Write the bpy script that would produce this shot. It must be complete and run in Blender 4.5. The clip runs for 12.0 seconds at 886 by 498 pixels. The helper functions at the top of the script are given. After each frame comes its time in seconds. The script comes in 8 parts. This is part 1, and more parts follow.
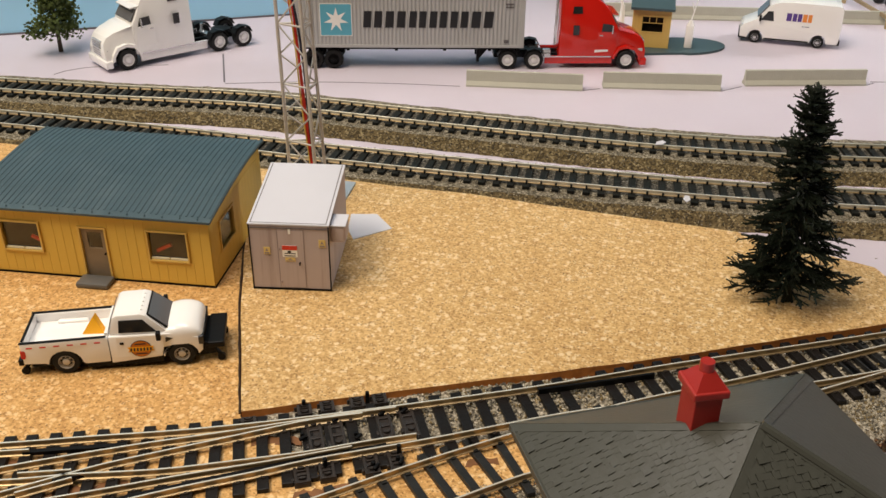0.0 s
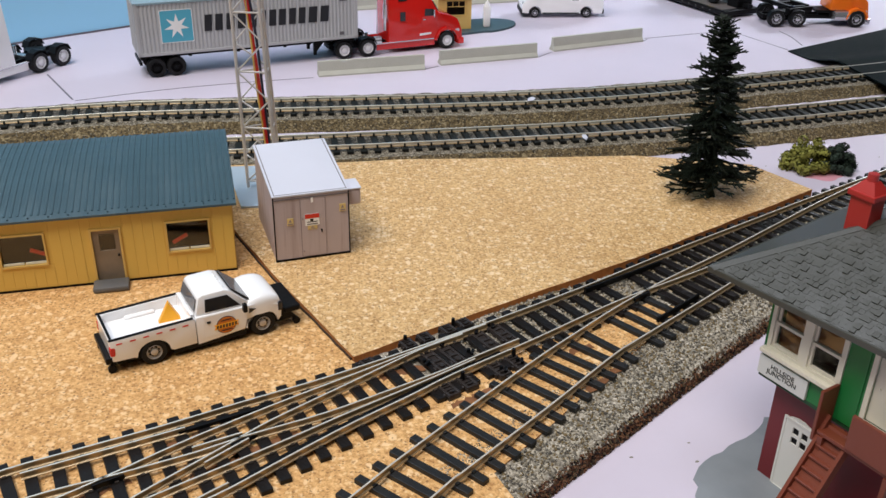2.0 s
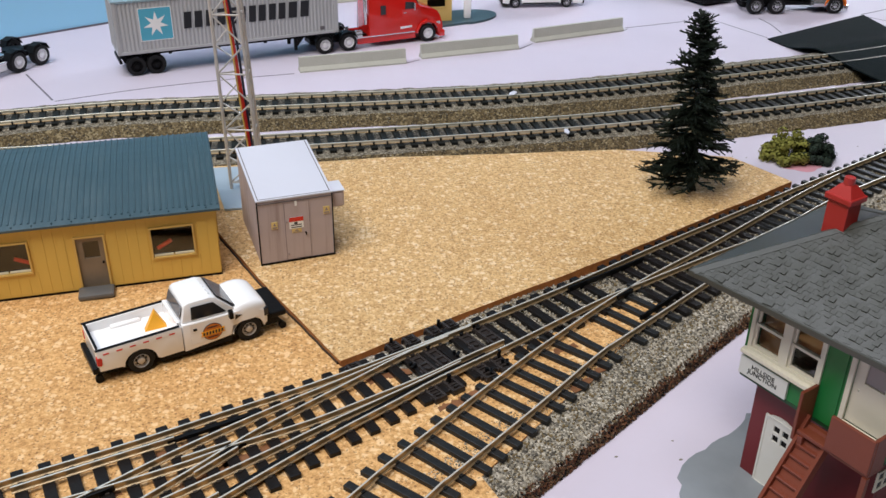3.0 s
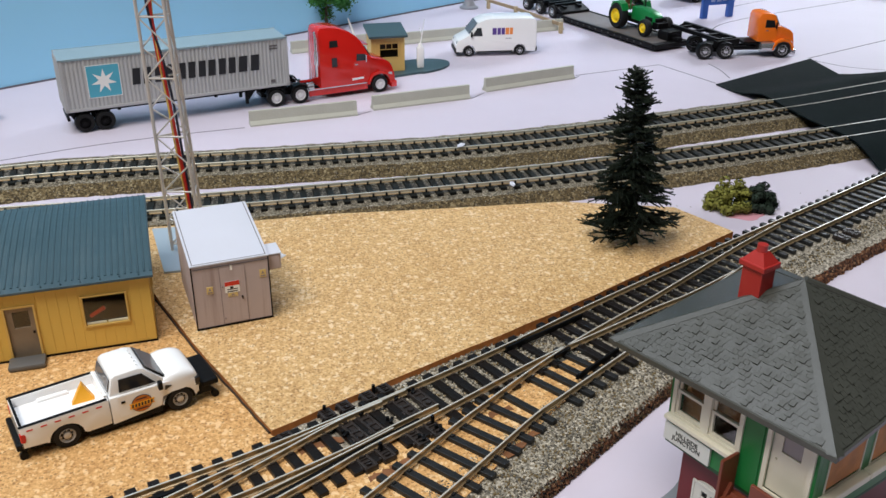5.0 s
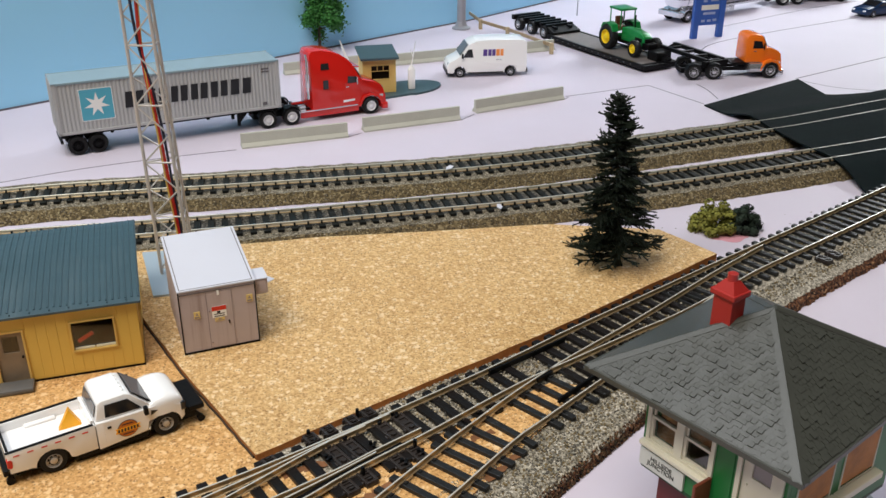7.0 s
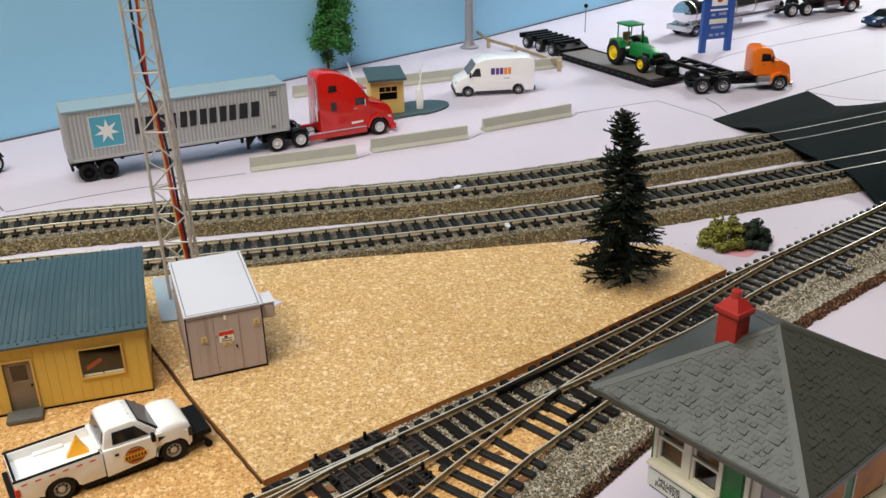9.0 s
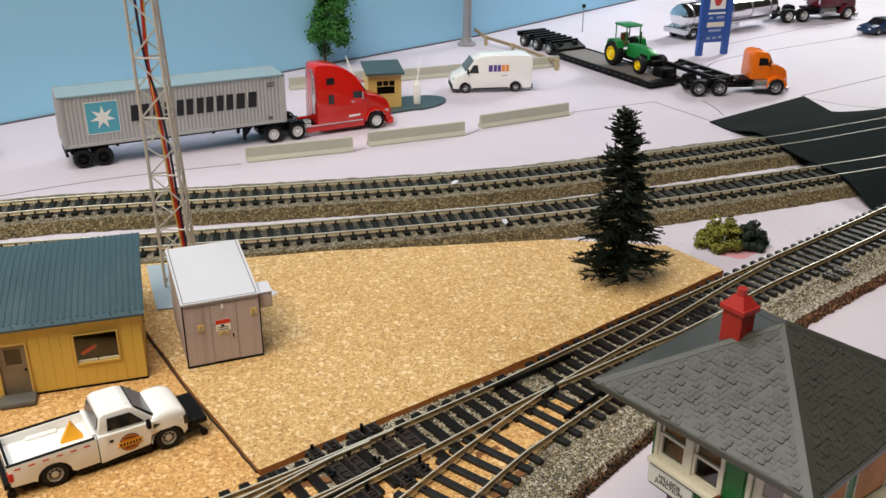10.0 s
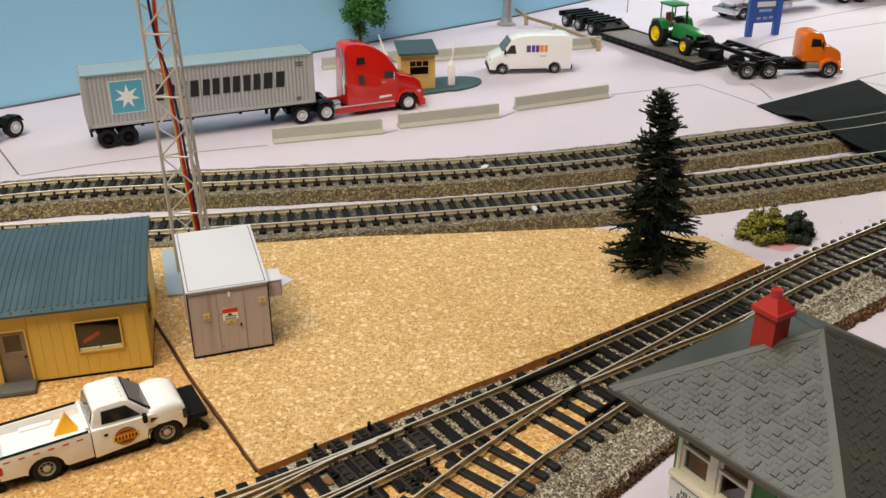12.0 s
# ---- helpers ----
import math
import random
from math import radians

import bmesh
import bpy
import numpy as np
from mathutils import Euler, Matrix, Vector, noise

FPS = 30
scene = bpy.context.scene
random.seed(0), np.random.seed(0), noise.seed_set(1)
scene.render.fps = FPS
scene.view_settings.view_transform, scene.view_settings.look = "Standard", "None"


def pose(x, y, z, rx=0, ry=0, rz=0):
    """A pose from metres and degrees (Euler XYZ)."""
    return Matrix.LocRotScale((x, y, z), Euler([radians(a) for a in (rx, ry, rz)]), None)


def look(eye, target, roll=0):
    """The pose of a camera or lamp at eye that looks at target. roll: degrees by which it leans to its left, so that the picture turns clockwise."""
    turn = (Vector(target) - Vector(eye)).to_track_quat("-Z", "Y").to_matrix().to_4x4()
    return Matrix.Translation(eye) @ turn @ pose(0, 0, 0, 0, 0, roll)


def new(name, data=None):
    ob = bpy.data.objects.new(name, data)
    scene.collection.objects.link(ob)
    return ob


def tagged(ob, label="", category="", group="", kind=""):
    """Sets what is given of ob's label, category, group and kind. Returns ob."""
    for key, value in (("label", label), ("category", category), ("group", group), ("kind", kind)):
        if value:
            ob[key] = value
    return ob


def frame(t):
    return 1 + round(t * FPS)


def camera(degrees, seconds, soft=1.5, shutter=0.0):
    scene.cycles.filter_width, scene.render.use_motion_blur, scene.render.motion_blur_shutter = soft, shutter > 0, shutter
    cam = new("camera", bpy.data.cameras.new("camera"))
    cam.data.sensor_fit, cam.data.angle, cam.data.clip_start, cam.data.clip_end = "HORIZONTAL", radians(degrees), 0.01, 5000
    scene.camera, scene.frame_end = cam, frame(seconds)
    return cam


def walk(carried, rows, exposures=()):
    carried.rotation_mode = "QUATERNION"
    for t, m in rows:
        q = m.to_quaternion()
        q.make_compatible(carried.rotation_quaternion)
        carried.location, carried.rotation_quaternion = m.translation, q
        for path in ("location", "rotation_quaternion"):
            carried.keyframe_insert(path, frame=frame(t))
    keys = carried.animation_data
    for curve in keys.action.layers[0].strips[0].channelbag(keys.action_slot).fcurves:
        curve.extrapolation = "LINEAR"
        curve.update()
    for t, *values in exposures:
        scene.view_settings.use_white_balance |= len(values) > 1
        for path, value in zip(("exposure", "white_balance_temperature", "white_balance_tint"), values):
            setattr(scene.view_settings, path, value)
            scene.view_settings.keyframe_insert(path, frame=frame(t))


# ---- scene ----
cam = camera(50.9, 12.0)
PATH = [
    (0, (0.11441, -0.19641, 0.18692), (0.10990, -0.17955, 0.17715), 0.8),
    (0.5, (0.07870, -0.21361, 0.18329), (0.07663, -0.19671, 0.17279), -1.4),
    (1, (0.03437, -0.23836, 0.17109), (0.03571, -0.22121, 0.16089), 0.6),
    (1.5, (0.01324, -0.24479, 0.17580), (0.01594, -0.22739, 0.16631), 1.9),
    (2, (-0.00379, -0.24834, 0.17574), (-0.00154, -0.23075, 0.16648), 1.3),
    (2.5, (-0.01056, -0.25176, 0.18077), (-0.00874, -0.23441, 0.17099), 0.7),
    (3, (-0.00340, -0.24719, 0.18227), (-0.00085, -0.22981, 0.17271), 0.8),
    (3.2, (-0.00138, -0.24523, 0.18682), (0.00072, -0.22785, 0.17716), 0.2),
    (4.8, (0.01355, -0.24400, 0.18846), (0.01648, -0.22635, 0.17951), 0.3),
    (5, (0.01213, -0.24451, 0.19035), (0.01521, -0.22685, 0.18147), 0.4),
    (5.5, (0.01145, -0.24616, 0.19413), (0.01449, -0.22844, 0.18537), -0.3),
    (6, (0.01164, -0.24717, 0.19338), (0.01457, -0.22941, 0.18468), -0.3),
    (6.5, (0.01536, -0.24559, 0.19363), (0.01854, -0.22785, 0.18497), -0.0),
    (7, (0.01703, -0.24810, 0.19598), (0.02016, -0.23031, 0.18738), 0.3),
    (7.2, (0.01919, -0.25091, 0.19635), (0.02209, -0.23306, 0.18782), -0.4),
    (9, (0.02100, -0.24771, 0.19677), (0.02382, -0.22971, 0.18852), -1.2),
    (9.5, (0.01700, -0.24686, 0.19676), (0.01984, -0.22881, 0.18865), -0.6),
    (10, (0.01647, -0.24658, 0.19439), (0.01955, -0.22863, 0.18611), 0.5),
    (10.5, (0.01552, -0.24861, 0.19633), (0.01852, -0.23062, 0.18811), 0.7),
    (11, (0.01696, -0.24899, 0.19514), (0.01973, -0.23093, 0.18700), 0.8),
    (11.5, (0.02281, -0.23632, 0.19114), (0.02516, -0.21828, 0.18285), 0.7),
    (12, (0.02952, -0.22977, 0.18824), (0.03159, -0.21184, 0.17963), -0.0),
]
walk(cam, [(t, look(eye, target, roll)) for t, eye, target, roll in PATH], [(0, -0.05, 7500, 11), (1, -0.1, 6700, 11), (1.5, -0.02, 6250, 11), (2.5, 0.02, 5950, 11), (5.5, 0.03, 6000, 8), (7, 0.03, 6300, 8), (9.5, 0.05, 6650, 6), (10.5, 0.05, 6900, 6), (11, 0.05, 6980, 6), (12, 0.05, 7150, 6)])
scene.view_settings.exposure = 0.0

# ---------------------------------------------------------------- world and lights
world = bpy.data.worlds.new("room_world")
scene.world = world
world.use_nodes = True
world.node_tree.nodes["Background"].inputs[0].default_value = (0.80, 0.86, 1.0, 1)
world.node_tree.nodes["Background"].inputs[1].default_value = 0.25


def area_lamp(name, eye, target, sx, sy, watts, colour):
    data = bpy.data.lights.new(name, "AREA")
    data.shape, data.size, data.size_y, data.energy, data.color = "RECTANGLE", sx, sy, watts, colour
    ob = new(name, data)
    ob.matrix_world = look(eye, target)
    return ob


# two rows of ceiling tubes over the layout, and daylight from a window beyond its far end
area_lamp("ceiling_tube_lamp", (-0.53, -0.43, 1.27), (-0.08, 0.10, 0.0), 1.0, 0.4, 18.4, (1.0, 0.90, 0.77))
area_lamp("ceiling_tube_lamp", (-0.22, 0.22, 1.32), (-0.15, 0.30, 0.0), 1.2, 0.35, 9.0, (0.97, 0.97, 1.0))
area_lamp("window_light", (1.05, 1.22, 0.48), (0.44, 0.78, 0.0), 0.5, 0.5, 1.5, (0.95, 0.98, 1.0)).data.spread = radians(42)

# ---------------------------------------------------------------- materials
MM = 0.001
MATS = {}


def mat(name, base=(0.5, 0.5, 0.5), rough=0.5, metal=0.0, var=0.12, scale=120.0, bump=0.05, bump_scale=900.0, spec=0.5, coat=0.0):
    """A painted or moulded surface: base colour varied at two scales, with fine relief. Scales are per metre."""
    if name in MATS:
        return MATS[name]
    m = bpy.data.materials.new(name)
    m.use_nodes = True
    nt = m.node_tree
    b = nt.nodes["Principled BSDF"]
    tc = nt.nodes.new("ShaderNodeTexCoord")
    n1 = nt.nodes.new("ShaderNodeTexNoise")
    n1.inputs["Scale"].default_value, n1.inputs["Detail"].default_value = scale, 5
    n2 = nt.nodes.new("ShaderNodeTexNoise")
    n2.inputs["Scale"].default_value, n2.inputs["Detail"].default_value = bump_scale, 3
    for n in (n1, n2):
        nt.links.new(tc.outputs["Object"], n.inputs["Vector"])
    ramp = nt.nodes.new("ShaderNodeMix")
    ramp.data_type = "RGBA"
    c = Vector(base)
    ramp.inputs["A"].default_value = (*(c * (1 - var)), 1)
    ramp.inputs["B"].default_value = (*[min(1, v * (1 + var)) for v in c], 1)
    nt.links.new(n1.outputs["Fac"], ramp.inputs["Factor"])
    nt.links.new(ramp.outputs["Result"], b.inputs["Base Color"])
    b.inputs["Roughness"].default_value = rough
    b.inputs["Metallic"].default_value = metal
    b.inputs["Specular IOR Level"].default_value = spec
    b.inputs["Coat Weight"].default_value = coat
    if bump:
        bp = nt.nodes.new("ShaderNodeBump")
        bp.inputs["Strength"].default_value, bp.inputs["Distance"].default_value = min(1, bump * 4), 0.0004
        nt.links.new(n2.outputs["Fac"], bp.inputs["Height"])
        nt.links.new(bp.outputs["Normal"], b.inputs["Normal"])
    MATS[name] = m
    return m


def streak_links(m, stain, along=(140.0, 140.0, 9.0)):
    """Mixes thin upright stains into a painted surface."""
    nt = m.node_tree
    b = nt.nodes["Principled BSDF"]
    src = b.inputs["Base Color"].links[0].from_socket
    tc = nt.nodes.new("ShaderNodeTexCoord")
    mp = nt.nodes.new("ShaderNodeMapping")
    mp.inputs["Scale"].default_value = along
    n = nt.nodes.new("ShaderNodeTexNoise")
    n.inputs["Scale"].default_value, n.inputs["Detail"].default_value = 1.6, 6
    n.inputs["Roughness"].default_value = 0.65
    r = ramp_node(nt, [(0.50, (0, 0, 0)), (0.78, (0.7, 0.7, 0.7))])
    mix = nt.nodes.new("ShaderNodeMix")
    mix.data_type = "RGBA"
    mix.inputs["B"].default_value = (*stain, 1)
    nt.links.new(tc.outputs["Object"], mp.inputs["Vector"])
    nt.links.new(mp.outputs["Vector"], n.inputs["Vector"])
    nt.links.new(n.outputs["Fac"], r.inputs[0])
    nt.links.new(r.outputs[0], mix.inputs["Factor"])
    nt.links.new(src, mix.inputs["A"])
    nt.links.new(mix.outputs["Result"], b.inputs["Base Color"])


def ramp_node(nt, stops, constant=False):
    r = nt.nodes.new("ShaderNodeValToRGB")
    r.color_ramp.interpolation = "CONSTANT" if constant else "LINEAR"
    while len(r.color_ramp.elements) < len(stops):
        r.color_ramp.elements.new(0.5)
    for e, (p, c) in zip(r.color_ramp.elements, stops):
        e.position, e.color = p, (*c, 1)
    return r


def grains(name, stops, cell, rough=0.85, bump=0.6, dist=0.0006, stain=None):
    """Chips or grains: Voronoi cells, each of its own colour, in cells of the given size in metres."""
    if name in MATS:
        return MATS[name]
    m = bpy.data.materials.new(name)
    m.use_nodes = True
    nt = m.node_tree
    b = nt.nodes["Principled BSDF"]
    tc = nt.nodes.new("ShaderNodeTexCoord")
    warp = nt.nodes.new("ShaderNodeTexNoise")
    warp.inputs["Scale"].default_value = 0.6 / cell
    add = nt.nodes.new("ShaderNodeVectorMath")
    add.operation = "MULTIPLY_ADD"
    add.inputs[1].default_value = (cell * 1.6,) * 3
    nt.links.new(tc.outputs["Object"], warp.inputs["Vector"])
    nt.links.new(warp.outputs["Color"], add.inputs[0])
    nt.links.new(tc.outputs["Object"], add.inputs[2])
    vo = nt.nodes.new("ShaderNodeTexVoronoi")
    vo.inputs["Scale"].default_value = 1 / cell
    nt.links.new(add.outputs[0], vo.inputs["Vector"])
    bw = nt.nodes.new("ShaderNodeSeparateColor")
    nt.links.new(vo.outputs["Color"], bw.inputs[0])
    r = ramp_node(nt, stops)
    nt.links.new(bw.outputs[0], r.inputs[0])
    n = nt.nodes.new("ShaderNodeTexNoise")
    n.inputs["Scale"].default_value, n.inputs["Detail"].default_value = 14.0, 6
    nt.links.new(tc.outputs["Object"], n.inputs["Vector"])
    mix = nt.nodes.new("ShaderNodeMix")
    mix.data_type, mix.blend_type = "RGBA", "MULTIPLY"
    mix.inputs["Factor"].default_value = 1.0
    r2 = ramp_node(nt, [(0.3, stain or (0.86, 0.84, 0.82)), (0.7, (1, 1, 1))])
    nt.links.new(n.outputs["Fac"], r2.inputs[0])
    nt.links.new(r.outputs[0], mix.inputs["A"])
    nt.links.new(r2.outputs[0], mix.inputs["B"])
    nt.links.new(mix.outputs["Result"], b.inputs["Base Color"])
    b.inputs["Roughness"].default_value = rough
    bp = nt.nodes.new("ShaderNodeBump")
    bp.inputs["Strength"].default_value, bp.inputs["Distance"].default_value = bump, dist
    nt.links.new(vo.outputs["Distance"], bp.inputs["Height"])
    bp.invert = True
    nt.links.new(bp.outputs["Normal"], b.inputs["Normal"])
    MATS[name] = m
    return m


def cork(name, tint=(1.0, 1.0, 1.0)):
    """Pressed cork: fine tan grain with scattered pale flakes and dark specks."""
    m = bpy.data.materials.new(name)
    m.use_nodes = True
    nt = m.node_tree
    b = nt.nodes["Principled BSDF"]
    tc = nt.nodes.new("ShaderNodeTexCoord")

    def tex(kind, **kw):
        n = nt.nodes.new(kind)
        for key, v in kw.items():
            n.inputs[key].default_value = v
        nt.links.new(tc.outputs["Object"], n.inputs["Vector"])
        return n

    def blend(fac, a, b2):
        n = nt.nodes.new("ShaderNodeMix")
        n.data_type = "RGBA"
        nt.links.new(fac, n.inputs["Factor"])
        for sock, v in (("A", a), ("B", b2)):
            if isinstance(v, tuple):
                n.inputs[sock].default_value = (*v, 1)
            else:
                nt.links.new(v, n.inputs[sock])
        return n.outputs["Result"]
    fine = tex("ShaderNodeTexNoise", Scale=760.0, Detail=4.0, Roughness=0.75)
    r = ramp_node(nt, [(0.30, (0.34, 0.180, 0.058)), (0.43, (0.54, 0.325, 0.122)), (0.55, (0.68, 0.435, 0.182)), (0.68, (0.82, 0.585, 0.29))])
    nt.links.new(fine.outputs["Fac"], r.inputs[0])
    col = r.outputs[0]
    for size, edge, shade, thresh in ((0.0025, 0.47, (0.88, 0.69, 0.42), 0.64), (0.0013, 0.44, (0.84, 0.65, 0.37), 0.60), (0.0011, 0.40, (0.20, 0.098, 0.028), 0.54), (0.0018, 0.40, (0.36, 0.19, 0.06), 0.82)):
        warp = tex("ShaderNodeTexNoise", Scale=0.9 / size, Detail=2.0)
        add = nt.nodes.new("ShaderNodeVectorMath")
        add.operation = "MULTIPLY_ADD"
        add.inputs[1].default_value = (size * 1.5, size * 1.5, size * 1.5)
        nt.links.new(warp.outputs["Color"], add.inputs[0])
        nt.links.new(tc.outputs["Object"], add.inputs[2])
        vo = nt.nodes.new("ShaderNodeTexVoronoi")
        vo.inputs["Scale"].default_value = 1 / size
        nt.links.new(add.outputs[0], vo.inputs["Vector"])
        sep = nt.nodes.new("ShaderNodeSeparateColor")
        nt.links.new(vo.outputs["Color"], sep.inputs[0])
        pick = ramp_node(nt, [(thresh, (0, 0, 0)), (thresh + 0.06, (0.75, 0.75, 0.75))])
        nt.links.new(sep.outputs[0], pick.inputs[0])
        near = ramp_node(nt, [(edge - 0.14, (1, 1, 1)), (edge, (0, 0, 0))])
        nt.links.new(vo.outputs["Distance"], near.inputs[0])
        mul = nt.nodes.new("ShaderNodeMath")
        mul.operation = "MULTIPLY"
        nt.links.new(pick.outputs[0], mul.inputs[0])
        nt.links.new(near.outputs[0], mul.inputs[1])
        col = blend(mul.outputs[0], col, shade)
    broad = tex("ShaderNodeTexNoise", Scale=16.0, Detail=5.0)
    r2 = ramp_node(nt, [(0.3, (0.90 * tint[0], 0.86 * tint[1], 0.80 * tint[2])), (0.7, tint)])
    nt.links.new(broad.outputs["Fac"], r2.inputs[0])
    mx = nt.nodes.new("ShaderNodeMix")
    mx.data_type, mx.blend_type = "RGBA", "MULTIPLY"
    mx.inputs["Factor"].default_value = 1.0
    nt.links.new(col, mx.inputs["A"])
    nt.links.new(r2.outputs[0], mx.inputs["B"])
    nt.links.new(mx.outputs["Result"], b.inputs["Base Color"])
    b.inputs["Roughness"].default_value = 0.7
    bp = nt.nodes.new("ShaderNodeBump")
    bp.inputs["Strength"].default_value, bp.inputs["Distance"].default_value = 0.5, 0.0003
    nt.links.new(fine.outputs["Fac"], bp.inputs["Height"])
    nt.links.new(bp.outputs["Normal"], b.inputs["Normal"])
    return m


def glass(name, tint=(0.8, 0.9, 0.9), rough=0.02, alpha=0.25):
    if name in MATS:
        return MATS[name]
    m = mat(name, tint, rough, 0.0, 0.02, 50, 0)
    m.node_tree.nodes["Principled BSDF"].inputs["Transmission Weight"].default_value = 1 - alpha
    return m


LILAC = mat("lilac_painted_board", (0.585, 0.535, 0.63), 0.5, 0, 0.075, 14, 0.03, 400, 0.25)
SKY = mat("sky_blue_painted_backdrop", (0.355, 0.71, 1.0), 0.6, 0, 0.06, 5, 0.01, 300)
ROOM = mat("plain_room_wall", (0.13, 0.125, 0.12), 0.8, 0, 0.04, 3, 0)
CORK = cork("cork_sheet_material", (0.985, 1.02, 1.09))
CORK_STAINED = cork("stained_cork_sheet_material", (1.02, 0.945, 0.87))
CORK_EDGE = mat("cut_cork_edge", (0.52, 0.19, 0.048), 0.9, 0, 0.35, 300, 0.2, 800)
BALLAST = grains("grey_ballast", [(0.0, (0.10, 0.09, 0.07)), (0.3, (0.24, 0.215, 0.17)), (0.7, (0.39, 0.355, 0.285)), (1.0, (0.66, 0.61, 0.52))], 0.0008, 0.9, 0.8, 0.0006)
BALLAST_BROWN = grains("brown_ballast", [(0.0, (0.03, 0.022, 0.010)), (0.4, (0.10, 0.072, 0.030)), (0.8, (0.18, 0.135, 0.065)), (1.0, (0.34, 0.28, 0.16))], 0.0009, 0.9, 0.8, 0.0006)
BALLAST_GREY_BROWN = grains("grey_brown_ballast", [(0.0, (0.05, 0.043, 0.03)), (0.35, (0.135, 0.117, 0.083)), (0.75, (0.25, 0.222, 0.165)), (1.0, (0.46, 0.42, 0.34))], 0.0008, 0.9, 0.8, 0.0006)
BALLAST_DARK = grains("dark_grey_ballast", [(0.0, (0.016, 0.016, 0.014)), (0.5, (0.060, 0.058, 0.050)), (1.0, (0.21, 0.20, 0.175))], 0.0008, 0.9, 0.8, 0.0006)
TIE_FAR = mat("dark_grey_green_sleeper", (0.011, 0.0125, 0.012), 0.55, 0, 0.4, 200, 0.08, 900, 0.15)
TIE = mat("black_plastic_sleeper", (0.0100, 0.0084, 0.0082), 0.38, 0, 0.5, 200, 0.1, 900, 0.22)
# black sleeper plastic with its bluish sheen mixed into the base colour
TIE_SIDING = mat("sheen_tinted_plastic_sleeper", (0.0175, 0.0185, 0.0195), 0.40, 0, 0.45, 220, 0.1, 900, 0.28)
BAR_PLASTIC = mat("worn_brown_black_plastic", (0.030, 0.024, 0.022), 0.32, 0, 0.4, 260, 0.08, 900, 0.4)
CHAIR = mat("shiny_dark_rail_chair", (0.045, 0.038, 0.034), 0.22, 0, 0.2, 200, 0, 900, 0.6)
RAIL = mat("nickel_silver_rail", (0.92, 0.88, 0.79), 0.26, 0.5, 0.12, 150, 0.02, 600)
RAIL_SIDE = mat("brass_tinted_rail_side", (0.50, 0.37, 0.21), 0.34, 0.5, 0.35, 60, 0.04, 600)
RAIL_SIDE_PALE = mat("pale_oxidised_rail_side", (0.80, 0.77, 0.65), 0.33, 0.35, 0.25, 60, 0.03, 600)
ASPHALT = mat("dark_green_road_sheet", (0.0042, 0.0080, 0.0088), 0.85, 0, 0.35, 60, 0.15, 1500, 0.07)
YELLOW = mat("mustard_yellow_plastic_wall", (0.72, 0.49, 0.105), 0.5, 0, 0.06, 40, 0.02, 500)
TEAL = mat("teal_plastic_roof", (0.040, 0.080, 0.103), 0.45, 0, 0.2, 45, 0.03, 500, 0.5)
streak_links(TEAL, (0.085, 0.125, 0.145), (60.0, 16.0, 60.0))
SHED_WALL = mat("pinkish_grey_card", (0.50, 0.42, 0.43), 0.7, 0, 0.05, 120, 0.02, 500)
streak_links(SHED_WALL, (0.27, 0.19, 0.17))
SHED_TOP = mat("pale_grey_card_roof", (0.60, 0.62, 0.71), 0.55, 0, 0.03, 60, 0.02, 400)
WHITE = mat("white_plastic_paint", (0.93, 0.93, 0.94), 0.22, 0, 0.02, 60, 0, 500, 0.5, 0.5)
RED = mat("red_plastic_paint", (0.64, 0.015, 0.010), 0.15, 0, 0.05, 80, 0, 500, 0.5, 0.4)
BLACK = mat("black_plastic", (0.005, 0.005, 0.0058), 0.42, 0, 0.2, 100, 0.03, 700, 0.15)
RUBBER = mat("black_rubber_tyre", (0.007, 0.007, 0.008), 0.65, 0, 0.2, 200, 0.05, 700, 0.3)
SILVER = mat("silver_plastic", (0.65, 0.66, 0.68), 0.25, 0.8, 0.06, 100, 0, 500)
GREY_BOX = mat("grey_container_paint", (0.45, 0.455, 0.47), 0.42, 0, 0.06, 70, 0.02, 500)
CONCRETE = mat("grey_green_concrete", (0.46, 0.46, 0.40), 0.8, 0, 0.08, 120, 0.08, 900)
SHINGLE = mat("grey_green_shingle_plastic", (0.052, 0.055, 0.047), 0.38, 0, 0.25, 120, 0.04, 900, 0.55)
GREEN = mat("bright_green_plastic_wall", (0.012, 0.17, 0.035), 0.4, 0, 0.06, 60, 0.02, 500)
MAROON = mat("maroon_plastic_wall", (0.155, 0.013, 0.017), 0.45, 0, 0.06, 60, 0.02, 500)
CHIM = mat("brick_red_plastic", (0.36, 0.022, 0.018), 0.4, 0, 0.08, 60, 0.03, 600)
CREAM = mat("cream_plastic_trim", (0.75, 0.72, 0.60), 0.4, 0, 0.03, 60, 0.01, 500)
PINE = mat("dark_green_needles", (0.0095, 0.0150, 0.0095), 0.55, 0, 0.6, 160, 0.1, 900, 0.22)
BARK = mat("dark_brown_bark", (0.05, 0.03, 0.018), 0.85, 0, 0.3, 300, 0.2, 900)
STEEL = mat("dull_steel", (0.60, 0.58, 0.56), 0.42, 0.4, 0.12, 150, 0.03, 600)


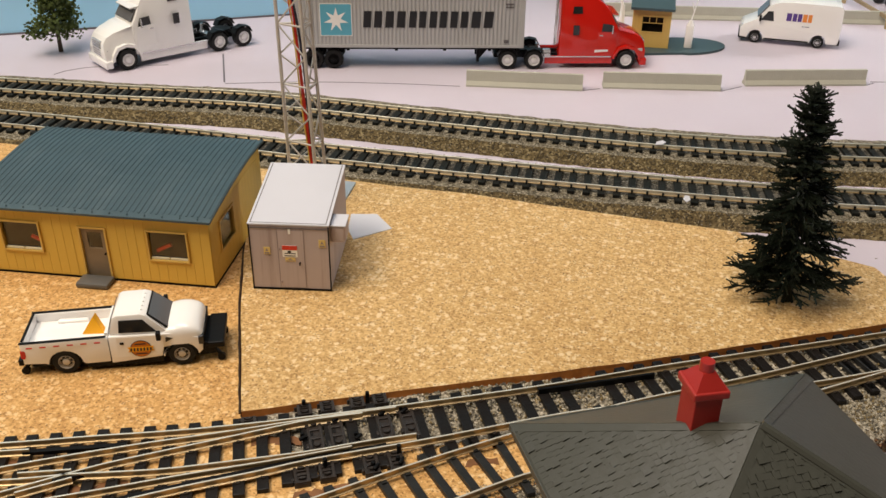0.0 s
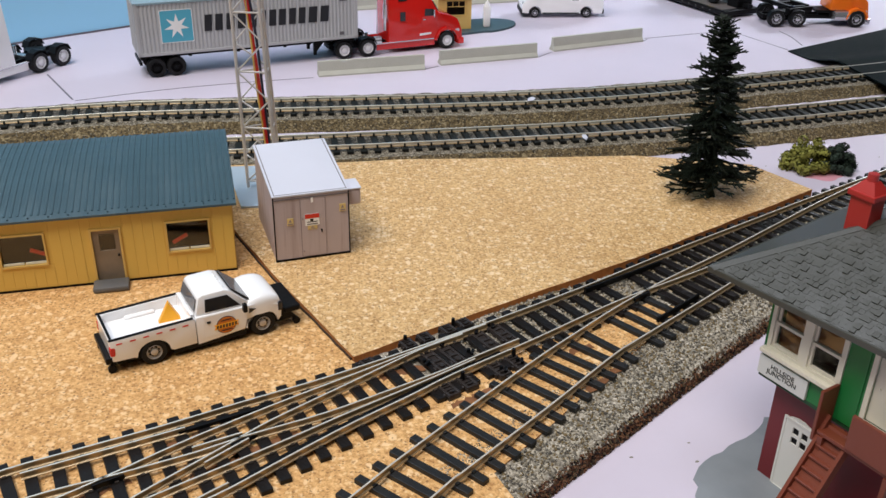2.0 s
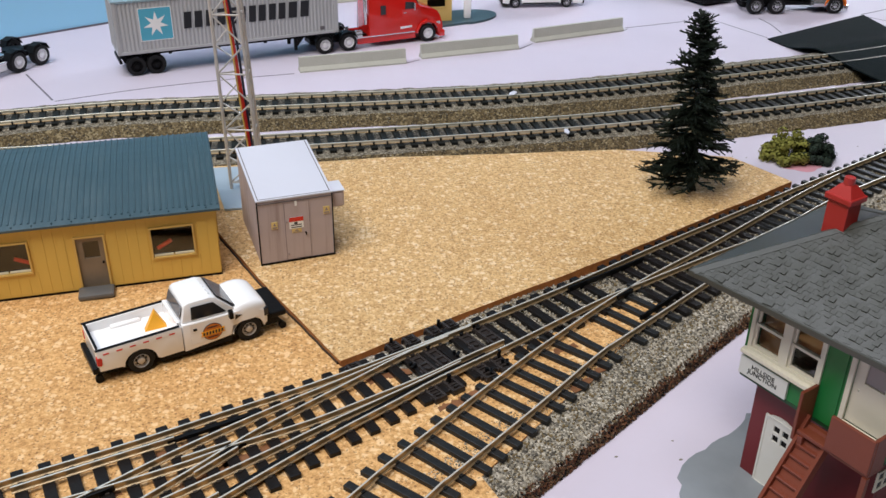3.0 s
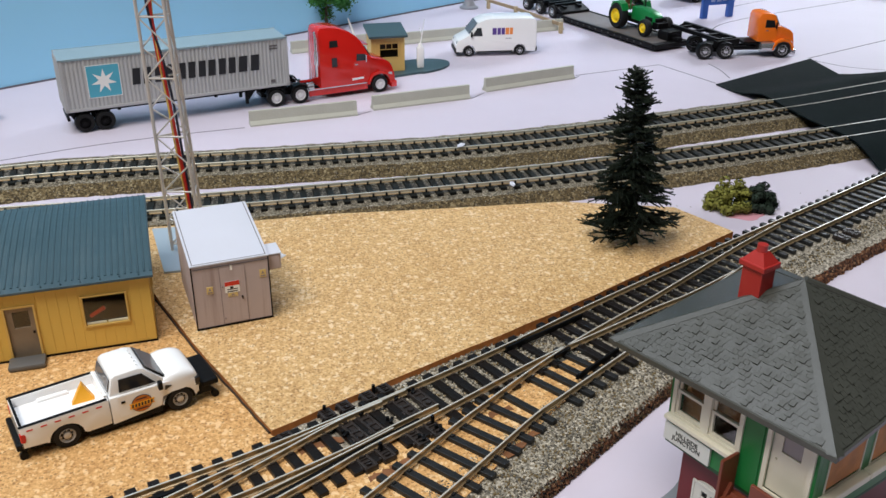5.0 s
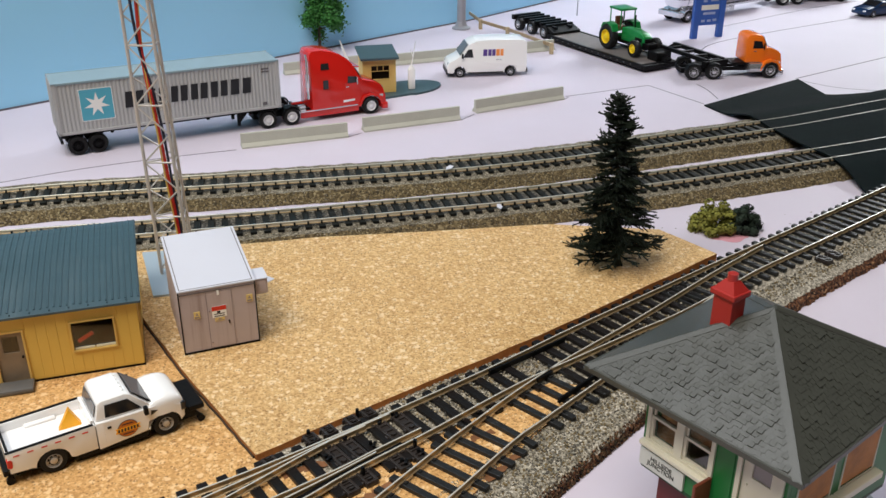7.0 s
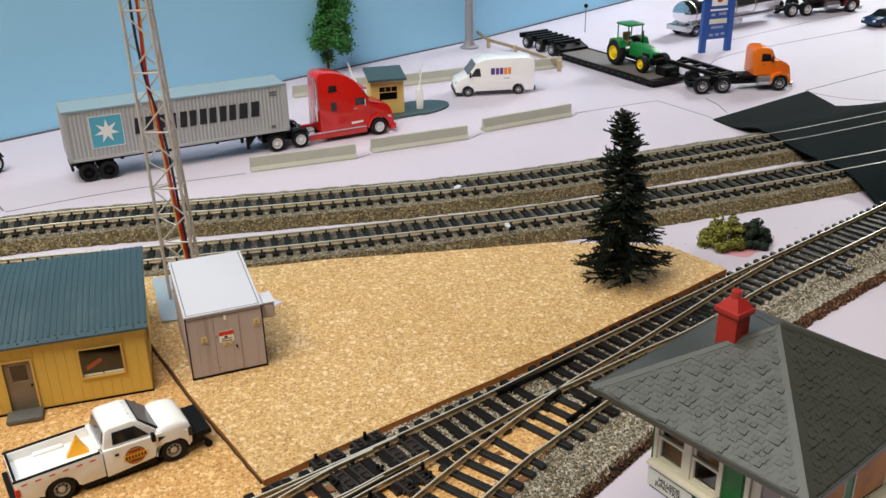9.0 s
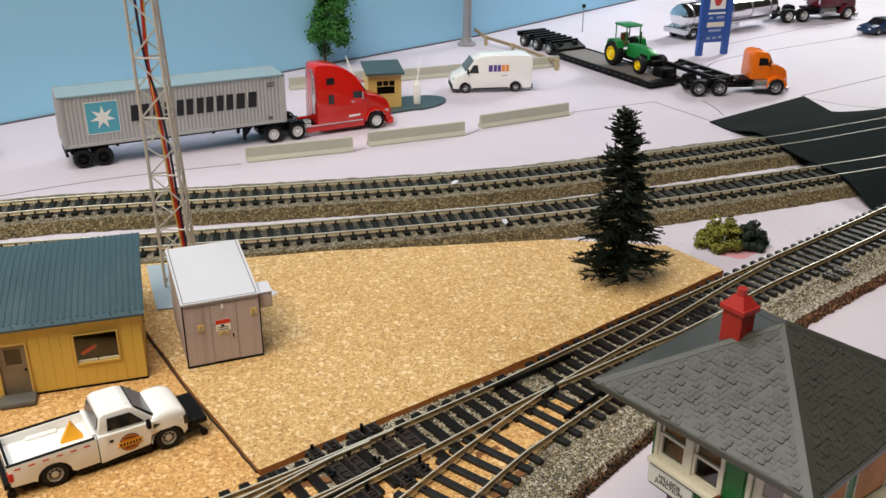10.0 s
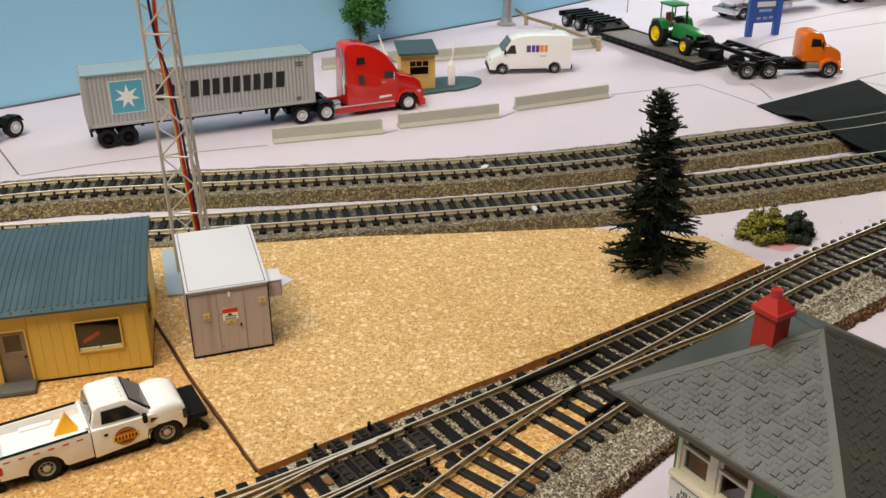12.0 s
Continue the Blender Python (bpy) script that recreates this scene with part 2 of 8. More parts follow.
SEAM = mat("dark_seam", (0.13, 0.12, 0.15), 0.8, 0, 0.2, 200, 0)
STONE_A = mat("pale_grey_stone", (0.44, 0.40, 0.32), 0.85, 0, 0.25, 900, 0)
STONE_B = mat("brown_stone", (0.17, 0.125, 0.058), 0.85, 0, 0.25, 900, 0)
STONE_E = mat("dark_brown_stone", (0.085, 0.058, 0.028), 0.85, 0, 0.25, 900, 0)
STONE_C = mat("mid_grey_stone", (0.23, 0.21, 0.165), 0.85, 0, 0.25, 900, 0)
STONE_D = mat("dark_stone", (0.085, 0.077, 0.064), 0.85, 0, 0.25, 900, 0)
PATCH = mat("dull_grey_paint", (0.215, 0.235, 0.255), 0.5, 0, 0.3, 60, 0.05, 500)
STAIN = mat("reddish_stain", (0.62, 0.30, 0.36), 0.5, 0, 0.2, 80, 0)
YELLOW_TRIM = mat("yellow_plastic_trim", (0.66, 0.45, 0.13), 0.45, 0, 0.05, 80, 0.01)
DARK_GLASS = glass("dark_window_plastic", (0.80, 0.78, 0.76), 0.03, 0.0)
CLEAR = glass("clear_window_plastic", (0.97, 0.97, 0.95), 0.02, 0.0)
GREY_PANE = mat("grey_glazing", (0.30, 0.27, 0.27), 0.2, 0, 0.1, 100, 0)
# near-black tone that puts the shade of unlit rooms into the colour
DARK_IN = mat("unlit_interior_tone", (0.022, 0.016, 0.012), 0.8, 0, 0.1, 60, 0)
BOARD_ORANGE = mat("orange_brown_board", (0.52, 0.21, 0.05), 0.6, 0, 0.6, 160, 0.1)
BOARD_IN = mat("brown_interior_board", (0.34, 0.155, 0.05), 0.7, 0, 0.5, 130, 0)
RED_BAR = mat("red_bar_paint", (0.75, 0.05, 0.02), 0.4, 0, 0.05, 90, 0)
DOOR_GREY = mat("worn_grey_brown_door", (0.25, 0.20, 0.15), 0.55, 0.2, 0.3, 150, 0.05)
STEP_GREY = mat("dark_grey_plastic_step", (0.115, 0.115, 0.115), 0.5, 0, 0.12, 100, 0.03)
FAINT_LINE = mat("faint_printed_seam", (0.30, 0.245, 0.25), 0.7, 0, 0.2, 100, 0)
LINE_GREY = mat("dark_printed_line", (0.13, 0.12, 0.13), 0.6, 0, 0.1, 100, 0)
CAUTION = mat("caution_yellow_print", (0.70, 0.53, 0.20), 0.6, 0, 0.1, 200, 0)
PLATE = mat("pale_blue_grey_plate", (0.34, 0.42, 0.50), 0.4, 0, 0.05, 60, 0.01)
WIRE_RED = mat("red_wire_sleeve", (0.55, 0.02, 0.015), 0.4, 0, 0.05, 100, 0)
WIRE_YELLOW = mat("yellow_wire_sleeve", (0.75, 0.52, 0.12), 0.4, 0, 0.05, 100, 0)
WIRE_ORANGE = mat("orange_wire_sleeve", (0.55, 0.06, 0.02), 0.4, 0, 0.05, 100, 0)
WIRE_BLACK = mat("dark_blue_wire_sleeve", (0.012, 0.013, 0.035), 0.4, 0, 0.05, 100, 0)
WHITE_DOOR = mat("white_door_plastic", (0.72, 0.72, 0.68), 0.4, 0, 0.03, 90, 0.01)
WHITE_SIGN = mat("off_white_sign_card", (0.66, 0.68, 0.66), 0.5, 0, 0.04, 90, 0.01)
STAIR = mat("red_brown_plastic_stair", (0.175, 0.042, 0.021), 0.42, 0, 0.1, 90, 0.03)
ORANGE = mat("orange_plastic_paint", (0.90, 0.19, 0.012), 0.25, 0, 0.04, 80, 0, 500, 0.5, 0.4)
BURGUNDY = mat("burgundy_plastic_paint", (0.11, 0.012, 0.018), 0.25, 0, 0.05, 80, 0, 500, 0.5, 0.4)
CHROME = mat("chrome_plating", (0.80, 0.80, 0.82), 0.10, 1.0, 0.04, 60, 0)
GLASS_BLACK = mat("black_vehicle_glazing", (0.016, 0.017, 0.02), 0.08, 0, 0.1, 60, 0)
GLASS_GREY = mat("smoked_windscreen", (0.13, 0.13, 0.14), 0.1, 0, 0.2, 60, 0)
GREENPAINT = mat("tractor_green_paint", (0.012, 0.20, 0.045), 0.3, 0, 0.05, 80, 0)
YELLOWPAINT = mat("bright_yellow_paint", (0.85, 0.62, 0.01), 0.35, 0, 0.04, 80, 0)
SIGNAL_ORANGE = mat("signal_orange_print", (0.92, 0.42, 0.010), 0.45, 0, 0.06, 90, 0)
BLUE_SIGN = mat("royal_blue_plastic", (0.02, 0.085, 0.36), 0.35, 0, 0.05, 80, 0)
LOGO_BLUE = mat("light_blue_print", (0.10, 0.42, 0.58), 0.45, 0, 0.05, 90, 0)
PRINT_BLACK = mat("black_print", (0.012, 0.013, 0.018), 0.5, 0, 0.1, 90, 0)
PRINT_PURPLE = mat("purple_print", (0.10, 0.05, 0.28), 0.5, 0, 0.1, 90, 0)
PRINT_ORANGE = mat("orange_print", (0.85, 0.28, 0.06), 0.5, 0, 0.1, 90, 0)
# blue of this grey roof paints the backdrop's reflection
CONTAINER_TOP = mat("container_roof_with_blue_reflection", (0.27, 0.37, 0.43), 0.4, 0, 0.05, 70, 0.02)
DARK_TEAL = mat("dark_teal_plastic", (0.045, 0.085, 0.10), 0.45, 0, 0.08, 70, 0.02)
NAVY = mat("navy_car_paint", (0.012, 0.035, 0.10), 0.2, 0, 0.05, 70, 0)
WOOD = mat("weathered_wood", (0.30, 0.22, 0.13), 0.7, 0, 0.25, 200, 0.08)
GREY_POST = mat("grey_painted_post", (0.33, 0.33, 0.36), 0.35, 0.3, 0.08, 70, 0.01)
LEAF = mat("green_foam_leaf", (0.035, 0.165, 0.025), 0.75, 0, 0.5, 300, 0.1)
LEAF_OLIVE = mat("olive_foam_leaf", (0.055, 0.085, 0.015), 0.75, 0, 0.5, 300, 0.1)
LICHEN = mat("yellow_green_foam", (0.21, 0.21, 0.035), 0.85, 0, 0.45, 400, 0.2)
LICHEN_DARK = mat("dark_green_foam", (0.014, 0.028, 0.017), 0.85, 0, 0.45, 400, 0.2)
CLEAR_LAMP = mat("clear_lamp_plastic", (0.75, 0.77, 0.8), 0.08, 0.4, 0.05, 90, 0)
TAIL = mat("red_lamp_plastic", (0.60, 0.02, 0.02), 0.15, 0, 0.05, 90, 0)
BADGE_ORANGE = mat("orange_badge_print", (0.62, 0.17, 0.010), 0.4, 0, 0.1, 90, 0)
DECK = mat("worn_brown_grey_deck", (0.15, 0.13, 0.125), 0.6, 0, 0.2, 120, 0.05)
SEAT_BROWN = mat("brown_seat_plastic", (0.14, 0.05, 0.025), 0.5, 0, 0.1, 90, 0)
PRINT_RED = mat("red_print", (0.55, 0.05, 0.04), 0.5, 0, 0.1, 90, 0)
GREY_PRINT = mat("pale_blue_print", (0.30, 0.36, 0.55), 0.5, 0, 0.2, 90, 0)
WOOD_PALE = mat("pale_wood", (0.42, 0.33, 0.20), 0.7, 0, 0.2, 200, 0.06)
BED_EDGE = grains("dark_brown_bed_edge", [(0.0, (0.014, 0.006, 0.003)), (0.4, (0.065, 0.025, 0.010)), (0.75, (0.17, 0.065, 0.026)), (1.0, (0.30, 0.17, 0.09))], 0.0008, 0.9, 0.8, 0.0006)

# darker copy of the wall green, with shade painted in
DARK_GREEN = mat("shaded_green_edge_plastic", (0.010, 0.06, 0.02), 0.5, 0, 0.08, 60, 0.02)
BOOTH_YELLOW = mat("pale_yellow_booth_plastic", (0.66, 0.46, 0.14), 0.5, 0, 0.06, 60, 0.02)
GRIME = mat("rusty_brown_grime", (0.20, 0.085, 0.032), 0.6, 0, 0.55, 220, 0.1, 700)
RIM_BRIGHT = mat("bright_silver_rim", (0.82, 0.82, 0.83), 0.25, 0.3, 0.06, 150, 0.01, 600)
RIM_GREY = mat("brushed_grey_rim", (0.50, 0.48, 0.46), 0.30, 0.35, 0.12, 150, 0.02, 600)


# ---------------------------------------------------------------- mesh helpers (all in millimetres)
def box(bm, x0, x1, y0, y1, z0, z1, r=0.0):
    v = bmesh.ops.create_cube(bm, size=1, matrix=Matrix.Translation(((x0 + x1) / 2, (y0 + y1) / 2, (z0 + z1) / 2)) @ Matrix.Diagonal((x1 - x0, y1 - y0, z1 - z0, 1)))["verts"]
    if r:
        bmesh.ops.bevel(bm, geom=list({e for q in v for e in q.link_edges}), offset=r, segments=2, affect="EDGES", profile=0.5)
    return v


def rod(bm, a, b, r0, r1=None, n=8, caps=True):
    a, b = Vector(a), Vector(b)
    d = b - a
    m = Matrix.Translation((a + b) / 2) @ d.to_track_quat("Z", "Y").to_matrix().to_4x4()
    return bmesh.ops.create_cone(bm, cap_ends=caps, segments=n, radius1=r0, radius2=r0 if r1 is None else r1, depth=d.length, matrix=m)["verts"]


def extrude(bm, poly, to):
    """A closed prism: the polygon of 3D points, drawn out by the vector to."""
    a = [bm.verts.new(p) for p in poly]
    b = [bm.verts.new(Vector(p) + Vector(to)) for p in poly]
    n = len(a)
    fs = [bm.faces.new(a[::-1]), bm.faces.new(b)]
    fs += [bm.faces.new((a[i], a[(i + 1) % n], b[(i + 1) % n], b[i])) for i in range(n)]
    bmesh.ops.recalc_face_normals(bm, faces=fs)
    return a + b


def loft(bm, rings, closed=True):
    """Skins a row of equal rings of points, with end caps."""
    rows = [[bm.verts.new(p) for p in ring] for ring in rings]
    n = len(rows[0])
    fs = []
    for a, b in zip(rows, rows[1:]):
        for i in range(n if closed else n - 1):
            fs.append(bm.faces.new((a[i], a[(i + 1) % n], b[(i + 1) % n], b[i])))
    if closed:
        fs += [bm.faces.new(rows[0][::-1]), bm.faces.new(rows[-1])]
    bmesh.ops.recalc_face_normals(bm, faces=fs)
    return rows


def finish(bm, name, material, smooth=False):
    me = bpy.data.meshes.new(name)
    bmesh.ops.transform(bm, matrix=Matrix.Scale(MM, 4), verts=bm.verts)
    bm.to_mesh(me)
    bm.free()
    me.materials.append(material)
    if smooth:
        me.shade_smooth()
        me.set_sharp_from_angle(angle=radians(smooth if smooth is not True else 40))
    return me


def part(name, bm, material, parent, label="", smooth=False):
    ob = new(name, finish(bm, name, material, smooth))
    ob.parent = parent
    return tagged(ob, label)


def thing(name, x, y, z, rz, label, category, group="", kind=""):
    ob = new(name)
    ob.empty_display_size = 0.01
    ob.matrix_world = pose(x * MM, y * MM, z * MM, 0, 0, rz)
    return tagged(ob, label, category, group, kind)


def solo(name, bm, material, label, category, kind="", group="", smooth=False, at=(0, 0, 0, 0)):
    ob = new(name, finish(bm, name, material, smooth))
    ob.matrix_world = pose(at[0] * MM, at[1] * MM, at[2] * MM, 0, 0, at[3])
    return tagged(ob, label, category, group, kind)


def spline(pts, step):
    """Points along a smooth curve through pts (x, y), about step apart."""
    out = []
    p = [Vector(q) for q in pts]
    p = [2 * p[0] - p[1]] + p + [2 * p[-1] - p[-2]]
    for i in range(1, len(p) - 2):
        a, b, c, d = p[i - 1:i + 3]
        n = max(1, round((c - b).length / step))
        for k in range(n):
            t = k / n
            out.append(0.5 * (2 * b + (c - a) * t + (2 * a - 5 * b + 4 * c - d) * t * t + (3 * b - a - 3 * c + d) * t ** 3))
    return out + [p[-2]]


def sweep(bm, path, profile, z):
    """Draws the profile (across, up) along a level path."""
    rings = []
    for i, q in enumerate(path):
        t = (path[min(i + 1, len(path) - 1)] - path[max(i - 1, 0)]).normalized()
        nrm = Vector((-t.y, t.x))
        rings.append([(q.x + nrm.x * u, q.y + nrm.y * u, z + w) for u, w in profile])
    return loft(bm, rings)


def shifted(path, off):
    out = []
    for i, q in enumerate(path):
        t = (path[min(i + 1, len(path) - 1)] - path[max(i - 1, 0)]).normalized()
        out.append(q + Vector((-t.y, t.x)) * off)
    return out

# ---------------------------------------------------------------- room and layout board
def build_room():
    for name, b, label, cat in (
        ("wall_south", (-1500, 2500, -1300, -1290, -30, 1500), "plain beige room wall behind the layout", "wall"),
        ("wall_west", (-1510, -1500, -1290, 2500, -30, 1500), "plain beige room wall beside the layout", "wall"),
        ("wall_north", (-1500, 2500, 2500, 2510, -30, 1500), "plain pale room wall beyond the backdrop", "wall"),
        ("wall_east", (2500, 2510, -1290, 2500, -30, 1500), "plain pale room wall beyond the layout", "wall"),
        ("ceiling", (-1500, 2500, -1290, 2500, 1500, 1510), "plain pale room ceiling above the layout", "ceiling"),
        ("floor", (-1500, 2500, -1290, 2500, -40, -30.5), "plain room floor under the layout", "floor"),
    ):
        bm = bmesh.new()
        box(bm, *b)
        solo(name, bm, ROOM, label, cat, "structure")


build_room()

bm = bmesh.new()
box(bm, -750, 1600, -520, 1700, -30, 0)
solo("ground", bm, LILAC, "lilac painted foam board of the layout", "layout board", "structure")

# the backdrop stands behind the vehicles in two straight stretches
WALL = [(-620, 148), (205, 681), (470, 890)]
for a, b in zip(WALL, WALL[1:]):
    a, b = Vector(a), Vector(b)
    d = b - a
    bm = bmesh.new()
    box(bm, 0, d.length, 0, 6, -1, 420)
    solo("backdrop", bm, SKY, "sky blue painted backdrop board", "backdrop", "structure", at=(a.x, a.y, 0, math.degrees(math.atan2(d.y, d.x))))
    bm = bmesh.new()
    box(bm, 0, d.length, -1.2, -0.1, 0.05, 1.1)
    solo("trim", bm, SEAM, "dark gap along the foot of the backdrop", "trim", "structure", at=(a.x, a.y, 0, math.degrees(math.atan2(d.y, d.x))))


def strip(pts, w, straight=False, label="thin dark seam between painted boards"):
    bm = bmesh.new()
    sweep(bm, [Vector(q) for q in pts] if straight else spline(pts, 8), [(-w / 2, 0.02), (w / 2, 0.02), (w / 2, 0.12), (-w / 2, 0.12)], 0)
    solo("board_seam", bm, SEAM, label, "seam", "structure")


strip([(224.4, 404.2), (297.0, 423.6), (318.9, 369.4)], 0.8, True)
strip([(335.8, 420.4), (337.4, 404.6), (334.7, 380.3)], 0.8)
strip([(421.7, 424.4), (514.6, 468.3), (640, 527)], 1.1)
strip([(345, 487), (380.5, 520.6), (429.6, 562), (609, 638.4), (720, 686)], 1.0)
strip([(446.4, 615.7), (585.1, 690.3), (660, 722)], 0.8)
strip([(421, 420), (440, 395), (470, 380)], 0.7)
strip([(-256.4, 268), (-246, 285), (-200, 305)], 0.7)
strip([(-151.7, 286), (-178, 336)], 1.0)
strip([(-150, 284), (-101.6, 302), (-53.6, 314), (-15, 321)], 0.7)
strip([(56, 335), (66, 342)], 0.7)
strip([(136, 359), (148, 371.5)], 0.7)
strip([(221, 396.5), (226, 402)], 0.6)


def slab(name, poly, z0, z1, top, side, label, category, kind=""):
    bm = bmesh.new()
    extrude(bm, [(x, y, z0) for x, y in poly], (0, 0, z1 - z0))
    ob = solo(name, bm, top, label, category, kind)
    ob.data.materials.append(side)
    for f in ob.data.polygons:
        f.material_index = 0 if f.normal.z > 0.5 else 1
    return ob


def worn(poly, step, amp, seed):
    """The outline with small uneven steps, as a knife leaves it."""
    rng = random.Random(seed)
    out = []
    for a, b in zip(poly, poly[1:] + poly[:1]):
        a, b = Vector(a), Vector(b)
        n = max(1, int((b - a).length / step))
        nrm = Vector((-(b - a).y, (b - a).x)).normalized()
        for i in range(n):
            out.append(tuple(a + (b - a) * i / n + nrm * (rng.uniform(-amp, amp) if i else 0)))
    return out


CORK_Z, BASE_Z = 7.4, 6.1
slab("cork_sheet", worn([(0, 0), (40.5, 21.8), (112.6, 59.4), (211.3, 116.3), (195, 147), (143, 162), (81, 163), (31, 165), (-6, 163), (-75, 163), (-27, 55)], 9, 0.25, 1), 0.2, CORK_Z, CORK, CORK_EDGE, "golden cork sheet with a raw brown edge", "cork sheet", "structure")
slab("cork_sheet", worn([(-330, -150), (-20, -133), (41, -71), (36, -57), (57, -37), (100, 5), (118, 22), (106, 27), (60, 3), (28, -12.5), (12, -8), (4, -3.4), (0.1, -1.0), (-0.35, -0.2), (-27.4, 54.8), (-75.4, 162.8), (-330, 150)], 9, 0.25, 2), 0.1, BASE_Z, CORK_STAINED, CORK_EDGE, "golden cork sheet under the sidings", "cork sheet", "structure")

# ---------------------------------------------------------------- tracks
TIE_H, RAIL_H = 1.6, 2.1
PROFILE = [(-0.6, 0), (0.6, 0), (0.6, 0.3), (0.17, 0.5), (0.17, 1.4), (0.31, 1.52), (0.31, 2.02), (0.25, 2.1), (-0.25, 2.1), (-0.31, 2.02), (-0.31, 1.52), (-0.17, 1.4), (-0.17, 0.5), (-0.6, 0.3)]


def rail(parent, pts, z, step=6, label="", flank=None):
    bm = bmesh.new()
    path = spline(pts, step)
    sweep(bm, path, PROFILE, z)
    ob = part("rail", bm, RAIL, parent, label)
    ob.data.materials.append(flank or RAIL_SIDE)
    ob.data.materials.append(RAIL_SIDE)
    for f in ob.data.polygons:
        high = f.center.z / MM - z
        f.material_index = 0 if f.normal.z > 0.8 and high > 2.0 else 2 if (high > 1.42 and not flank) or high < 0.45 else 1
    return path


def tie_mesh(length, width=2.7, high=TIE_H, chairs=True, grip=0.5, wide=0.65, paint=None):
    bm = bmesh.new()
    box(bm, -width / 2, width / 2, -length / 2, length / 2, 0, high, 0.18)
    if chairs:
        for s in (-1, 1):
            for e in (-0.85, 0.85):
                box(bm, -wide, wide, s * 8.25 + e - 0.4, s * 8.25 + e + 0.4, high - 0.1, high + grip)
    return finish(bm, "sleeper", paint or TIE)


def along(path, spacing, start=None):
    """Points and directions every spacing along a path."""
    run, nxt, out = 0.0, spacing / 2 if start is None else start, []
    for a, b in zip(path, path[1:]):
        L = (b - a).length
        while nxt <= run + L:
            out.append((a + (b - a) * ((nxt - run) / L), (b - a).normalized()))
            nxt += spacing
        run += L
    return out


RAILS, CHAIRS = [], []


def place_tie(parent, q, d, z, me, stretch=1.0):
    ob = new("sleeper", me)
    ob.matrix_world = pose(q.x * MM, q.y * MM, z * MM, 0, 0, math.degrees(math.atan2(d.y, d.x)) + random.uniform(-0.7, 0.7)) @ Matrix.Diagonal((1, stretch, 1, 1))
    ob.parent = parent


def cross(q, n, path):
    """How far along n from q the path is met."""
    for a, b in zip(path, path[1:]):
        e = b - a
        det = n.x * -e.y + n.y * e.x
        if abs(det) > 1e-9:
            r = a - q
            s = (r.x * -e.y + r.y * e.x) / det
            k = (n.x * r.y - n.y * r.x) / det
            if 0 <= k <= 1:
                return s
    return None


def ties_between(parent, upper, lower, spacing, z, margin, start=None):
    """Long turnout sleepers under several rails, square to the upper one."""
    for q, d in along(upper, spacing, start):
        n = Vector((d.y, -d.x))
        s = cross(q, n, lower)
        if s is None or not 6 < s < 75:
            continue
        for path in RAILS:
            k = cross(q, n, path)
            if k is not None and -1 < k < s + 1:
                CHAIRS.append((q + n * k, d))
        w = s + 2 * margin
        place_tie(parent, q + n * (s / 2), d, z, LONG_TIE, w / 20)


A_MID = [(-330, 215), (-265, 224), (-190, 233.5), (-113.5, 245.5), (-25, 247.5), (40, 249), (97, 251), (172, 259.5), (291, 284), (341, 295.5), (420, 319), (560, 362), (720, 412)]
B_MID = [(-330, 172), (-200, 183), (-110, 186.5), (-50, 188), (5, 190.5), (87.5, 196), (155, 202.5), (260.5, 220), (316, 231), (368, 242.5), (520, 282), (720, 340)]


def roadbed(name, mid, profile, material, label, jag=0.7, edge=None, steep=0.6, core=None):
    """A ballast bed: the profile (across, up) drawn along, with an uneven toe."""
    bm = bmesh.new()
    path = spline(mid, 1.6 if edge and not core else 4)
    rng = random.Random(5)
    rings = []
    for i, q in enumerate(path):
        t = (path[min(i + 1, len(path) - 1)] - path[max(i - 1, 0)]).normalized()
        n = Vector((-t.y, t.x))
        ring = []
        for u, w in profile:
            j = rng.uniform(-jag, jag)
            ring.append((q.x + n.x * (u + j), q.y + n.y * (u + j), w + (rng.uniform(-0.22, 0.22) if w > 1 else 0)))
        rings.append(ring)
    loft(bm, rings)
    ob = solo(name, bm, material, label, "ballast", "structure")
    if edge:
        ob.data.materials.append(edge)
        for f in ob.data.polygons:
            f.material_index = 1 if f.normal.z < steep else 0
    if core:
        ob.data.materials.append(core)
        for f in ob.data.polygons:
            if f.index % len(profile) == 3:
                f.material_index = 2
    return ob


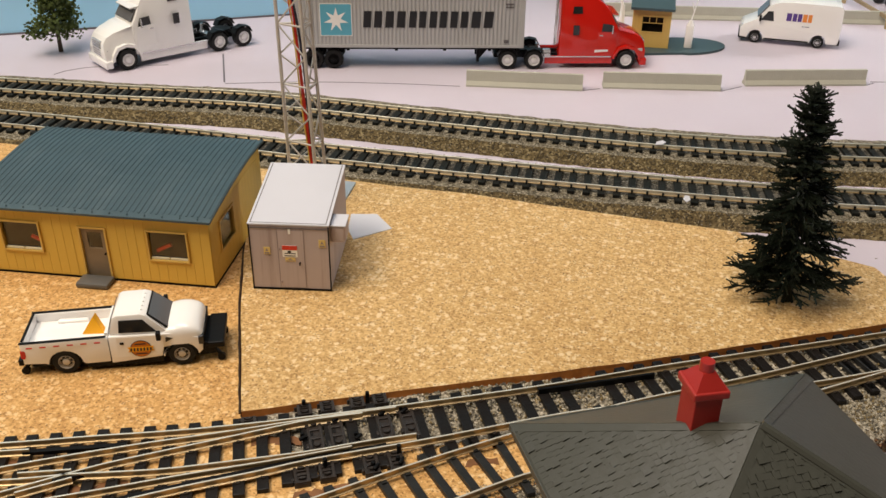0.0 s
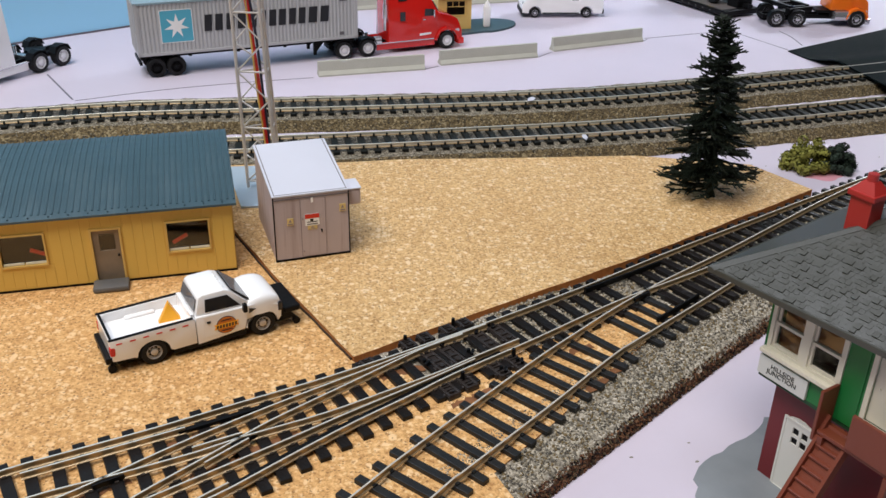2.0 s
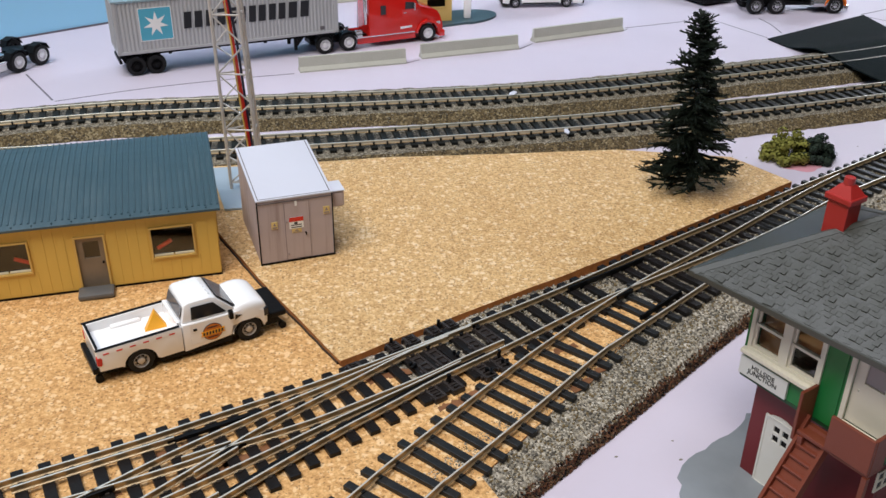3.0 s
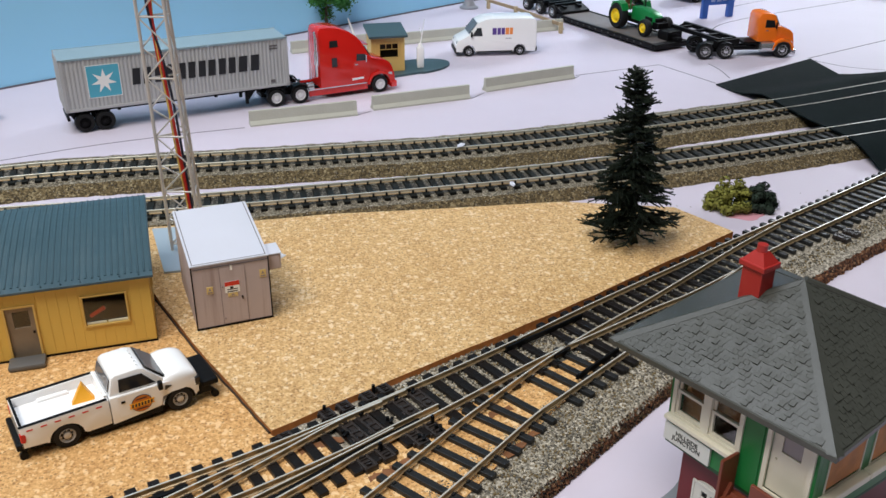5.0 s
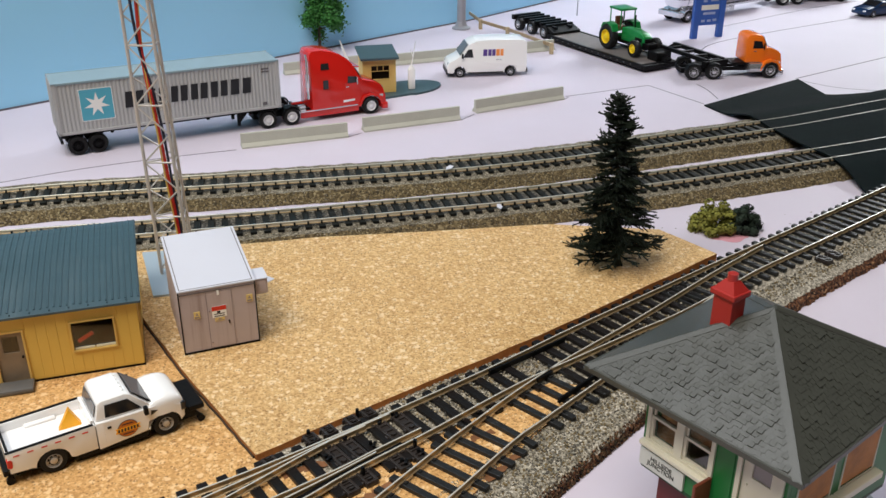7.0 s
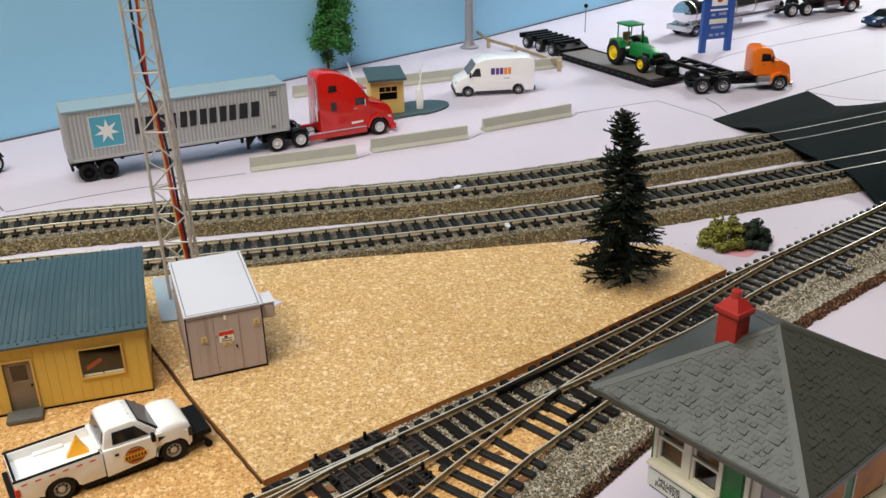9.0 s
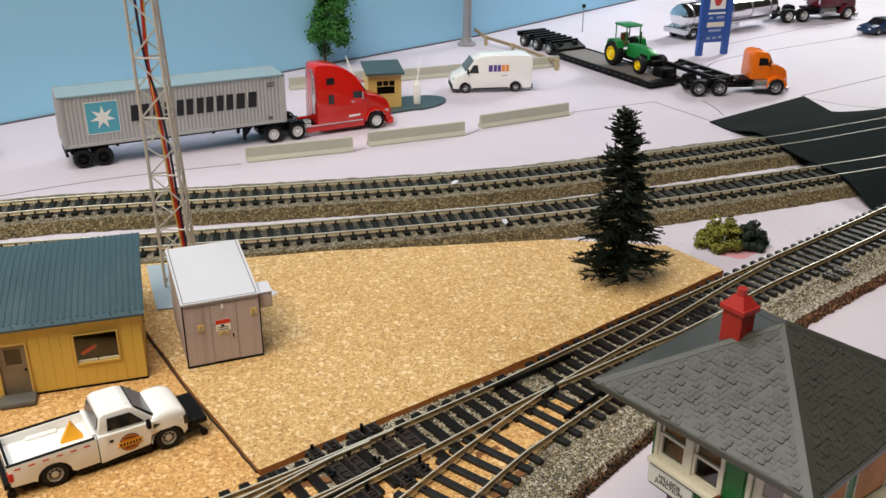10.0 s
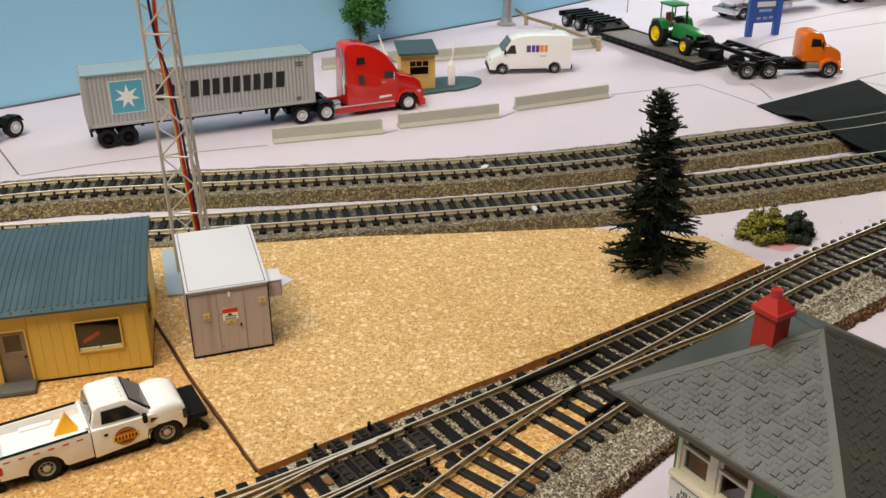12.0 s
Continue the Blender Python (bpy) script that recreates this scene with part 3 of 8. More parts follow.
def stones(name, mid, spans, count, colours, label, seed, lo=0.35, hi=0.8):
    """Loose ballast: many small chips strewn along a bed; spans are (across0, up0, across1, up1)."""
    rng = random.Random(seed)
    path = spline(mid, 5)
    verts, faces, ids = [], [], []
    shape = [(1, 0, 0), (-1, 0, 0), (0, 1, 0), (0, -1, 0), (0, 0, 1), (0, 0, -1)]
    tri = [(0, 2, 4), (2, 1, 4), (1, 3, 4), (3, 0, 4), (2, 0, 5), (1, 2, 5), (3, 1, 5), (0, 3, 5)]
    for _ in range(count):
        i = rng.randrange(1, len(path) - 1)
        t = (path[i + 1] - path[i - 1]).normalized()
        n = Vector((-t.y, t.x))
        u0, w0, u1, w1 = rng.choice(spans)
        k = rng.random()
        c = path[i] + t * rng.uniform(-2.5, 2.5) + n * (u0 + (u1 - u0) * k)
        z = w0 + (w1 - w0) * k
        turn = Euler((rng.uniform(0, 6), rng.uniform(0, 6), rng.uniform(0, 6))).to_matrix()
        s = [rng.uniform(lo, hi) for _ in range(3)]
        base = len(verts)
        for v in shape:
            p = turn @ Vector((v[0] * s[0], v[1] * s[1], v[2] * s[2]))
            verts.append(((c.x + p.x) * MM, (c.y + p.y) * MM, (z + p.z) * MM))
        faces += [(base + a, base + b, base + d) for a, b, d in tri]
        ids.append(rng.randrange(len(colours)))
    me = bpy.data.meshes.new(name)
    me.from_pydata(verts, [], faces)
    for m in colours:
        me.materials.append(m)
    me.polygons.foreach_set("material_index", [i for i in ids for _ in range(8)])
    tagged(new(name, me), label, "ballast", "", "stuff")


LONG_TIE = tie_mesh(20, 3.3, TIE_H, False)
# plain track sleepers use the colour with the painted sheen
TIE_MESH = tie_mesh(27, 2.55, paint=TIE_SIDING)
FAR_TIE = tie_mesh(25.4, 3.2, grip=1.5, wide=0.42, paint=TIE_FAR)
BED = [(-24, 0.05), (-21, 2.4), (-17.5, 5.0), (-8, 5.3), (8, 5.3), (17.5, 5.0), (21, 2.4), (24, 0.05)]
roadbed("ballast_bed_far", A_MID, BED[:5] + [(22.5, 5.0), (26, 2.4), (29, 0.05)], BALLAST_GREY_BROWN, "brown ballast bed under the far track", edge=BALLAST_BROWN, steep=0.92, core=BALLAST_DARK)
roadbed("ballast_bed_middle", B_MID, BED[:6] + [(22.5, 2.4), (26.5, 0.05)], BALLAST_GREY_BROWN, "brown and grey ballast bed under the middle track", edge=BALLAST_BROWN, steep=0.92, core=BALLAST_DARK)
FAR_Z = 5.2


def straight_track(mid, z, label):
    t = thing("railway_track", 0, 0, 0, 0, label, "railway track", "main line tracks")
    for s in (-1, 1):
        rail(t, [tuple(q) for q in shifted(spline(mid, 40), s * 8.25)], z + TIE_H, flank=RAIL_SIDE_PALE)
    for q, d in along(spline(mid, 6), 6.75):
        place_tie(t, q, d, z, FAR_TIE)
    return t


straight_track(A_MID, FAR_Z, "nickel rails on black sleepers in brown ballast")
straight_track(B_MID, FAR_Z, "nickel rails on black sleepers in grey ballast")
SLOPES, TOPS = [(-24, 0.3, -18.5, 4.2), (18.5, 4.2, 23, 0.8)], [(-18.5, 4.6, -12, 5.3), (12, 5.3, 18.5, 4.6)]
for mid, first in ((A_MID, 11), (B_MID, 17)):
    stones("loose_ballast", mid, SLOPES, 5200, [STONE_B, STONE_B, STONE_D, STONE_E, STONE_C], "small brown ballast chips on the bed slope", first, 0.25, 0.55)
    stones("loose_ballast", mid, TOPS, 5600, [STONE_A, STONE_B, STONE_C, STONE_D, STONE_D], "small grey ballast chips beside the sleepers", first + 1, 0.25, 0.55)
    stones("loose_ballast", mid, [(-7, 5.4, 7, 5.4)], 1300, [STONE_D, STONE_C, STONE_D, STONE_D], "small dark ballast chips between the sleepers", first + 2, 0.25, 0.5)

# the sidings in front: a three-way turnout, and a turnout beyond it
NB = 6.0
N_STOCK = [(-260, -88), (-180, -74), (-107.2, -53.1), (-87.1, -45.3), (-58.1, -34.3), (-34.5, -24.3), (-8.9, -13.7), (19.1, -0.3), (52.5, 17.2), (85.4, 35.3), (123, 57.8), (169.8, 84.2), (205.2, 104.2), (263.7, 136.2), (319.1, 166.8), (430, 230), (560, 310)]
R_TWO = [(54, 2.6), (40, -5.2), (26.8, -13.2), (8.0, -22.8), (-9.4, -31.2), (-31.7, -39.6), (-42.8, -44.7), (-65.4, -52.8), (-78.8, -57.0), (-103.5, -66.4), (-175, -89), (-255, -104)]
B_ONE = [(44.6, 12.3), (32, 5.6), (19.1, -1.6), (-0.1, -12.6), (-17.7, -22.3), (-34.1, -31.9), (-49.4, -41.4), (-65.5, -52.5), (-77.8, -60.6), (-95.4, -70.3), (-160, -103)]
R_THREE = [(38, -7.6), (26.7, -14.6), (17, -20.4), (-1, -30.7), (-17.7, -40.8), (-33.2, -50), (-47.7, -58.3), (-59.9, -65.4), (-80, -76), (-150, -118)]
B_TWO = [(36, 7.0), (27, 2.3), (19, -2.4), (-0.2, -16.0), (-9.1, -22.2), (-24.3, -33.0), (-31.7, -39.2), (-42.5, -48.6), (-53.6, -57.8), (-65, -68.5), (-105, -108)]
S_CLOSE = [(-85, -112), (-50.4, -73), (-32.7, -59.6), (-17.7, -48.2), (-1.3, -36.3), (16.5, -24.6), (30.1, -15.2), (57, 0.8), (92.8, 23.2), (118, 36.4), (148.3, 52.0), (166.2, 60.5), (196, 78)]
L_CLOSE = [(-50, -114), (-1.8, -65.4), (13.3, -50.2), (54.1, -12.2), (73.1, 4.1), (88.6, 17.0), (101.9, 27.3), (116.2, 37.6), (146.2, 57.4), (170, 74), (205, 98.5), (235, 118)]
R_STOCK = [(-36, -124), (19.2, -67), (26.6, -60), (56.4, -33.4), (82.9, -8.9), (95.3, 0.6), (137.9, 32.4), (172, 60), (213.4, 89.8), (271.7, 121.8), (327, 152.4), (438, 215.7), (568, 295.7)]
sidings = thing("railway_turnout", 0, 0, 0, 0, "turnouts of nickel rails on black sleepers", "railway turnout")
n_path = rail(sidings, N_STOCK, NB + TIE_H)
r_path = rail(sidings, R_STOCK, NB + TIE_H)
s_path = rail(sidings, S_CLOSE, NB + TIE_H)
l_path = rail(sidings, L_CLOSE, NB + TIE_H)
RAILS += [n_path, r_path, s_path, l_path]
for pts in (R_TWO, B_ONE, R_THREE, B_TWO):
    RAILS.append(rail(sidings, pts, NB + TIE_H))
# guard rails beside the frogs
for pts in ([(84, 33.2), (100, 41.6), (118, 51.6)], [(104, 11.6), (113, 18.2), (124, 26.4)], ):
    bm = bmesh.new()
    sweep(bm, spline(pts, 4), [(-0.55, 0), (0.55, 0), (0.5, 1.75), (0.35, 1.9), (-0.35, 1.9), (-0.5, 1.75)], NB + TIE_H)
    part("check_rail", bm, BLACK, sidings, "short black moulded check rail")
for pts in ([(-88, -49.5), (-66, -41), (-48, -34)], [(-62, -79), (-48, -68), (-34, -58)]):
    rail(sidings, pts, NB + TIE_H, label="short check rail")
for pts in ([(-45, -43), (-32, -37.8)], [(-41, -49.6), (-30, -40.4)]):
    rail(sidings, pts, NB + TIE_H, label="short wing rail")
# black strips between the converging rails: a moulded filler, and a short one painting shadow
for pts, w in (([(-33, -58.4), (-17, -45.6), (0, -33.6), (17, -22.2), (32, -12.6), (47, -3.4)], 1.1), ([(-50, -34.4), (-36, -28.6), (-24, -23.6)], 0.8)):
    bm = bmesh.new()
    sweep(bm, spline(pts, 4), [(-w, 0.02), (w, 0.02), (w * 0.9, 1.1), (-w * 0.9, 1.1)], NB + TIE_H)
    part("rail_gap_strip", bm, BLACK, sidings, "black strip between rails, moulded filler and painted shadow")
for x, y in ((33, -15.4), (51, -4.4)):
    bm = bmesh.new()
    rod(bm, (x, y, NB + 1.4), (x, y, NB + 4.4), 0.75, 0.65, 10)
    part("point_peg", bm, BLACK, sidings, "short black peg of the points")
# frogs: cast blocks where rails meet
for x, y, a in ((103, 28, 33), (-65.5, -52.8, 27), (-31.7, -39.4, 33), (-60.5, -64.6, 36)):
    bm = bmesh.new()
    box(bm, -4.2, 4.2, -1.2, 1.2, 0, 1.75, 0.2)
    ob = part("frog", bm, BLACK, sidings, "black moulded frog block")
    ob.matrix_world = pose(x * MM, y * MM, (NB + TIE_H) * MM, 0, 0, a)
west = [q for q in n_path if q.x < 45]
ties_between(sidings, west, s_path, 6.5, NB, 5.4)
ties_between(sidings, [q for q in n_path if 44 < q.x < 96], s_path, 6.7, NB, 5.2)
ties_between(sidings, [q for q in n_path if 96 < q.x < 188], r_path, 6.7, NB, 5.2)
mid_e = [(a + b) / 2 for a, b in zip([Vector(p) for p in N_STOCK[11:]], [Vector(p) for p in R_STOCK[7:]])]
for q, d in along(spline(mid_e, 6), 6.7, 8):
    place_tie(sidings, q, d, NB, TIE_MESH)
for q, d in along(shifted([q for q in r_path if q.x < 93], 8.25), 7.1, 2):
    place_tie(sidings, q, d, NB, TIE_MESH)
for q, d in along(shifted([q for q in r_path if 92 < q.x < 126], 8.25), 6.9, 4):
    place_tie(sidings, q, d, NB - 0.06, TIE_MESH)

verts, faces = [], []
for q, d in CHAIRS:
    n = Vector((-d.y, d.x))
    for side_w in (-1.05, 1.05):
        c = q + n * side_w
        k = len(verts)
        for h in (0, 0.55):
            for u, w in ((-0.65, -0.42), (0.65, -0.42), (0.65, 0.42), (-0.65, 0.42)):
                p = c + d * u * (1 - 0.25 * h) + n * w * (1 - 0.35 * h)
                verts.append((p.x * MM, p.y * MM, (NB + TIE_H - 0.02 + h) * MM))
        faces += [(k + 4, k + 5, k + 6, k + 7)] + [(k + i, k + (i + 1) % 4, k + 4 + (i + 1) % 4, k + 4 + i) for i in range(4)]
me = bpy.data.meshes.new("chair_moulding")
me.from_pydata(verts, [], faces)
me.materials.append(CHAIR)
ob = new("chair_moulding", me)
ob.parent = sidings
tagged(ob, "small shiny moulded rail chairs", kind="stuff")

# the tie bars and motors that move the points
bm = bmesh.new()
box(bm, -2.3, 2.3, -8.5, 8.5, 0, 1.5, 0.3)
for x in (-1.75, 1.75):
    box(bm, x - 0.45, x + 0.45, -8.2, 8.2, 1.4, 2.0, 0.15)
for y in (-7.6, -1.2, 2.6, 7.6):
    box(bm, -1.4, 1.4, y - 0.6, y + 0.6, 1.4, 2.0, 0.15)
for y in (-4.2, 5.0):
    rod(bm, (0, y, 1.4), (0, y, 2.25), 1.05, 0.95, 12)
    box(bm, -3.0, -2.2, y - 0.9, y + 0.9, 0.2, 1.8, 0.2)
BARS = finish(bm, "tie_bar", BAR_PLASTIC)
for x, y, s in ((25.5, -4.2, 1.0), (31, -1.2, 1.0), (43, 6.5, 0.9), (49.5, 9.6, 0.9), (45, -11, 0.5), (51, -7.2, 0.5), (28, -20.2, 0.44), (34, -16.6, 0.44), (4.6, -4.4, 0.3), (18, 5.6, 0.3), (24, 9.0, 0.3), (32, 13.4, 0.3), (38, 16.9, 0.3), (258, 103, 0.42), (265.5, 107.2, 0.42)):
    ob = new("tie_bar", BARS)
    ob.matrix_world = pose(x * MM, y * MM, NB * MM, 0, 0, 29) @ Matrix.Diagonal((1, s, 1, 1))
    ob.parent = sidings
    tagged(ob, "black slotted tie bar of the points")
for x, y in ((23, -7), (29, 3.4), (41, 9.8), (47, 12.8), (38, -2.0), (47, -12.4), (53, -8.2)):
    bm = bmesh.new()
    box(bm, -1.3, 1.3, -0.5, 0.5, 0, 0.9, 0.2)
    rod(bm, (0.4, 1.4, 0), (0.4, 1.4, 1.1), 0.7, 0.6, 8)
    ob = part("tie_bar_latch", bm, BLACK, sidings)
    ob.matrix_world = pose(x * MM, y * MM, (NB + 2.0) * MM, 0, 0, 29 + x)

NEAR_MID = [(2, -14), (40, 7), (68, 22), (100, 35), (130, 47), (180, 76), (240, 111), (325, 159), (434, 222), (564, 302)]
roadbed("ballast_bed_near", NEAR_MID, [(-28.8, 0.05), (-27.8, 2.4), (-26.2, 4.5), (-23, 5.3), (-8, 5.5), (8, 5.5), (11.5, 5.3), (14, 4.5), (16.5, 3.4), (19, 0.05)], BALLAST, "grey ballast bed under the near track", edge=BED_EDGE, steep=0.9)
SHOULDER = [(23, -63), (39.2, -49.8), (66.4, -28.4), (99.8, -1.6), (136.0, 26.6), (190, 66)]
roadbed("ballast_shoulder", SHOULDER, [(-15.8, 0.05), (-15.0, 3.0), (-13.4, 4.5), (-11.2, 5.1), (-4, 5.4), (4, 5.6), (9, 5.4), (10, 0.05)], BALLAST, "grey ballast shoulder with a dark cut edge", jag=0.5, edge=BED_EDGE, steep=0.55)
stones("loose_ballast", [(40, 7), (68, 22), (100, 35), (130, 47), (180, 76), (240, 111), (325, 159), (434, 222)], [(-22.0, 5.5, -13, 5.8), (-22.4, 5.4, -13, 5.8), (8, 6.0, 14, 4.9), (8, 6.0, 16, 4.0), (-6, 6.3, 6, 6.3)], 8500, [STONE_A, STONE_B, STONE_C, STONE_D], "small light and dark grey ballast chips", 13)
stones("loose_ballast", SHOULDER, [(-11.4, 5.2, 4, 5.9), (-11.4, 5.2, 4, 5.9), (-14.6, 3.5, -11, 5.3), (4, 5.9, 9, 5.8)], 9500, [STONE_A, STONE_B, STONE_C, STONE_D], "small light and dark grey ballast chips", 14, 0.3, 0.7)
stones("loose_ballast", SHOULDER, [(-16.3, 0.2, -15.0, 2.6), (-16.3, 0.2, -14.9, 3.2), (-15.0, 2.8, -14.0, 4.0)], 3600, [BED_EDGE, BED_EDGE, STONE_E, BED_EDGE, BLACK], "dark brown ballast chips along the cut edge", 15, 0.3, 0.7)

stones("loose_ballast", [(-2, -4.6), (8, 0.6), (20, 6.6), (44, 19.4), (60, 28), (112, 55.2), (160, 82.6), (208, 110)], [(-2.2, 5.6, 1.2, 5.4), (-3.4, 5.8, 0.4, 5.6)], 3600, [WHITE_DOOR, STONE_A, STONE_A, STONE_C, STONE_D], "white and grey grit along the cork edge", 16, 0.2, 0.5)
stones("loose_ballast", [(24, -2), (40, 7), (68, 22), (100, 35), (120, 43)], [(-9, 6.2, 8, 6.4)], 1500, [STONE_A, STONE_A, STONE_C, WOOD_PALE], "small pale ballast chips between the turnout sleepers", 18, 0.25, 0.6)

# added dark strip that paints the shaded gap in the joint of the two cork sheets
bm = bmesh.new()
sweep(bm, [Vector(p) for p in worn([(-0.6, 0.2), (-27.6, 54.8), (-75, 162)], 5, 0.16, 8)[:36]], [(-0.35, 0.05), (0.45, 0.05), (0.45, 1.05), (0.1, 0.95), (-0.3, 0.3)], BASE_Z)
solo("joint_shade_strip", bm, BARK, "dark brown strip painting the shaded gap between the cork sheets", "glue line", "structure")

# two thin pegs at the cork edge
for x, y in ((17.1, 7.4), (34.1, 16.6)):
    bm = bmesh.new()
    rod(bm, (0, 0, -3), (0, 0, 2.2), 0.7, 0.62, 10)
    solo("peg", bm, BLACK, "short dark peg at the edge of the cork", "peg", group="pegs at the cork edge", at=(x, y, 7.5, 0))


# ---------------------------------------------------------------- the road over the tracks
def road_height(p):
    def far(mid):
        return min((p - q).length for q in mid)
    d = min(far(ROAD_A), far(ROAD_B), max(0, far(ROAD_M) - 10))
    k = min(1, max(0, (d - 15) / 42))
    k = k * k * (3 - 2 * k)
    return 8.75 * (1 - k) + 0.9 * k


ROAD_A, ROAD_B = spline(A_MID, 6), spline(B_MID, 6)
ROAD_M = spline([(320, 260), (400, 283), (540, 322), (720, 376)], 6)
bm = bmesh.new()
for poly in ([(316.7, 364.7), (421.4, 420.7), (419.4, 376.3), (446, 362), (326, 322)], [(326, 322), (446, 362), (640, 440), (640, 190), (333, 184), (335, 229), (329, 256), (326, 290)]):
    vs = [bm.verts.new((x, y, 0)) for x, y in poly]
    bm.faces.new(vs)
bmesh.ops.remove_doubles(bm, verts=bm.verts, dist=0.01)
bmesh.ops.triangulate(bm, faces=bm.faces)
for _ in range(5):
    bmesh.ops.subdivide_edges(bm, edges=[e for e in bm.edges if e.calc_length() > 9], cuts=1)
    bmesh.ops.triangulate(bm, faces=bm.faces)
for v in bm.verts:
    v.co.z = road_height(Vector((v.co.x, v.co.y)))
bmesh.ops.recalc_face_normals(bm, faces=bm.faces)
if sum(f.normal.z for f in bm.faces) < 0:
    bmesh.ops.reverse_faces(bm, faces=bm.faces)
top = list(bm.faces)
ext = bmesh.ops.extrude_face_region(bm, geom=top)
for v in [g for g in ext["geom"] if isinstance(g, bmesh.types.BMVert)]:
    v.co.z -= 0.8
bmesh.ops.recalc_face_normals(bm, faces=bm.faces)
solo("road", bm, ASPHALT, "dark green-black road sheet laid over the tracks", "road", "structure", smooth=True)

# painted grey ground by the tower, and a reddish stain by the shrubs
bm = bmesh.new()
extrude(bm, [(x, y, 0.02) for x, y in worn([(75, -92), (84.5, -74), (89.8, -67.8), (92.6, -61), (92.3, -58), (95.6, -53.3), (107.6, -45.2), (117.5, -40), (124, -33), (190, -30), (190, -150), (75, -150)], 3, 0.8, 4)], (0, 0, 0.25))
solo("painted_ground", bm, PATCH, "dull grey painted patch with uneven edges", "painted patch", "structure")
bm = bmesh.new()
extrude(bm, [(234 + 10 * math.cos(a) * (1 + 0.18 * math.sin(3 * a)), 147 + 4.5 * math.sin(a) * (1 + 0.3 * math.cos(4 * a)), 0.02) for a in [i * 0.157 for i in range(40)]], (0, 0, 0.1))
solo("paint_stain", bm, STAIN, "faint reddish paint stain on the board", "paint stain", "structure")

# torn white paper flecks caught on the far rails
for x, y, w, a in ((106.9, 243.5, 5.5, 20), (122.1, 183.0, 4.5, 70)):
    bm = bmesh.new()
    extrude(bm, [(-w / 2, -1.2, 0), (w * 0.1, -1.8, 0.3), (w / 2, -0.4, 0.9), (w * 0.25, 1.3, 1.2), (-w * 0.3, 0.9, 0.6)], (0, 0, 0.35))
    solo("paper_fleck", bm, SHED_TOP, "torn white paper fleck lying on the track", "paper", group="paper flecks", at=(x, y, FAR_Z + TIE_H + 2.15, a))

# small dark flecks and pencil marks on the painted board
rng = random.Random(77)
bm = bmesh.new()
for _ in range(30):
    x, y = rng.uniform(38, 112), rng.uniform(-96, -40)
    if rng.random() < 0.4:
        x, y = rng.uniform(190, 300), rng.uniform(130, 180)
    if y > -112 + (x + 15) * 1.02 - 8 and x < 120:
        continue
    r = rng.uniform(0.2, 0.6)
    a0 = rng.uniform(0, 6)
    extrude(bm, [(x + r * rng.uniform(0.6, 1.7) * math.cos(a0 + k), y + r * rng.uniform(0.5, 1.0) * math.sin(a0 + k), 0.03) for k in (0, 1.2, 2.4, 3.6, 4.9)], (0, 0, 0.12))
solo("dirt_flecks", bm, STONE_C, "small dark dirt flecks strewn on the board", "dirt", "stuff")


def grime(pts, w, seed):
    """A brown smear of glue and rust on the cork, along a line of points."""
    rng = random.Random(seed)
    path = spline(pts, 1.2)
    left = [(q.x, q.y) for q in shifted(path, w / 2)]
    right = [(q.x, q.y) for q in shifted(path, -w / 2)]
    ring = [(x + rng.uniform(-0.7, 0.7), y + rng.uniform(-0.7, 0.7)) for x, y in left + right[::-1]]
    bm = bmesh.new()
    extrude(bm, [(x, y, BASE_Z + 0.02) for x, y in ring], (0, 0, 0.1))
    solo("grime_smear", bm, GRIME, "dark rusty brown smear on the cork", "stain", "structure")


SMEARS = (
    ([(28.6, -26.5), (36, -23.2), (45, -17)], 2.6),
    ([(71, -22.8), (76, -18.6), (83, -13)], 2.4),
    ([(70, -1.6), (74, 0.2), (79, 2.0)], 3.0),
    ([(8, -11), (15, -7.5), (22, -6)], 3.2),
    ([(-56, -39.5), (-49, -37), (-40, -32)], 3.4),
    ([(-34, -43.5), (-25, -40), (-17, -35)], 3.0),
    ([(-45, -51), (-38, -47.4), (-30, -42.5)], 2.6),
    ([(-78, -60.5), (-70, -56), (-60, -51)], 2.6),
)
for i, (pts, w) in enumerate(SMEARS):
    grime(pts, w, 50 + i)


# ---------------------------------------------------------------- shared building pieces
def holes_panel(bm, x0, x1, z0, z1, y0, y1, openings):
    """A wall from x0 to x1 and z0 to z1 with rectangular openings (xa, xb, za, zb) going right through."""
    xs = sorted({x0, x1, *[o[0] for o in openings], *[o[1] for o in openings]})
    zs = sorted({z0, z1, *[o[2] for o in openings], *[o[3] for o in openings]})
    for xa, xb in zip(xs, xs[1:]):
        run = None
        for za, zb in zip(zs, zs[1:]):
            cx, cz = (xa + xb) / 2, (za + zb) / 2
            if any(o[0] < cx < o[1] and o[2] < cz < o[3] for o in openings):
                if run:
                    box(bm, xa, xb, y0, y1, *run)
                run = None
            else:
                run = (run[0], zb) if run else (za, zb)
        if run:
            box(bm, xa, xb, y0, y1, *run)
    bmesh.ops.remove_doubles(bm, verts=bm.verts, dist=0.001)


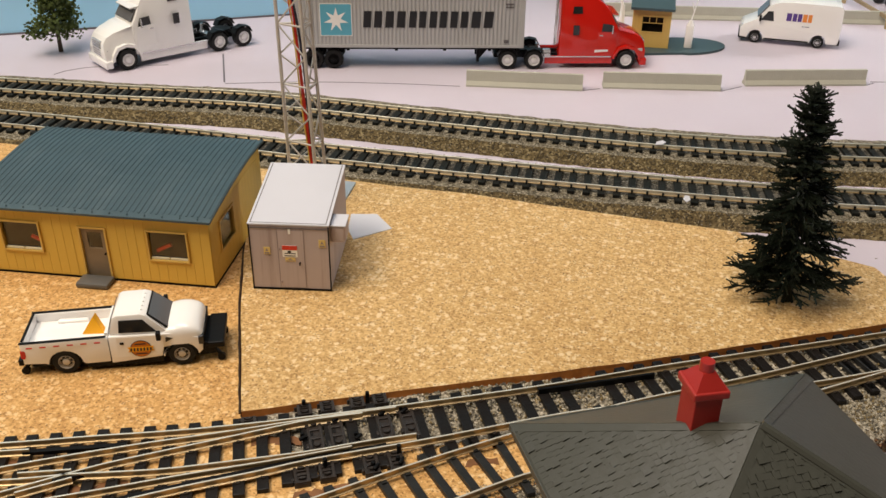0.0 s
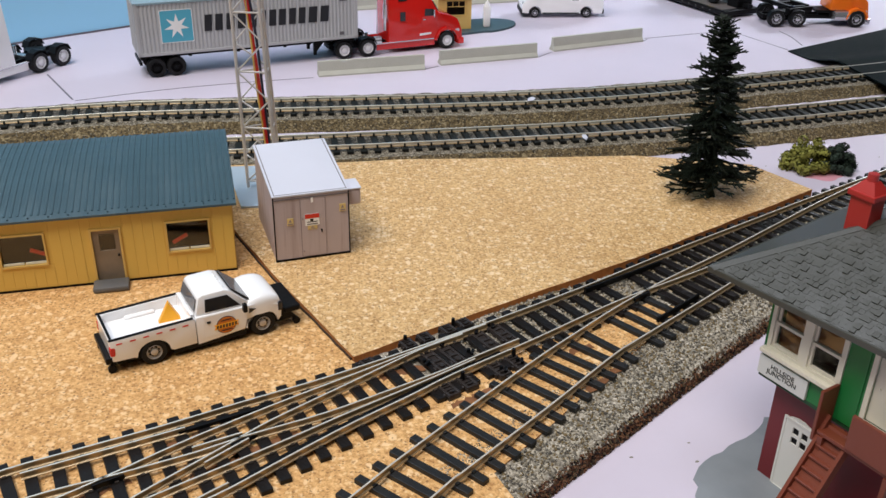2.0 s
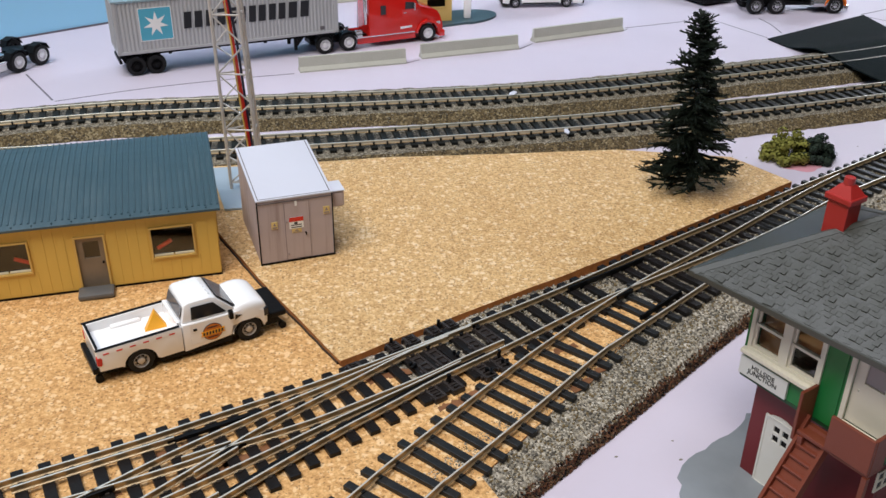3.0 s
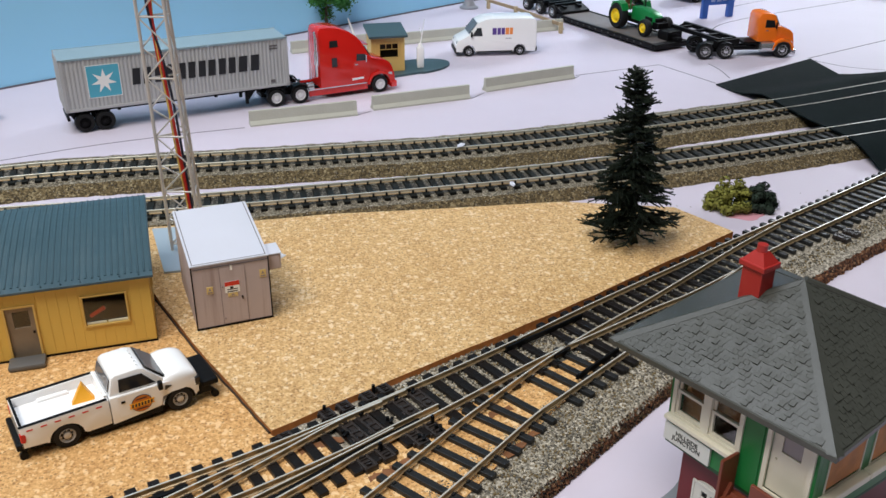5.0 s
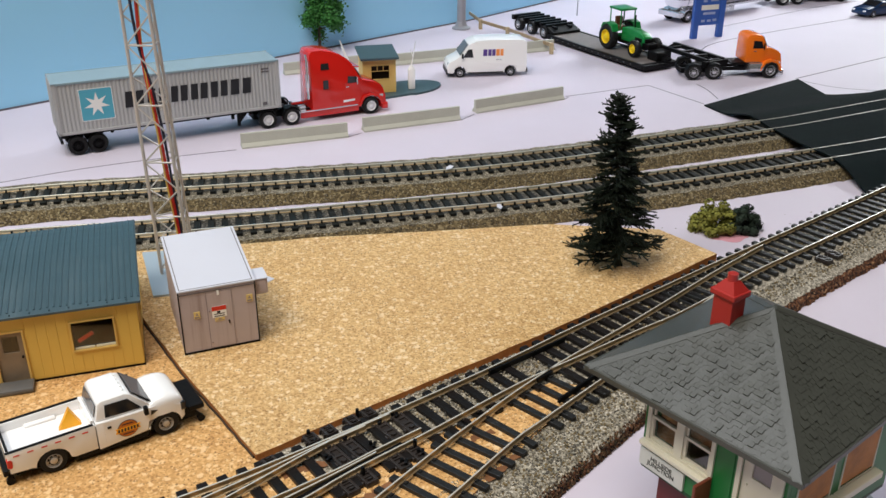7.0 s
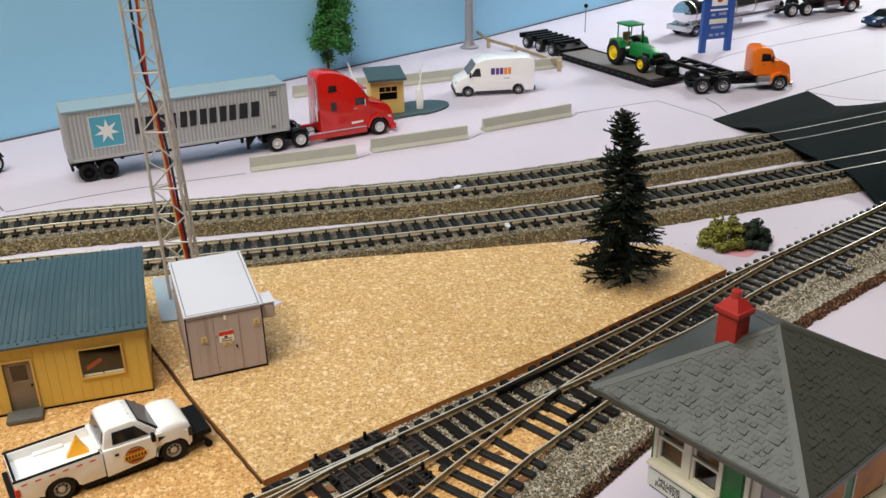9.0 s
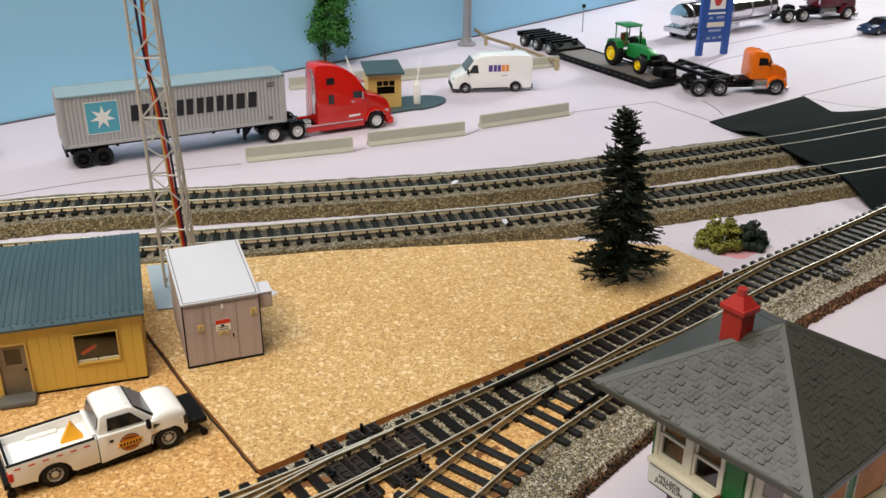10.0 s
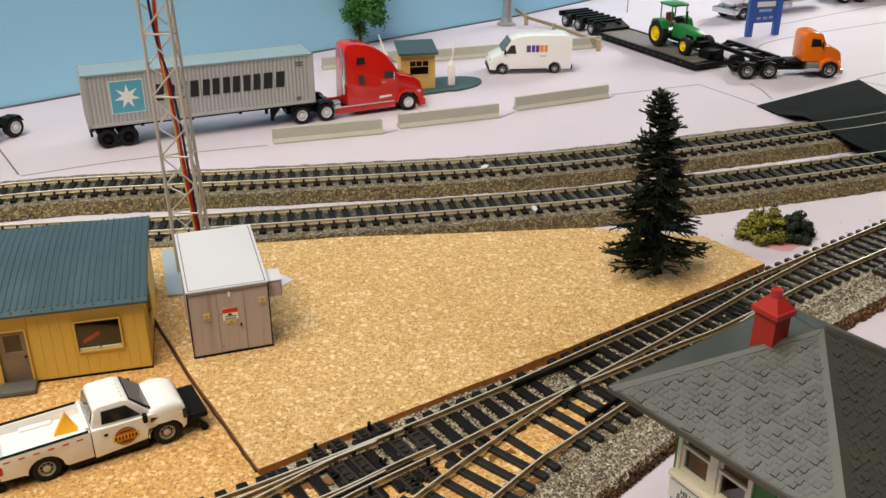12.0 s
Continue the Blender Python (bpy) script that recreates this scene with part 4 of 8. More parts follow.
def boards(parent, x0, x1, z0, z1, y, openings, pitch, material, thick=0.16, gap=0.07):
    """Upright wall boards, one object each, stopped at the openings."""
    shared = {}
    n = round((x1 - x0) / pitch)
    w = (x1 - x0) / n
    for i in range(n):
        a, b = x0 + i * w + gap / 2, x0 + (i + 1) * w - gap / 2
        cuts = [(z0, z1)]
        for o in openings:
            if a < o[1] + 0.6 and b > o[0] - 0.6:
                cuts = [c for lo, hi in cuts for c in ((lo, min(hi, o[2] - 0.6)), (max(lo, o[3] + 0.6), hi)) if c[1] - c[0] > 0.8]
        for lo, hi in cuts:
            key = (round(b - a, 3), round(hi - lo, 2))
            if key not in shared:
                bm = bmesh.new()
                box(bm, 0, b - a, -thick, 0, 0, hi - lo, 0.08)
                shared[key] = finish(bm, "wall_board", material)
            ob = new("wall_board", shared[key])
            ob.parent = parent
            ob.matrix_basis = pose(a * MM, y * MM, lo * MM)


def frame_around(bm, xa, xb, za, zb, y0, y1, w):
    box(bm, xa - w, xb + w, y0, y1, zb, zb + w)
    box(bm, xa - w, xb + w, y0, y1, za - w, za)
    box(bm, xa - w, xa, y0, y1, za, zb)
    box(bm, xb, xb + w, y0, y1, za, zb)


def add(name, parent, material, fn, label="", smooth=False, m=None):
    """A part made by a function that fills a bmesh."""
    bm = bmesh.new()
    fn(bm)
    ob = part(name, bm, material, parent, label, smooth)
    if m is not None:
        ob.matrix_basis = m
    return ob


def lettering(parent, text, size, m, material, label):
    cu = bpy.data.curves.new("lettering", "FONT")
    cu.body, cu.size, cu.extrude, cu.align_x, cu.align_y = text, size * MM, 0.06 * MM, "CENTER", "CENTER"
    cu.space_line = 0.85
    tmp = bpy.data.objects.new("lettering", cu)
    scene.collection.objects.link(tmp)
    bpy.context.view_layer.update()
    me = bpy.data.meshes.new_from_object(tmp.evaluated_get(bpy.context.evaluated_depsgraph_get()))
    bpy.data.objects.remove(tmp)
    me.materials.clear()
    me.materials.append(material)
    ob = new("lettering", me)
    ob.parent = parent
    ob.matrix_basis = m
    return tagged(ob, label)


# ---------------------------------------------------------------- yellow office with an arched roof
def build_office():
    W, D, H = 90.5, 60.4, 26.6
    t = thing("office_building", -131, 50.5, BASE_Z + 0.7, 8, "mustard yellow office with arched teal metal roof", "building")
    win = [(11.2, 25.7, 9.8, 21.2), (67.3, 81.7, 9.8, 21.2)]
    door = (41.6, 50.9, 0.4, 20.6)
    wall = add("front_wall", t, YELLOW, lambda bm: holes_panel(bm, 0, W, 0, H, 0.4, 1.6, win + [door]))
    boards(wall, 0, W, 0.2, H - 0.4, 0.4, win + [door], 3.5, YELLOW)
    gwin = [(10, 24.5, 9.8, 21.4)]

    def gable(bm):
        holes_panel(bm, 0, D, 0, 26.4, 0, 1.2, gwin)
        top = [(0, 26.4), (D, 26.4), (D, 31.2), (50, 31.7), (38, 31.3), (25, 30.3), (10, 28.4), (0, 27.2)]
        extrude(bm, [(x, 0, z) for x, z in top], (0, 1.2, 0))
    for x, a, inner in ((W, 90, False), (0, 90, True)):
        g = add("side_wall", t, YELLOW, gable, m=pose((x if not inner else 1.2) * MM, 0.4 * MM, 0, 0, 0, 90))
        if not inner:
            g.matrix_basis = pose(x * MM, 0.4 * MM, 0, 0, 0, 90)
            boards(g, 0.4, D, 0.2, 26.6, 0, gwin, 3.5, YELLOW)
            add("window_frame", t, YELLOW_TRIM, lambda bm: frame_around(bm, *gwin[0], -0.55, 0.5, 0.7), m=pose(x * MM, 0.4 * MM, 0, 0, 0, 90))
            add("pane", t, DARK_GLASS, lambda bm: box(bm, gwin[0][0], gwin[0][1], 0.5, 0.7, gwin[0][2], gwin[0][3]), "dark glass pane", m=pose(x * MM, 0.4 * MM, 0, 0, 0, 90))
    add("back_wall", t, YELLOW, lambda bm: box(bm, 1.3, W - 1.3, D - 0.8, D + 0.3, 0, 31))
    # added black block; its rim paints the contact shadow below the walls
    add("contact_shadow_block", t, BLACK, lambda bm: box(bm, 0.1, W + 0.25, 0.1, D - 0.4, -0.68, -0.01), "black block painting the contact shadow under the walls")
    # floor and added sheet in the dark tone paint the unlit room
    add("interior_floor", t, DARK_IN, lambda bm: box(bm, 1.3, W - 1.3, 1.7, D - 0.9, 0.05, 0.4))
    add("dark_backing", t, DARK_IN, lambda bm: box(bm, 1.3, W - 1.3, 11, 12, 0.45, 27), "dark sheet standing in for the unlit interior")
    # windows: frame, pane, sill rail
    for o in win:
        w = add("window", t, YELLOW_TRIM, lambda bm: frame_around(bm, *o, -0.5, 0.9, 0.6))
        bm = bmesh.new()
        box(bm, o[0], o[1], 0.9, 1.1, o[2], o[3])
        p = part("pane", bm, DARK_GLASS, w, "dark glass pane")
        bm = bmesh.new()
        box(bm, o[0] + 0.2, (o[0] + o[1]) / 2 - 0.3, 0.3, 0.8, o[2] + 0.1, o[2] + 0.8)
        box(bm, (o[0] + o[1]) / 2 + 0.3, o[1] - 0.2, 0.3, 0.8, o[2] + 0.1, o[2] + 0.8)
        part("sash_rail", bm, CREAM, w, "pale lower sash rail")
    # red bars that stand inside behind the glass
    for a, b in (((68.8, 3.4, 11.6), (74.0, 4.0, 14.2)), ((20.4, 3.4, 14.0), (25.2, 4.0, 11.4))):
        add("inner_bar", t, RED_BAR, lambda bm: rod(bm, a, b, 0.75, 0.75, 8), "red bar behind the window glass")
    # door
    dd = add("door", t, DOOR_GREY, lambda bm: holes_panel(bm, door[0], door[1], door[2], door[3], 0.7, 1.5, [(43.8, 49.2, 12.2, 18.8)]), "worn grey-brown metal door")
    bm = bmesh.new()
    frame_around(bm, *door, -0.3, 0.9, 0.7)
    part("door_frame", bm, YELLOW_TRIM, dd)
    bm = bmesh.new()
    box(bm, 43.8, 49.2, 0.95, 1.1, 12.2, 18.8)
    part("pane", bm, DARK_GLASS, dd, "small dark glass pane")
    bm = bmesh.new()
    rod(bm, (49.9, 0.1, 10.2), (49.9, 0.8, 10.2), 0.4, 0.4, 10)
    part("knob", bm, BLACK, dd, "black door knob")
    add("doorstep", t, STEP_GREY, lambda bm: box(bm, 40.0, 52.4, -7.4, -0.2, -0.65, 1.5, 0.8), "dark grey moulded doorstep", True)
    # roof: one arched shell, with raised ribs
    prof = [(-2.2, 27.8), (0.4, 28.3), (4, 28.8), (12, 30.0), (22, 31.2), (32, 32.1), (40, 32.6), (46, 32.8), (52, 32.8), (58, 32.6), (62.8, 32.2)]

    def shell(bm):
        low = [(y, z - 0.9) for y, z in prof]
        ring = prof + low[::-1]
        extrude(bm, [(-1.8, y, z) for y, z in ring], (W + 3.6, 0, 0))
        box(bm, -1.8, W + 1.8, -2.5, -2.0, 26.9, 27.9, 0.15)
    roof = add("roof", t, TEAL, shell, "teal ribbed metal roof")
    bm = bmesh.new()
    for (ya, za), (yb, zb) in zip(prof[1:], prof[2:]):
        extrude(bm, [(0, ya, za - 0.1), (0.95, ya, za - 0.1), (0.72, ya, za + 0.3), (0.23, ya, za + 0.3)], (0, yb - ya, zb - za))
    rib = finish(bm, "roof_rib", TEAL)
    n = 43
    for i in range(n):
        ob = new("roof_rib", rib)
        ob.parent = roof
        ob.matrix_basis = pose((-1.2 + i * (W + 1.9) / (n - 1)) * MM, random.uniform(-0.3, 0.3) * MM, 0)
    for i in range(14):
        x = 3 + i * 6.5
        bm = bmesh.new()
        rod(bm, (x, -1.0, 27.9), (x, -1.1, 28.5), 0.35, 0.3, 6)
        part("roof_stud", bm, TEAL, roof)


build_office()


# ---------------------------------------------------------------- grey card equipment shed
def build_shed():
    W, D = 28.3, 41.2
    t = thing("equipment_shed", -26.7, 65.3, CORK_Z, 12.4, "pinkish grey printed card equipment shed", "shed")
    zf, zr = 27.0, 31.6
    add("body", t, SHED_WALL, lambda bm: extrude(bm, [(0, 0, 0.3), (0, D, 0.3), (0, D, zr - 0.5), (0, 0, zf - 0.5)], (W, 0, 0)))

    def top(bm):
        extrude(bm, [(-0.35, -0.35, zf - 0.45), (-0.35, D + 0.35, zr - 0.4), (-0.35, D + 0.35, zr + 0.15), (-0.35, -0.35, zf + 0.1)], (W + 0.7, 0, 0))
    roof = add("roof", t, SHED_TOP, top, "pale grey card roof with drawn border")
    for xa in (0.5, W - 0.9):
        bm = bmesh.new()
        extrude(bm, [(xa, 0.4, zf + 0.12), (xa, D - 0.4, zr + 0.08), (xa, D - 0.4, zr + 0.2), (xa, 0.4, zf + 0.24)], (0.3, 0, 0))
        part("border_line", bm, LINE_GREY, roof)
    bm = bmesh.new()
    box(bm, 0.5, W - 0.5, 0.35, 0.65, zf + 0.1, zf + 0.26)
    part("border_line", bm, LINE_GREY, roof)
    add("fascia", t, LINE_GREY, lambda bm: box(bm, -0.2, W + 0.2, -0.3, -0.02, zf - 1.7, zf - 1.45), "dark line under the roof")
    for x in (0, W):
        add("corner_edge", t, BLACK, lambda bm: box(bm, x - 0.22, x + 0.22, -0.22, 0.22, 0.1, zf - 0.5), "black taped corner edge")
    # bottom edge made taller so its black also paints the contact shadow
    add("base_edge", t, BLACK, lambda bm: box(bm, -0.1, W + 0.1, -0.2, 0.3, 0.02, 0.85), "black taped bottom edge, heightened to paint contact shadow")
    door = add("door", t, SHED_WALL, lambda bm: box(bm, 10.1, 19.2, -0.16, -0.02, 1.2, 24.6), "card double door panel")
    for xa in (9.85, 19.2):
        bm = bmesh.new()
        box(bm, xa, xa + 0.2, -0.2, -0.02, 1.0, 24.8)
        part("door_line", bm, FAINT_LINE, door)
    bm = bmesh.new()
    rod(bm, (17.6, -0.1, 11.6), (17.6, -0.8, 11.6), 0.35, 0.35, 8)
    box(bm, 17.4, 17.8, -0.9, -0.6, 10.8, 11.9)
    part("handle", bm, BLACK, door, "small black door handle")
    for z in (3.5, 17.0):
        bm = bmesh.new()
        rod(bm, (10.6, -0.12, z), (10.6, -0.5, z), 0.3, 0.3, 8)
        part("hinge_bolt", bm, FAINT_LINE, door)
    # warning labels: red and white above, yellow below
    lab = add("warning_label", t, WHITE, lambda bm: box(bm, 11.5, 16.9, -0.3, -0.17, 13.9, 18.6), "white warning label with red band")
    bm = bmesh.new()
    box(bm, 11.5, 16.9, -0.36, -0.3, 16.8, 18.6)
    part("label_band", bm, RED, lab, "red label band")
    bm = bmesh.new()
    box(bm, 12.2, 16.2, -0.36, -0.3, 15.2, 15.5)
    box(bm, 12.2, 16.2, -0.36, -0.3, 14.3, 14.6)
    box(bm, 13.4, 14.6, -0.36, -0.3, 15.7, 16.5)
    part("label_writing", bm, BLACK, lab, "unreadable label writing")
    for x, z, w, h in ((4.8, 14.8, 2.3, 2.8), (24.7, 18.2, 2.4, 3.0), (12.4, 12.1, 3.6, 1.6)):
        yl = add("warning_label", t, CAUTION, lambda bm: box(bm, x, x + w, -0.3, -0.03, z, z + h), "small yellow warning label")
        bm = bmesh.new()
        extrude(bm, [(x + w * 0.25, -0.32, z + h * 0.45), (x + w * 0.75, -0.32, z + h * 0.45), (x + w * 0.5, -0.32, z + h * 0.9)], (0, 0.02, 0))
        box(bm, x + 0.3, x + w - 0.3, -0.34, -0.3, z + 0.25, z + h * 0.3)
        part("label_sign", bm, FAINT_LINE, yl)
    add("door_tag", t, WHITE, lambda bm: box(bm, 14.0, 14.8, -0.3, -0.03, 23.2, 25.2), "small white tag above the door")

    def cooler(bm):
        box(bm, W + 0.02, W + 5.6, 2.8, 11.6, 18.6, 25.2, 0.9)
    ac = add("air_conditioner", t, SHED_WALL, cooler, "card air conditioner box on the side wall")
    bm = bmesh.new()
    box(bm, W + 0.02, W + 5.8, 2.5, 11.9, 25.2, 25.7, 0.2)
    part("cover", bm, SHED_TOP, ac, "pale card cover")


build_shed()

bm = bmesh.new()
extrude(bm, [(x, y, CORK_Z + 0.03) for x, y in [(-13.5, 131), (-3, 134), (7, 123.6), (-5, 110.5), (-10, 118)]], (0, 0, 0.3))
solo("paper_scrap", bm, SHED_TOP, "white paper scrap on the cork beside the shed", "paper")
bm = bmesh.new()
extrude(bm, [(x, y, CORK_Z + 0.03) for x, y in [(-53, 159), (-22, 160), (-18, 116), (-43.5, 114.5)]], (0, 0, 0.9))
solo("metal_plate", bm, PLATE, "pale blue-grey plate lying behind the shed", "plate")


# ---------------------------------------------------------------- lattice mast with wires
def build_mast():
    t = thing("lattice_mast", -34.4, 136.5, CORK_Z, 0, "bare metal lattice mast with coloured wires inside", "mast")
    H, n = 172, 7
    feet = [(-7.4, -1.5), (5.8, -4.0), (6.6, 4.5)]
    tops = [(x * 0.72 - 4.5, y * 0.72) for x, y in feet]

    def at(k, z):
        f = z / H
        return Vector((feet[k][0] * (1 - f) + tops[k][0] * f, feet[k][1] * (1 - f) + tops[k][1] * f, z))
    for k in range(3):
        add("leg", t, STEEL, lambda bm: rod(bm, at(k, 0), at(k, H), 0.76, 0.68, 8), smooth=True)
    dz = H / n
    for i in range(n + 1):
        z = min(H, i * dz + 4)
        for k in range(3):
            j = (k + 1) % 3
            add("cross_bar", t, STEEL, lambda bm: rod(bm, at(k, z), at(j, z), 0.4, 0.4, 6))
            if i < n and z + dz <= H:
                add("diagonal_brace", t, STEEL, lambda bm: rod(bm, at(k, z), at(j, z + dz / 2), 0.36, 0.36, 6))
                add("diagonal_brace", t, STEEL, lambda bm: rod(bm, at(j, z + dz / 2), at(k, z + dz), 0.36, 0.36, 6))
    # the wires twist round one another inside the mast; across: share of the width from the first leg
    heights = (0.3, 22, 45, 66, 84, 100, 118, 136, 154, H)
    across = (0.78, 0.74, 0.68, 0.62, 0.54, 0.47, 0.50, 0.58, 0.66, 0.72)
    for c, thick, offs, lab in (
        (WIRE_RED, 0.5, (0.2, 0.1, 0.2, 0.1, 0.3, 0.2, 0.4, 0.1, 0.0, 0.2), "red wire"),
        (WIRE_YELLOW, 0.36, (-1.0, -0.9, -1.1, -0.8, -0.6, 0.3, 0.9, 1.2, 1.3, 1.2), "yellow wire"),
        (WIRE_ORANGE, 0.36, (-0.3, -0.5, -0.4, -0.2, -0.9, -0.5, 0.0, 0.6, 0.5, 0.7), "orange wire"),
        (WIRE_BLACK, 0.55, (0.6, 0.9, 1.2, 1.4, 1.0, -0.6, -1.7, -2.1, -1.6, -1.1), "dark blue wire"),
    ):
        pts = []
        for z, f, o in zip(heights, across, offs):
            a, b = at(0, z), (at(1, z) + at(2, z)) / 2
            pts.append((a.x + (b.x - a.x) * f + o, a.y + (b.y - a.y) * f + 0.35 * o + 0.3 * math.sin(z * 0.11 + o), z))
        bm = bmesh.new()
        p = [Vector(q) for q in pts]
        fine = []
        for i in range(len(p) - 1):
            a, b, c2, d = p[max(i - 1, 0)], p[i], p[i + 1], p[min(i + 2, len(p) - 1)]
            for k in range(4):
                s = k / 4
                fine.append(0.5 * (2 * b + (c2 - a) * s + (2 * a - 5 * b + 4 * c2 - d) * s * s + (3 * b - a - 3 * c2 + d) * s ** 3))
        fine.append(p[-1])
        loft(bm, [[(q.x + thick * math.cos(w), q.y + thick * math.sin(w), q.z) for w in [j * 1.047 for j in range(6)]] for q in fine])
        part("wire", bm, c, t, lab, True)


build_mast()


# ---------------------------------------------------------------- signal tower with a hipped shingle roof
def build_tower():
    t = thing("signal_tower", 106.1, -55.6, 0, -64.5, "green and maroon signal tower with grey hipped roof", "building")
    X, D, Z0, Z1 = 43.5, 46, 34.5, 63.5
    win = (2.2, 22.0, 43.8, 57.5)
    door = (31.0, 41.5, 39.0, 58.5)
    up = add("upper_wall", t, GREEN, lambda bm: holes_panel(bm, 0, X, Z0, Z1, 0, 1.4, [win, door]), "bright green upper wall")
    for k in range(9):
        bm = bmesh.new()
        xa = k * X / 9
        if not (xa + X / 9 > win[0] - 1.5 and xa < win[1] + 1.5) and not (xa + X / 9 > door[0] - 1.5 and xa < door[1] + 1.5):
            box(bm, xa + 0.15, xa + X / 9 - 0.15, -0.3, -0.01, Z0 + 0.2, Z1 - 3, 0.06)
            part("wall_board", bm, GREEN, up)
        else:
            bm.free()
    add("side_wall", t, GREEN, lambda bm: holes_panel(bm, 0, D - 1.5, Z0, Z1, 0, 1.4, [(3, 17, 43.8, 57.5), (21.5, 35.5, 43.8, 57.5)]), m=pose(X * MM, 1.5 * MM, 0, 0, 0, 90))
    add("side_wall", t, GREEN, lambda bm: box(bm, 0, 1.4, 1.5, D, Z0, Z1))
    add("back_wall", t, GREEN, lambda bm: box(bm, 1.5, X - 1.5, D - 1.5, D - 0.1, Z0, Z1))
    add("upper_floor", t, DARK_GREEN, lambda bm: box(bm, 0, X, 0, D, Z0 - 1.2, Z0 - 0.05, 0.2), "green floor edge with shade put into its colour")
    # lower storey, set back
    ldoor = (8.3, 16.9, 0.3, 22.6)
    add("lower_wall", t, MAROON, lambda bm: holes_panel(bm, 2.8, 41, 0.1, Z0 - 1.3, 5, 6.2, [ldoor]), "maroon lower wall")
    add("lower_side_wall", t, MAROON, lambda bm: box(bm, 2.8, 4.0, 6.3, 44, 0.1, Z0 - 1.3))
    add("lower_side_wall", t, MAROON, lambda bm: box(bm, 39.8, 41, 6.3, 44, 0.1, Z0 - 1.3))
    # double sash window
    w = add("window", t, CREAM, lambda bm: frame_around(bm, *win, -0.6, 1.0, 1.1), "cream double sash window")
    bm = bmesh.new()
    box(bm, 10.9, 13.3, -0.6, 0.9, win[2], win[3])
    part("mullion", bm, CREAM, w)
    bm = bmesh.new()
    box(bm, win[0] - 2, 22.4, -2.0, 0.2, win[2] - 2.2, win[2] - 0.9, 0.25)
    part("window_sill", bm, CREAM, w)
    for xa, xb in ((win[0], 10.9), (13.3, win[1])):
        bm = bmesh.new()
        frame_around(bm, xa + 0.8, xb - 0.8, win[2] + 0.8, 50.3, 0.0, 0.7, 0.8)
        part("sash", bm, CREAM, w)
        bm = bmesh.new()
        frame_around(bm, xa + 0.8, xb - 0.8, 51.2, win[3] - 0.6, 0.4, 1.0, 0.7)
        part("sash", bm, CREAM, w)
        bm = bmesh.new()
        box(bm, xa + 0.2, xb - 0.2, 0.75, 0.85, win[2], win[3])
        part("pane", bm, CLEAR, w, "clear plastic pane")
    for ya, yb, za, zb in ((4.4, 9.6, 21.8, 27.0), (19.6, 25.6, 24.2, 30.4)):
        lw = add("lower_window", t, CREAM, lambda bm: frame_around(bm, ya, yb, za, zb, -0.35, 0.1, 0.6), "small cream lower window", m=pose(41.05 * MM, 0, 0, 0, 0, 90))
        bm = bmesh.new()
        box(bm, ya, yb, -0.05, 0.1, za, zb)
        part("pane", bm, GLASS_BLACK, lw, "dark pane")
        bm = bmesh.new()
        box(bm, (ya + yb) / 2 - 0.3, (ya + yb) / 2 + 0.3, -0.3, -0.06, za, zb)
        box(bm, ya, yb, -0.3, -0.06, (za + zb) / 2 - 0.3, (za + zb) / 2 + 0.3)
        part("glazing_bar", bm, CREAM, lw)
    for ya, yb in ((4.5, 18.5), (23.0, 37.0)):
        add("window_blind", t, BOARD_ORANGE, lambda bm: box(bm, ya + 0.2, yb - 0.2, -0.2, 0.6, 44.6, 57.3), "orange-brown board behind the window", m=pose(X * MM, 0, 0, 0, 0, 90))
        sw = add("window", t, CREAM, lambda bm: frame_around(bm, ya, yb, 43.8, 57.5, -0.3, 1.0, 0.35), "cream framed side window", m=pose(X * MM, 0, 0, 0, 0, 90))
        bm = bmesh.new()
        box(bm, ya - 2, yb + 2, -2.4, 0.2, 41.2, 43.2, 0.25)
        part("window_sill", bm, CREAM, sw)
    # things that show inside: a brown board
    add("interior_board", t, BOARD_IN, lambda bm: box(bm, 2, 23, 4.0, 4.6, 48.5, 60), "brown interior board")
    add("interior_board", t, BOARD_IN, lambda bm: box(bm, 2, 9, 3.0, 3.4, 43, 48), "brown interior board")
    # added dark sheet paints the shade inside the upper storey
    add("dark_backing", t, DARK_IN, lambda bm: box(bm, 1.5, 42, 16, 17, 36, 62), "dark sheet standing in for the unlit interior")
    # upper door
    d = add("door", t, CREAM, lambda bm: holes_panel(bm, door[0], door[1], door[2], door[3], 0.4, 1.3, [(33.6, 38.9, 51.0, 56.6)]), "cream upper door")
    bm = bmesh.new()
    frame_around(bm, *door, -0.6, 0.9, 1.2)
    part("door_frame", bm, CREAM, d)
    bm = bmesh.new()
    box(bm, 33.6, 38.9, 0.8, 0.95, 51.0, 56.6)
    part("pane", bm, GREY_PANE, d, "grey glazed pane")
    bm = bmesh.new()
    rod(bm, (32.6, 0.4, 48.5), (32.6, 0.0, 48.5), 0.3, 0.25, 8)
    part("knob", bm, CREAM, d)
    # lower door with arched top and four small panes
    panes = [(10.8, 12.7, 18.9, 21.0), (13.6, 15.5, 18.9, 21.0), (10.8, 12.7, 15.9, 18.0), (13.6, 15.5, 15.9, 18.0)]
    ld = add("lower_door", t, WHITE_DOOR, lambda bm: holes_panel(bm, ldoor[0], ldoor[1], ldoor[2], ldoor[3], 4.6, 5.4, panes), "white lower door with four panes")
    bm = bmesh.new()
    extrude(bm, [(8.3, 4.6, 22.6), (16.9, 4.6, 22.6), (15.7, 4.6, 23.6), (13.7, 4.6, 24.2), (11.5, 4.6, 24.2), (9.5, 4.6, 23.6)], (0, 0.8, 0))
